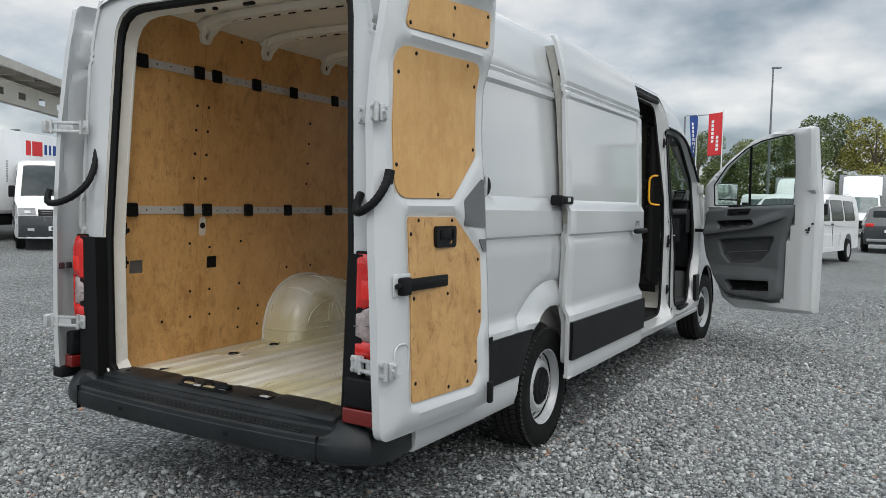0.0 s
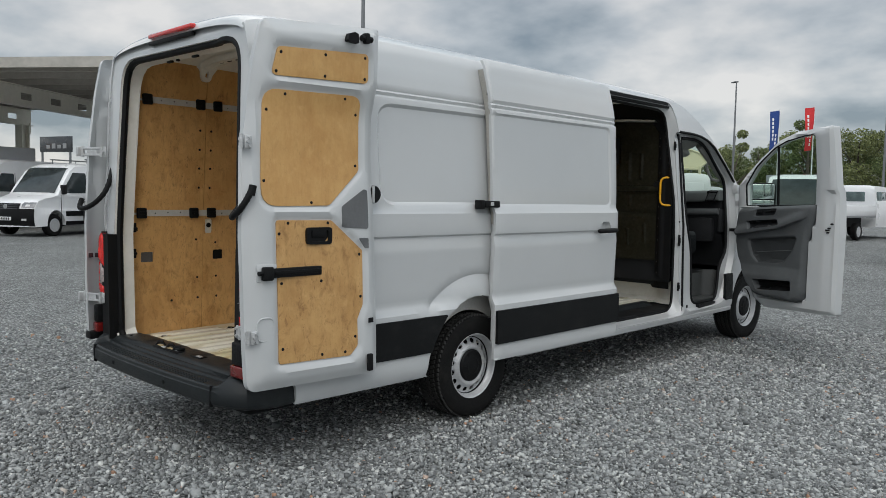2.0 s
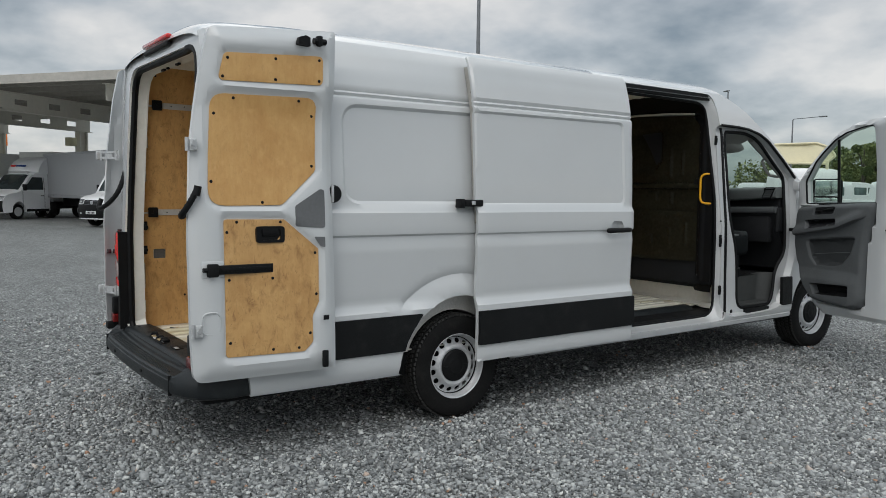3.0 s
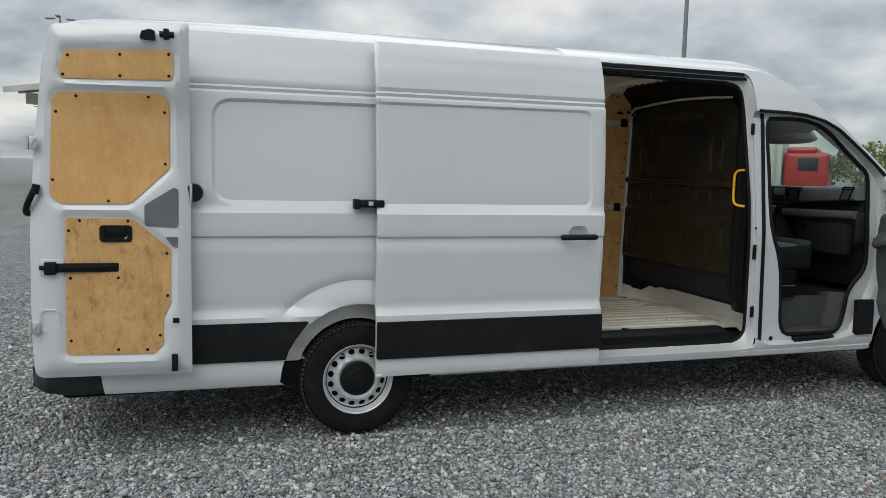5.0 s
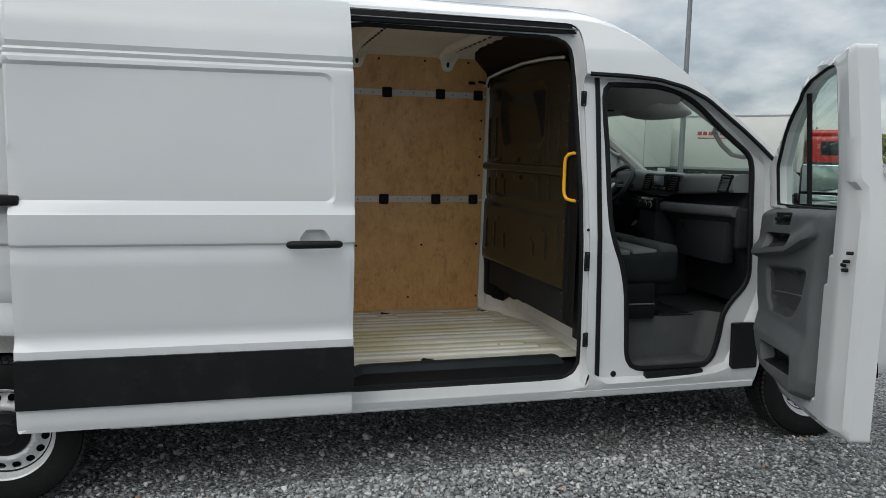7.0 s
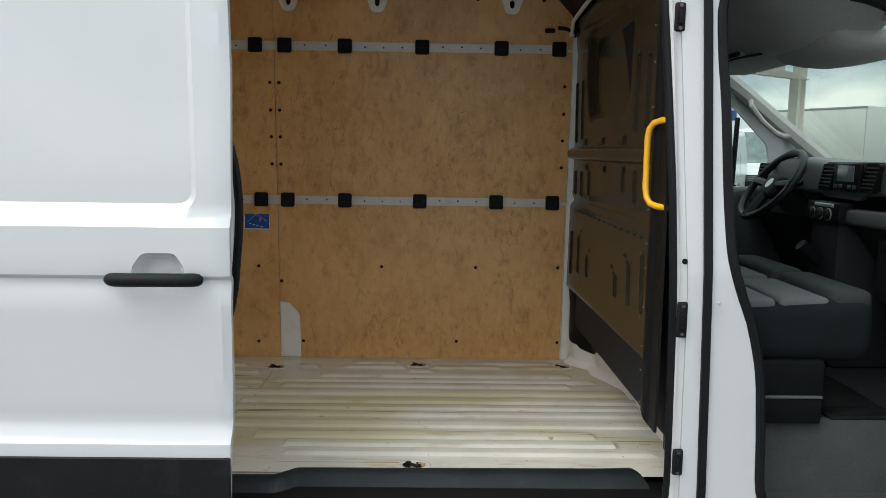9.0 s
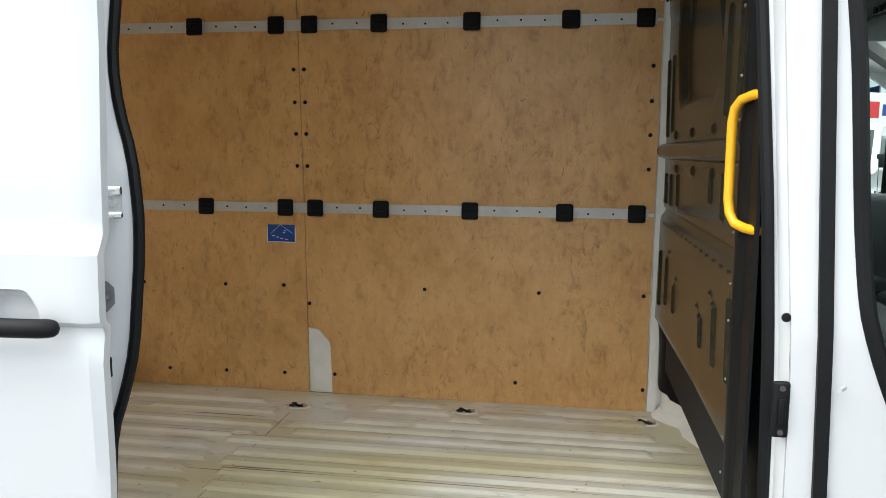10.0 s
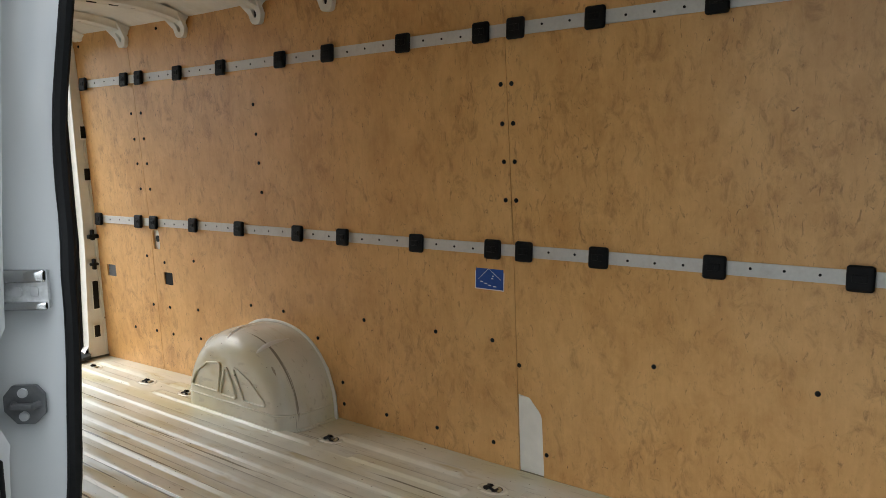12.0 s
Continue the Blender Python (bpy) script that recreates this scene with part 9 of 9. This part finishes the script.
x, y = at_bearing((5.4, 0.15), -54.4, 47)
trailer(pose(x, y, 0, 0, 0, 35.0), 7.6, 3.95, "off-white tarpaulin trailer with a worn dark red word mark", True)
x, y = at_bearing((3.64, 1.99), -64.2, 45)
trailer(pose(x, y, 0, 0, 0, 26.0), 8.0, 3.95, "plain off-white tarpaulin trailer")
x, y = at_bearing((4.76, -3.51), -78.0, 40)
trailer(pose(x, y, 0, 0, 0, 12.0), 11.0, 3.1, "grey box trailer behind the van row", False, material("grey_box_panel", (0.36, 0.37, 0.38), 0.5, vary=0.04))
x, y = at_bearing((5.4, 0.15), -48.3, 46)
tr = thing("red_lorry", "red lorry cab with a pale box in front of the trailers", "truck", pose(x, y, 0, 0, 0, 41))
part("cab", boxed((-1.0, -1.2, 0.6), (1.2, 1.2, 2.9), 0.25, 4), RED_PAINT, tr)
part("roof_deflector", boxed((-0.9, -1.1, 2.8), (0.6, 1.1, 3.2), 0.2, 4), RED_PAINT, tr)
part("side_window", boxed((-0.3, -1.215, 1.9), (0.7, -1.195, 2.6), 0.01), WINDOW, tr)
part("windscreen", boxed((1.195, -1.0, 1.8), (1.215, 1.0, 2.8), 0.01), WINDOW, tr)
part("cargo_box", boxed((-3.4, -1.25, 1.0), (-1.1, 1.25, 3.75), 0.04), TARP, tr)
for xx in (0.4, -2.6):
    for s in (-1, 1):
        o = new("wheel")
        o.parent = tr
        o.matrix_basis = Matrix.Translation((xx, s * 1.0, 0.5)) @ Matrix.Rotation(math.pi / 2, 4, "Z")
        part("tyre", lathe([(-0.15, 0.3), (-0.15, 0.46), (-0.1, 0.5), (0.1, 0.5), (0.15, 0.46), (0.15, 0.3)], 24, "x", close=True), TYRE, o)
part("chassis", boxed((-3.3, -0.5, 0.6), (1.0, 0.5, 1.0), 0.02), RUBBER, tr)

# ---- steel canopy over the van row ----
can = thing("canopy", "cream steel canopy with perforated beams and grey sheeting", "canopy", pose(-21.95, 7.48, -0.29, 0, 0, math.degrees(math.atan2(0.59, 0.81))) @ Matrix.Scale(1.2, 4))
# local +y runs along a beam, local -x along the row of beams
BEAM_Z = 4.20
for k in range(6):
    x = -k * 5.2
    holes = [[(y, 0.20), (y + 0.55, 0.20), (y + 0.55, 0.42), (y, 0.42)] for y in np.arange(1.3, 10.0, 1.55)]
    bm = sheet([(0, 0), (10.5, 0), (10.5, 0.62), (0, 0.62)], holes, lambda U, V: np.column_stack([np.full(len(U), x + 0.01), U, BEAM_Z + V + 0.10 * np.clip(1 - U / 2.0, 0, 1) * (V < 0.3)]), 1.0, thick=0.02, way=(1, 0, 0))
    part("beam_web", bm, CANOPY_STEEL, can)
    part("beam_flange", boxed((x - 0.14, 0, BEAM_Z + 0.62), (x + 0.14, 10.5, BEAM_Z + 0.645)), CANOPY_STEEL, can)
    part("beam_flange", boxed((x - 0.14, 0.4, BEAM_Z - 0.025), (x + 0.14, 10.5, BEAM_Z)), CANOPY_STEEL, can)
    post = bmesh.new()
    box(post, (x - 0.16, 9.7, 0), (x + 0.16, 9.76, BEAM_Z))
    box(post, (x - 0.16, 10.14, 0), (x + 0.16, 10.20, BEAM_Z))
    box(post, (x - 0.02, 9.75, 0), (x + 0.02, 10.15, BEAM_Z))
    part("post", post, CANOPY_STEEL, can)
    if k in (1, 3):
        part("floodlight", boxed((x - 0.1, 9.0, BEAM_Z - 0.75), (x + 0.25, 9.4, BEAM_Z - 0.35), 0.03), BEIGE, can)
for y in np.arange(0.1, 10.7, 1.25):
    part("purlin", boxed((-27.0, y, BEAM_Z + 0.65), (0.8, y + 0.10, BEAM_Z + 0.85)), PURLIN, can)
part("sheeting", boxed((-27.2, -0.5, BEAM_Z + 0.86), (1.0, 11.1, BEAM_Z + 0.93)), CANOPY_ROOF, can)
part("fascia", boxed((-27.2, -0.56, BEAM_Z + 0.66), (1.0, -0.5, BEAM_Z + 0.95)), CANOPY_ROOF, can)
part("fascia", boxed((1.0, -0.56, BEAM_Z + 0.70), (1.06, 11.1, BEAM_Z + 0.95)), CANOPY_ROOF, can)
part("downpipe", tubed([(-10.4, 10.4, 4.3), (-10.4, 10.4, 3.9), (-10.4, 10.22, 3.6), (-10.4, 10.22, 0)], 0.06, 8), CANOPY_STEEL, can)

# dark hoarding and an orange sign far behind the row
bx, by = at_bearing((4.41, -3.9), -70.6, 62)
hb = thing("hoarding", "dark hoarding with pale unreadable marks", "sign", pose(bx, by, 0, 0, 0, 20))
part("board", boxed((-1.6, -0.05, 4.1), (1.6, 0.05, 5.2), 0.01), DARK_PAINT, hb)
for k in range(4):
    part("mark_bar", boxed((-0.9 + k * 0.55, -0.07, 4.35), (-0.55 + k * 0.55, -0.05, 4.6 + 0.1 * (k % 2))), SILVER, hb)
for s in (-1.4, 1.4):
    part("leg", boxed((s - 0.06, -0.05, 0), (s + 0.06, 0.05, 4.15)), MAST, hb)
bx, by = at_bearing((5.38, -2.59), -84.5, 70)
sg = thing("roof_sign", "orange lettered sign on posts, too far to read", "sign", pose(bx, by, 0, 0, 0, 6))
for k in range(8):
    part("sign_block", boxed((-1.6 + k * 0.42, -0.06, 4.6), (-1.25 + k * 0.42, 0.06, 5.7), 0.02), material("orange_sign", (0.75, 0.20, 0.03), 0.5) if k == 0 else bpy.data.materials["orange_sign"], sg)
for s in (-1.4, 1.4):
    part("leg", boxed((s - 0.06, -0.05, 0), (s + 0.06, 0.05, 4.65)), MAST, sg)


# ---- lamp masts ----
def mast(x, y, h, arm=0.0, turn=0.0, heads=1):
    m = thing("lamp_mast", "slim grey street lamp mast with a flat head", "street lamp", pose(x, y, 0, 0, 0, turn), "lamp masts")
    part("pole", tubed([(0, 0, 0), (0, 0, h * 0.5), (0, 0, h)], [0.11, 0.085, 0.055], 10), MAST, m)
    part("foot", boxed((-0.2, -0.2, 0), (0.2, 0.2, 0.03), 0.005), MAST, m)
    if arm:
        part("arm", tubed([(0, 0, h - 0.05), (0.1, 0, h + 0.05), (arm, 0, h + 0.1)], 0.035, 6), MAST, m)
    for k in range(heads):
        a = 2 * math.pi * k / heads
        part("lamp_head", boxed((arm - 0.1, -0.14, h + 0.05), (arm + 0.55, 0.14, h + 0.15), 0.03, m=Matrix.Rotation(a, 4, "Z")), MAST, m)
    return m


mast(-20.0, 16.5, 12.5)
mast(-5.0, 55.3, 11.4, turn=20)
mast(-23.6, 60.1, 11.3, turn=150)
mast(-37.5, 58.9, 10.8, turn=160)
mast(-66.8, 61.2, 10.7, turn=160)
mast(-11.6, 58.0, 8.6, arm=2.2, turn=5)
mast(-33.0, 62.0, 8.2, arm=2.5, turn=0)
mast(-44.0, 24.0, 5.2, turn=180)
x, y = at_bearing((5.58, -0.37), -99.1, 60)
mast(x, y, 11.0, arm=0.55, heads=3)
x, y = at_bearing((3.57, -4.38), -64.9, 58)
mast(x, y, 7.5)


# ---- flags: tall banners on poles, with pale unreadable letters as bars ----
def banner(az, d, eye, mat, label, top, w, turn, lean=0.0):
    x, y = at_bearing(eye, az, d)
    f = thing("banner_flag", label, "flag", pose(x, y, 0, 0, 0, turn), "banner flags")
    part("pole", tubed([(0, 0, 0), (0, 0, top + 0.1)], [0.05, 0.03], 8), PALE, f)
    H = 2.8
    wav = lambda U, V: np.column_stack([-U, 0.10 * np.sin(U * 4 + V * 1.5), V - 0.12 * U])
    part("cloth", sheet([(0.04, top - H), (w, top - H), (w, top), (0.04, top)], (), wav, 0.2), mat, f)
    for u, n, z0 in ((0.62 * w, 6, top - 1.95), (0.28 * w, 4, top - 2.5)):
        for k in range(n):
            z = z0 + k * 0.26
            part("letter_bar", sheet([(u, z), (u + 0.17 * w, z), (u + 0.17 * w, z + 0.19), (u, z + 0.19)], (), lambda U, V: np.column_stack([-U, 0.10 * np.sin(U * 4 + V * 1.5) - 0.015, V - 0.12 * U]), 0.2), PRINT_WHITE, f)
    return f


banner(-10.8, 55, (3.09, -4.35), RED_CLOTH, "red banner flag with pale worn lettering", 7.85, 0.9, 12)
banner(-13.4, 56, (3.97, -4.19), BLUE_CLOTH, "blue banner flag with pale worn lettering", 7.75, 0.62, 58)
banner(-18.2, 57, (3.97, -4.19), RED_CLOTH, "narrow red banner flag turned edge-on", 7.7, 0.6, 50)
banner(-20.3, 57, (3.97, -4.19), BLUE_CLOTH, "narrow blue banner flag turned edge-on", 7.55, 0.6, 40)
x, y = at_bearing((2.68, -4.22), -62.0, 60)
banner(-61.2, 40, (2.68, -4.22), BLUE_CLOTH, "blue flag beyond the box lorry", 4.47, 1.0, 20)


# ---- trees behind the yard ----
def leaf_cloud(rng, centres, radii, n, size):
    """Many small leaf quads scattered through a few lobes."""
    pick = rng.choice(len(centres), n, p=np.array(radii) ** 2 / sum(np.array(radii) ** 2))
    d = rng.normal(size=(n, 3))
    d /= np.linalg.norm(d, axis=1)[:, None]
    r = np.array(radii)[pick] * rng.uniform(0.25, 1.0, n) ** 0.45
    P = np.array(centres)[pick] + d * r[:, None] * np.array([1, 1, 0.85])
    a = rng.normal(size=(n, 3))
    a /= np.linalg.norm(a, axis=1)[:, None]
    b = np.cross(a, rng.normal(size=(n, 3)))
    b /= np.linalg.norm(b, axis=1)[:, None]
    s = size * rng.uniform(0.6, 1.4, n)[:, None]
    V = np.stack([P - a * s, P + b * s * 0.7, P + a * s, P - b * s * 0.7], 1).reshape(-1, 3)
    me = bpy.data.meshes.new("crown")
    me.vertices.add(4 * n)
    me.vertices.foreach_set("co", V.ravel())
    me.loops.add(4 * n)
    me.loops.foreach_set("vertex_index", np.arange(4 * n))
    me.polygons.add(n)
    me.polygons.foreach_set("loop_start", np.arange(0, 4 * n, 4))
    me.update(calc_edges=True)
    return me


def tree(x, y, h, spread, mat, seed, leaves=11000, bare=False):
    rng = np.random.default_rng(seed)
    t = thing("tree", {"dark_green_leaves": "dark green broad-leaved tree", "mid_green_leaves": "green broad-leaved tree", "yellow_green_leaves": "yellow-green autumn tree"}[mat.name] + (" with thin airy crown" if bare else " behind the parked trucks"), "tree", pose(x, y, 0, 0, 0, seed * 37 % 360), "trees behind the yard")
    trunk = tubed([(0, 0, 0), (0.1, 0.05, h * 0.25), (0, 0.1, h * 0.55), (0.1, 0, h * 0.9)], [0.22, 0.17, 0.11, 0.03], 8)
    part("trunk", trunk, BARK, t)
    centres, radii = [], []
    for k in range(11 if not bare else 9):
        a = rng.uniform(0, 2 * math.pi)
        zz = h * rng.uniform(0.30, 0.92)
        rr = spread * (1.05 - abs(zz / h - 0.55) * 1.2) * rng.uniform(0.45, 0.95)
        c = (rr * math.cos(a), rr * math.sin(a), zz)
        centres.append(c)
        radii.append(spread * rng.uniform(0.26, 0.48) * (0.55 if bare else 1))
        if k < 7:
            part("limb", tubed([(0, 0.05, zz * 0.62), (c[0] * 0.5, c[1] * 0.5, zz * 0.85), c], [0.08, 0.05, 0.02], 5), BARK, t)
    me = leaf_cloud(rng, centres, radii, leaves if not bare else leaves // 4, 0.095)
    me.materials.append(mat)
    ob = new("crown", me)
    ob.parent = t


spots = [(-3.0, 70, 9.8, 3.6, LEAF_DARK), (1.5, 68, 9.2, 3.8, LEAF_YELLOW), (6.5, 70, 9.5, 4.0, LEAF_YELLOW), (11.5, 72, 9, 4, LEAF_MID), (-8.5, 74, 8.2, 3.6, LEAF_MID), (-13.5, 72, 8.4, 3.6, LEAF_DARK), (-18.0, 74, 8.0, 3.8, LEAF_MID), (-23.0, 76, 8.6, 3.5, LEAF_MID),
         (-28.0, 76, 7.2, 3.4, LEAF_DARK), (-33.0, 78, 6.8, 3.6, LEAF_MID), (-39, 80, 6.2, 3.6, LEAF_DARK), (17, 72, 9, 4, LEAF_DARK), (-46, 82, 6, 3.6, LEAF_MID)]
for i, (x, y, h, s, m) in enumerate(spots):
    tree(x, y, h, s, m, i + 3)
tree(-27.0, 68, 8.4, 2.4, LEAF_MID, 41, bare=True)
tree(-19.5, 66, 9.0, 2.4, LEAF_DARK, 42, bare=True)
tree(-30.5, 70, 6.6, 2.2, LEAF_DARK, 43, bare=True)
# one hedge line closes the gaps between the trunks
rng = np.random.default_rng(77)
hc = [(x, 79 + rng.uniform(-2, 2), rng.uniform(1.2, 4.6)) for x in np.arange(-130, 60, 1.3)]
hm = leaf_cloud(rng, hc, [rng.uniform(1.5, 2.6) for _ in hc], 42000, 0.22)
hm.materials.append(LEAF_MID)
tagged(new("hedge", hm), "dense green hedge and scrub behind the yard", "hedge", kind="stuff")
# ---- loose stones on the yard, densest where the walk passes ----
def stone_field():
    rng = np.random.default_rng(5)
    def area(x0, x1, y0, y1, per):
        n = int((x1 - x0) * (y1 - y0) * per)
        return np.column_stack([rng.uniform(x0, x1, n), rng.uniform(y0, y1, n)])
    P = np.vstack([area(1.0, 4.3, -3.4, 3.4, 4000), area(-1.6, 1.0, -3.9, -1.5, 3700), area(1.0, 3.2, -4.2, -3.4, 3300), area(4.3, 5.4, -1.8, 2.2, 1000), area(1.0, 4.0, 3.4, 6.0, 1200), area(-0.9, 1.0, -1.5, 4.5, 700), area(-5, -1.6, -3.5, 1.5, 550), area(2.0, 6.5, 6.0, 10.0, 350), area(-4, -1.6, -5.0, -3.5, 400)])
    n = len(P)
    # angular chips: boxes with every corner knocked about
    cube = np.array([(-1, -1, -1), (1, -1, -1), (1, 1, -1), (-1, 1, -1), (-1, -1, 1), (1, -1, 1), (1, 1, 1), (-1, 1, 1)], float) * 0.74
    tri = np.array([(0, 2, 1), (0, 3, 2), (4, 5, 6), (4, 6, 7), (0, 1, 5), (0, 5, 4), (1, 2, 6), (1, 6, 5), (2, 3, 7), (2, 7, 6), (3, 0, 4), (3, 4, 7)])
    shapes = [cube * (1 + rng.uniform(-0.45, 0.25, (8, 3))) for _ in range(24)]
    S = np.array(shapes)[rng.integers(0, 24, n)]
    size = 0.0075 * np.exp(rng.normal(0, 0.33, n))
    S = S * (size[:, None] * rng.uniform(0.7, 1.4, (n, 3)) * np.array([1.15, 1.15, 0.72]))[:, None, :]
    a = rng.uniform(0, 2 * math.pi, n)
    c, s = np.cos(a)[:, None], np.sin(a)[:, None]
    tilt = rng.normal(0, 0.8, n)[:, None]
    x, y, z = S[..., 0], S[..., 1], S[..., 2]
    y, z = y * np.cos(tilt) - z * np.sin(tilt), y * np.sin(tilt) + z * np.cos(tilt)
    x, y = x * c - y * s, x * s + y * c
    base = np.array([0.012 * noise.noise((px * 0.35, py * 0.35, 0)) - 0.012 for px, py in P])
    V = np.stack([x + P[:, :1], y + P[:, 1:], z + (base + size * rng.uniform(0.05, 0.75, n))[:, None]], -1).reshape(-1, 3)
    T = (tri[None] + (np.arange(n) * 8)[:, None, None]).reshape(-1, 3)
    me = bpy.data.meshes.new("gravel_stones")
    me.vertices.add(len(V))
    me.vertices.foreach_set("co", V.ravel())
    me.loops.add(3 * len(T))
    me.loops.foreach_set("vertex_index", T.ravel())
    me.polygons.add(len(T))
    me.polygons.foreach_set("loop_start", np.arange(0, 3 * len(T), 3))
    me.update(calc_edges=True)
    me.materials.append(CHIP)
    return me


tagged(new("gravel_stones", stone_field()), "loose grey crushed stones on the yard", "gravel", kind="stuff")
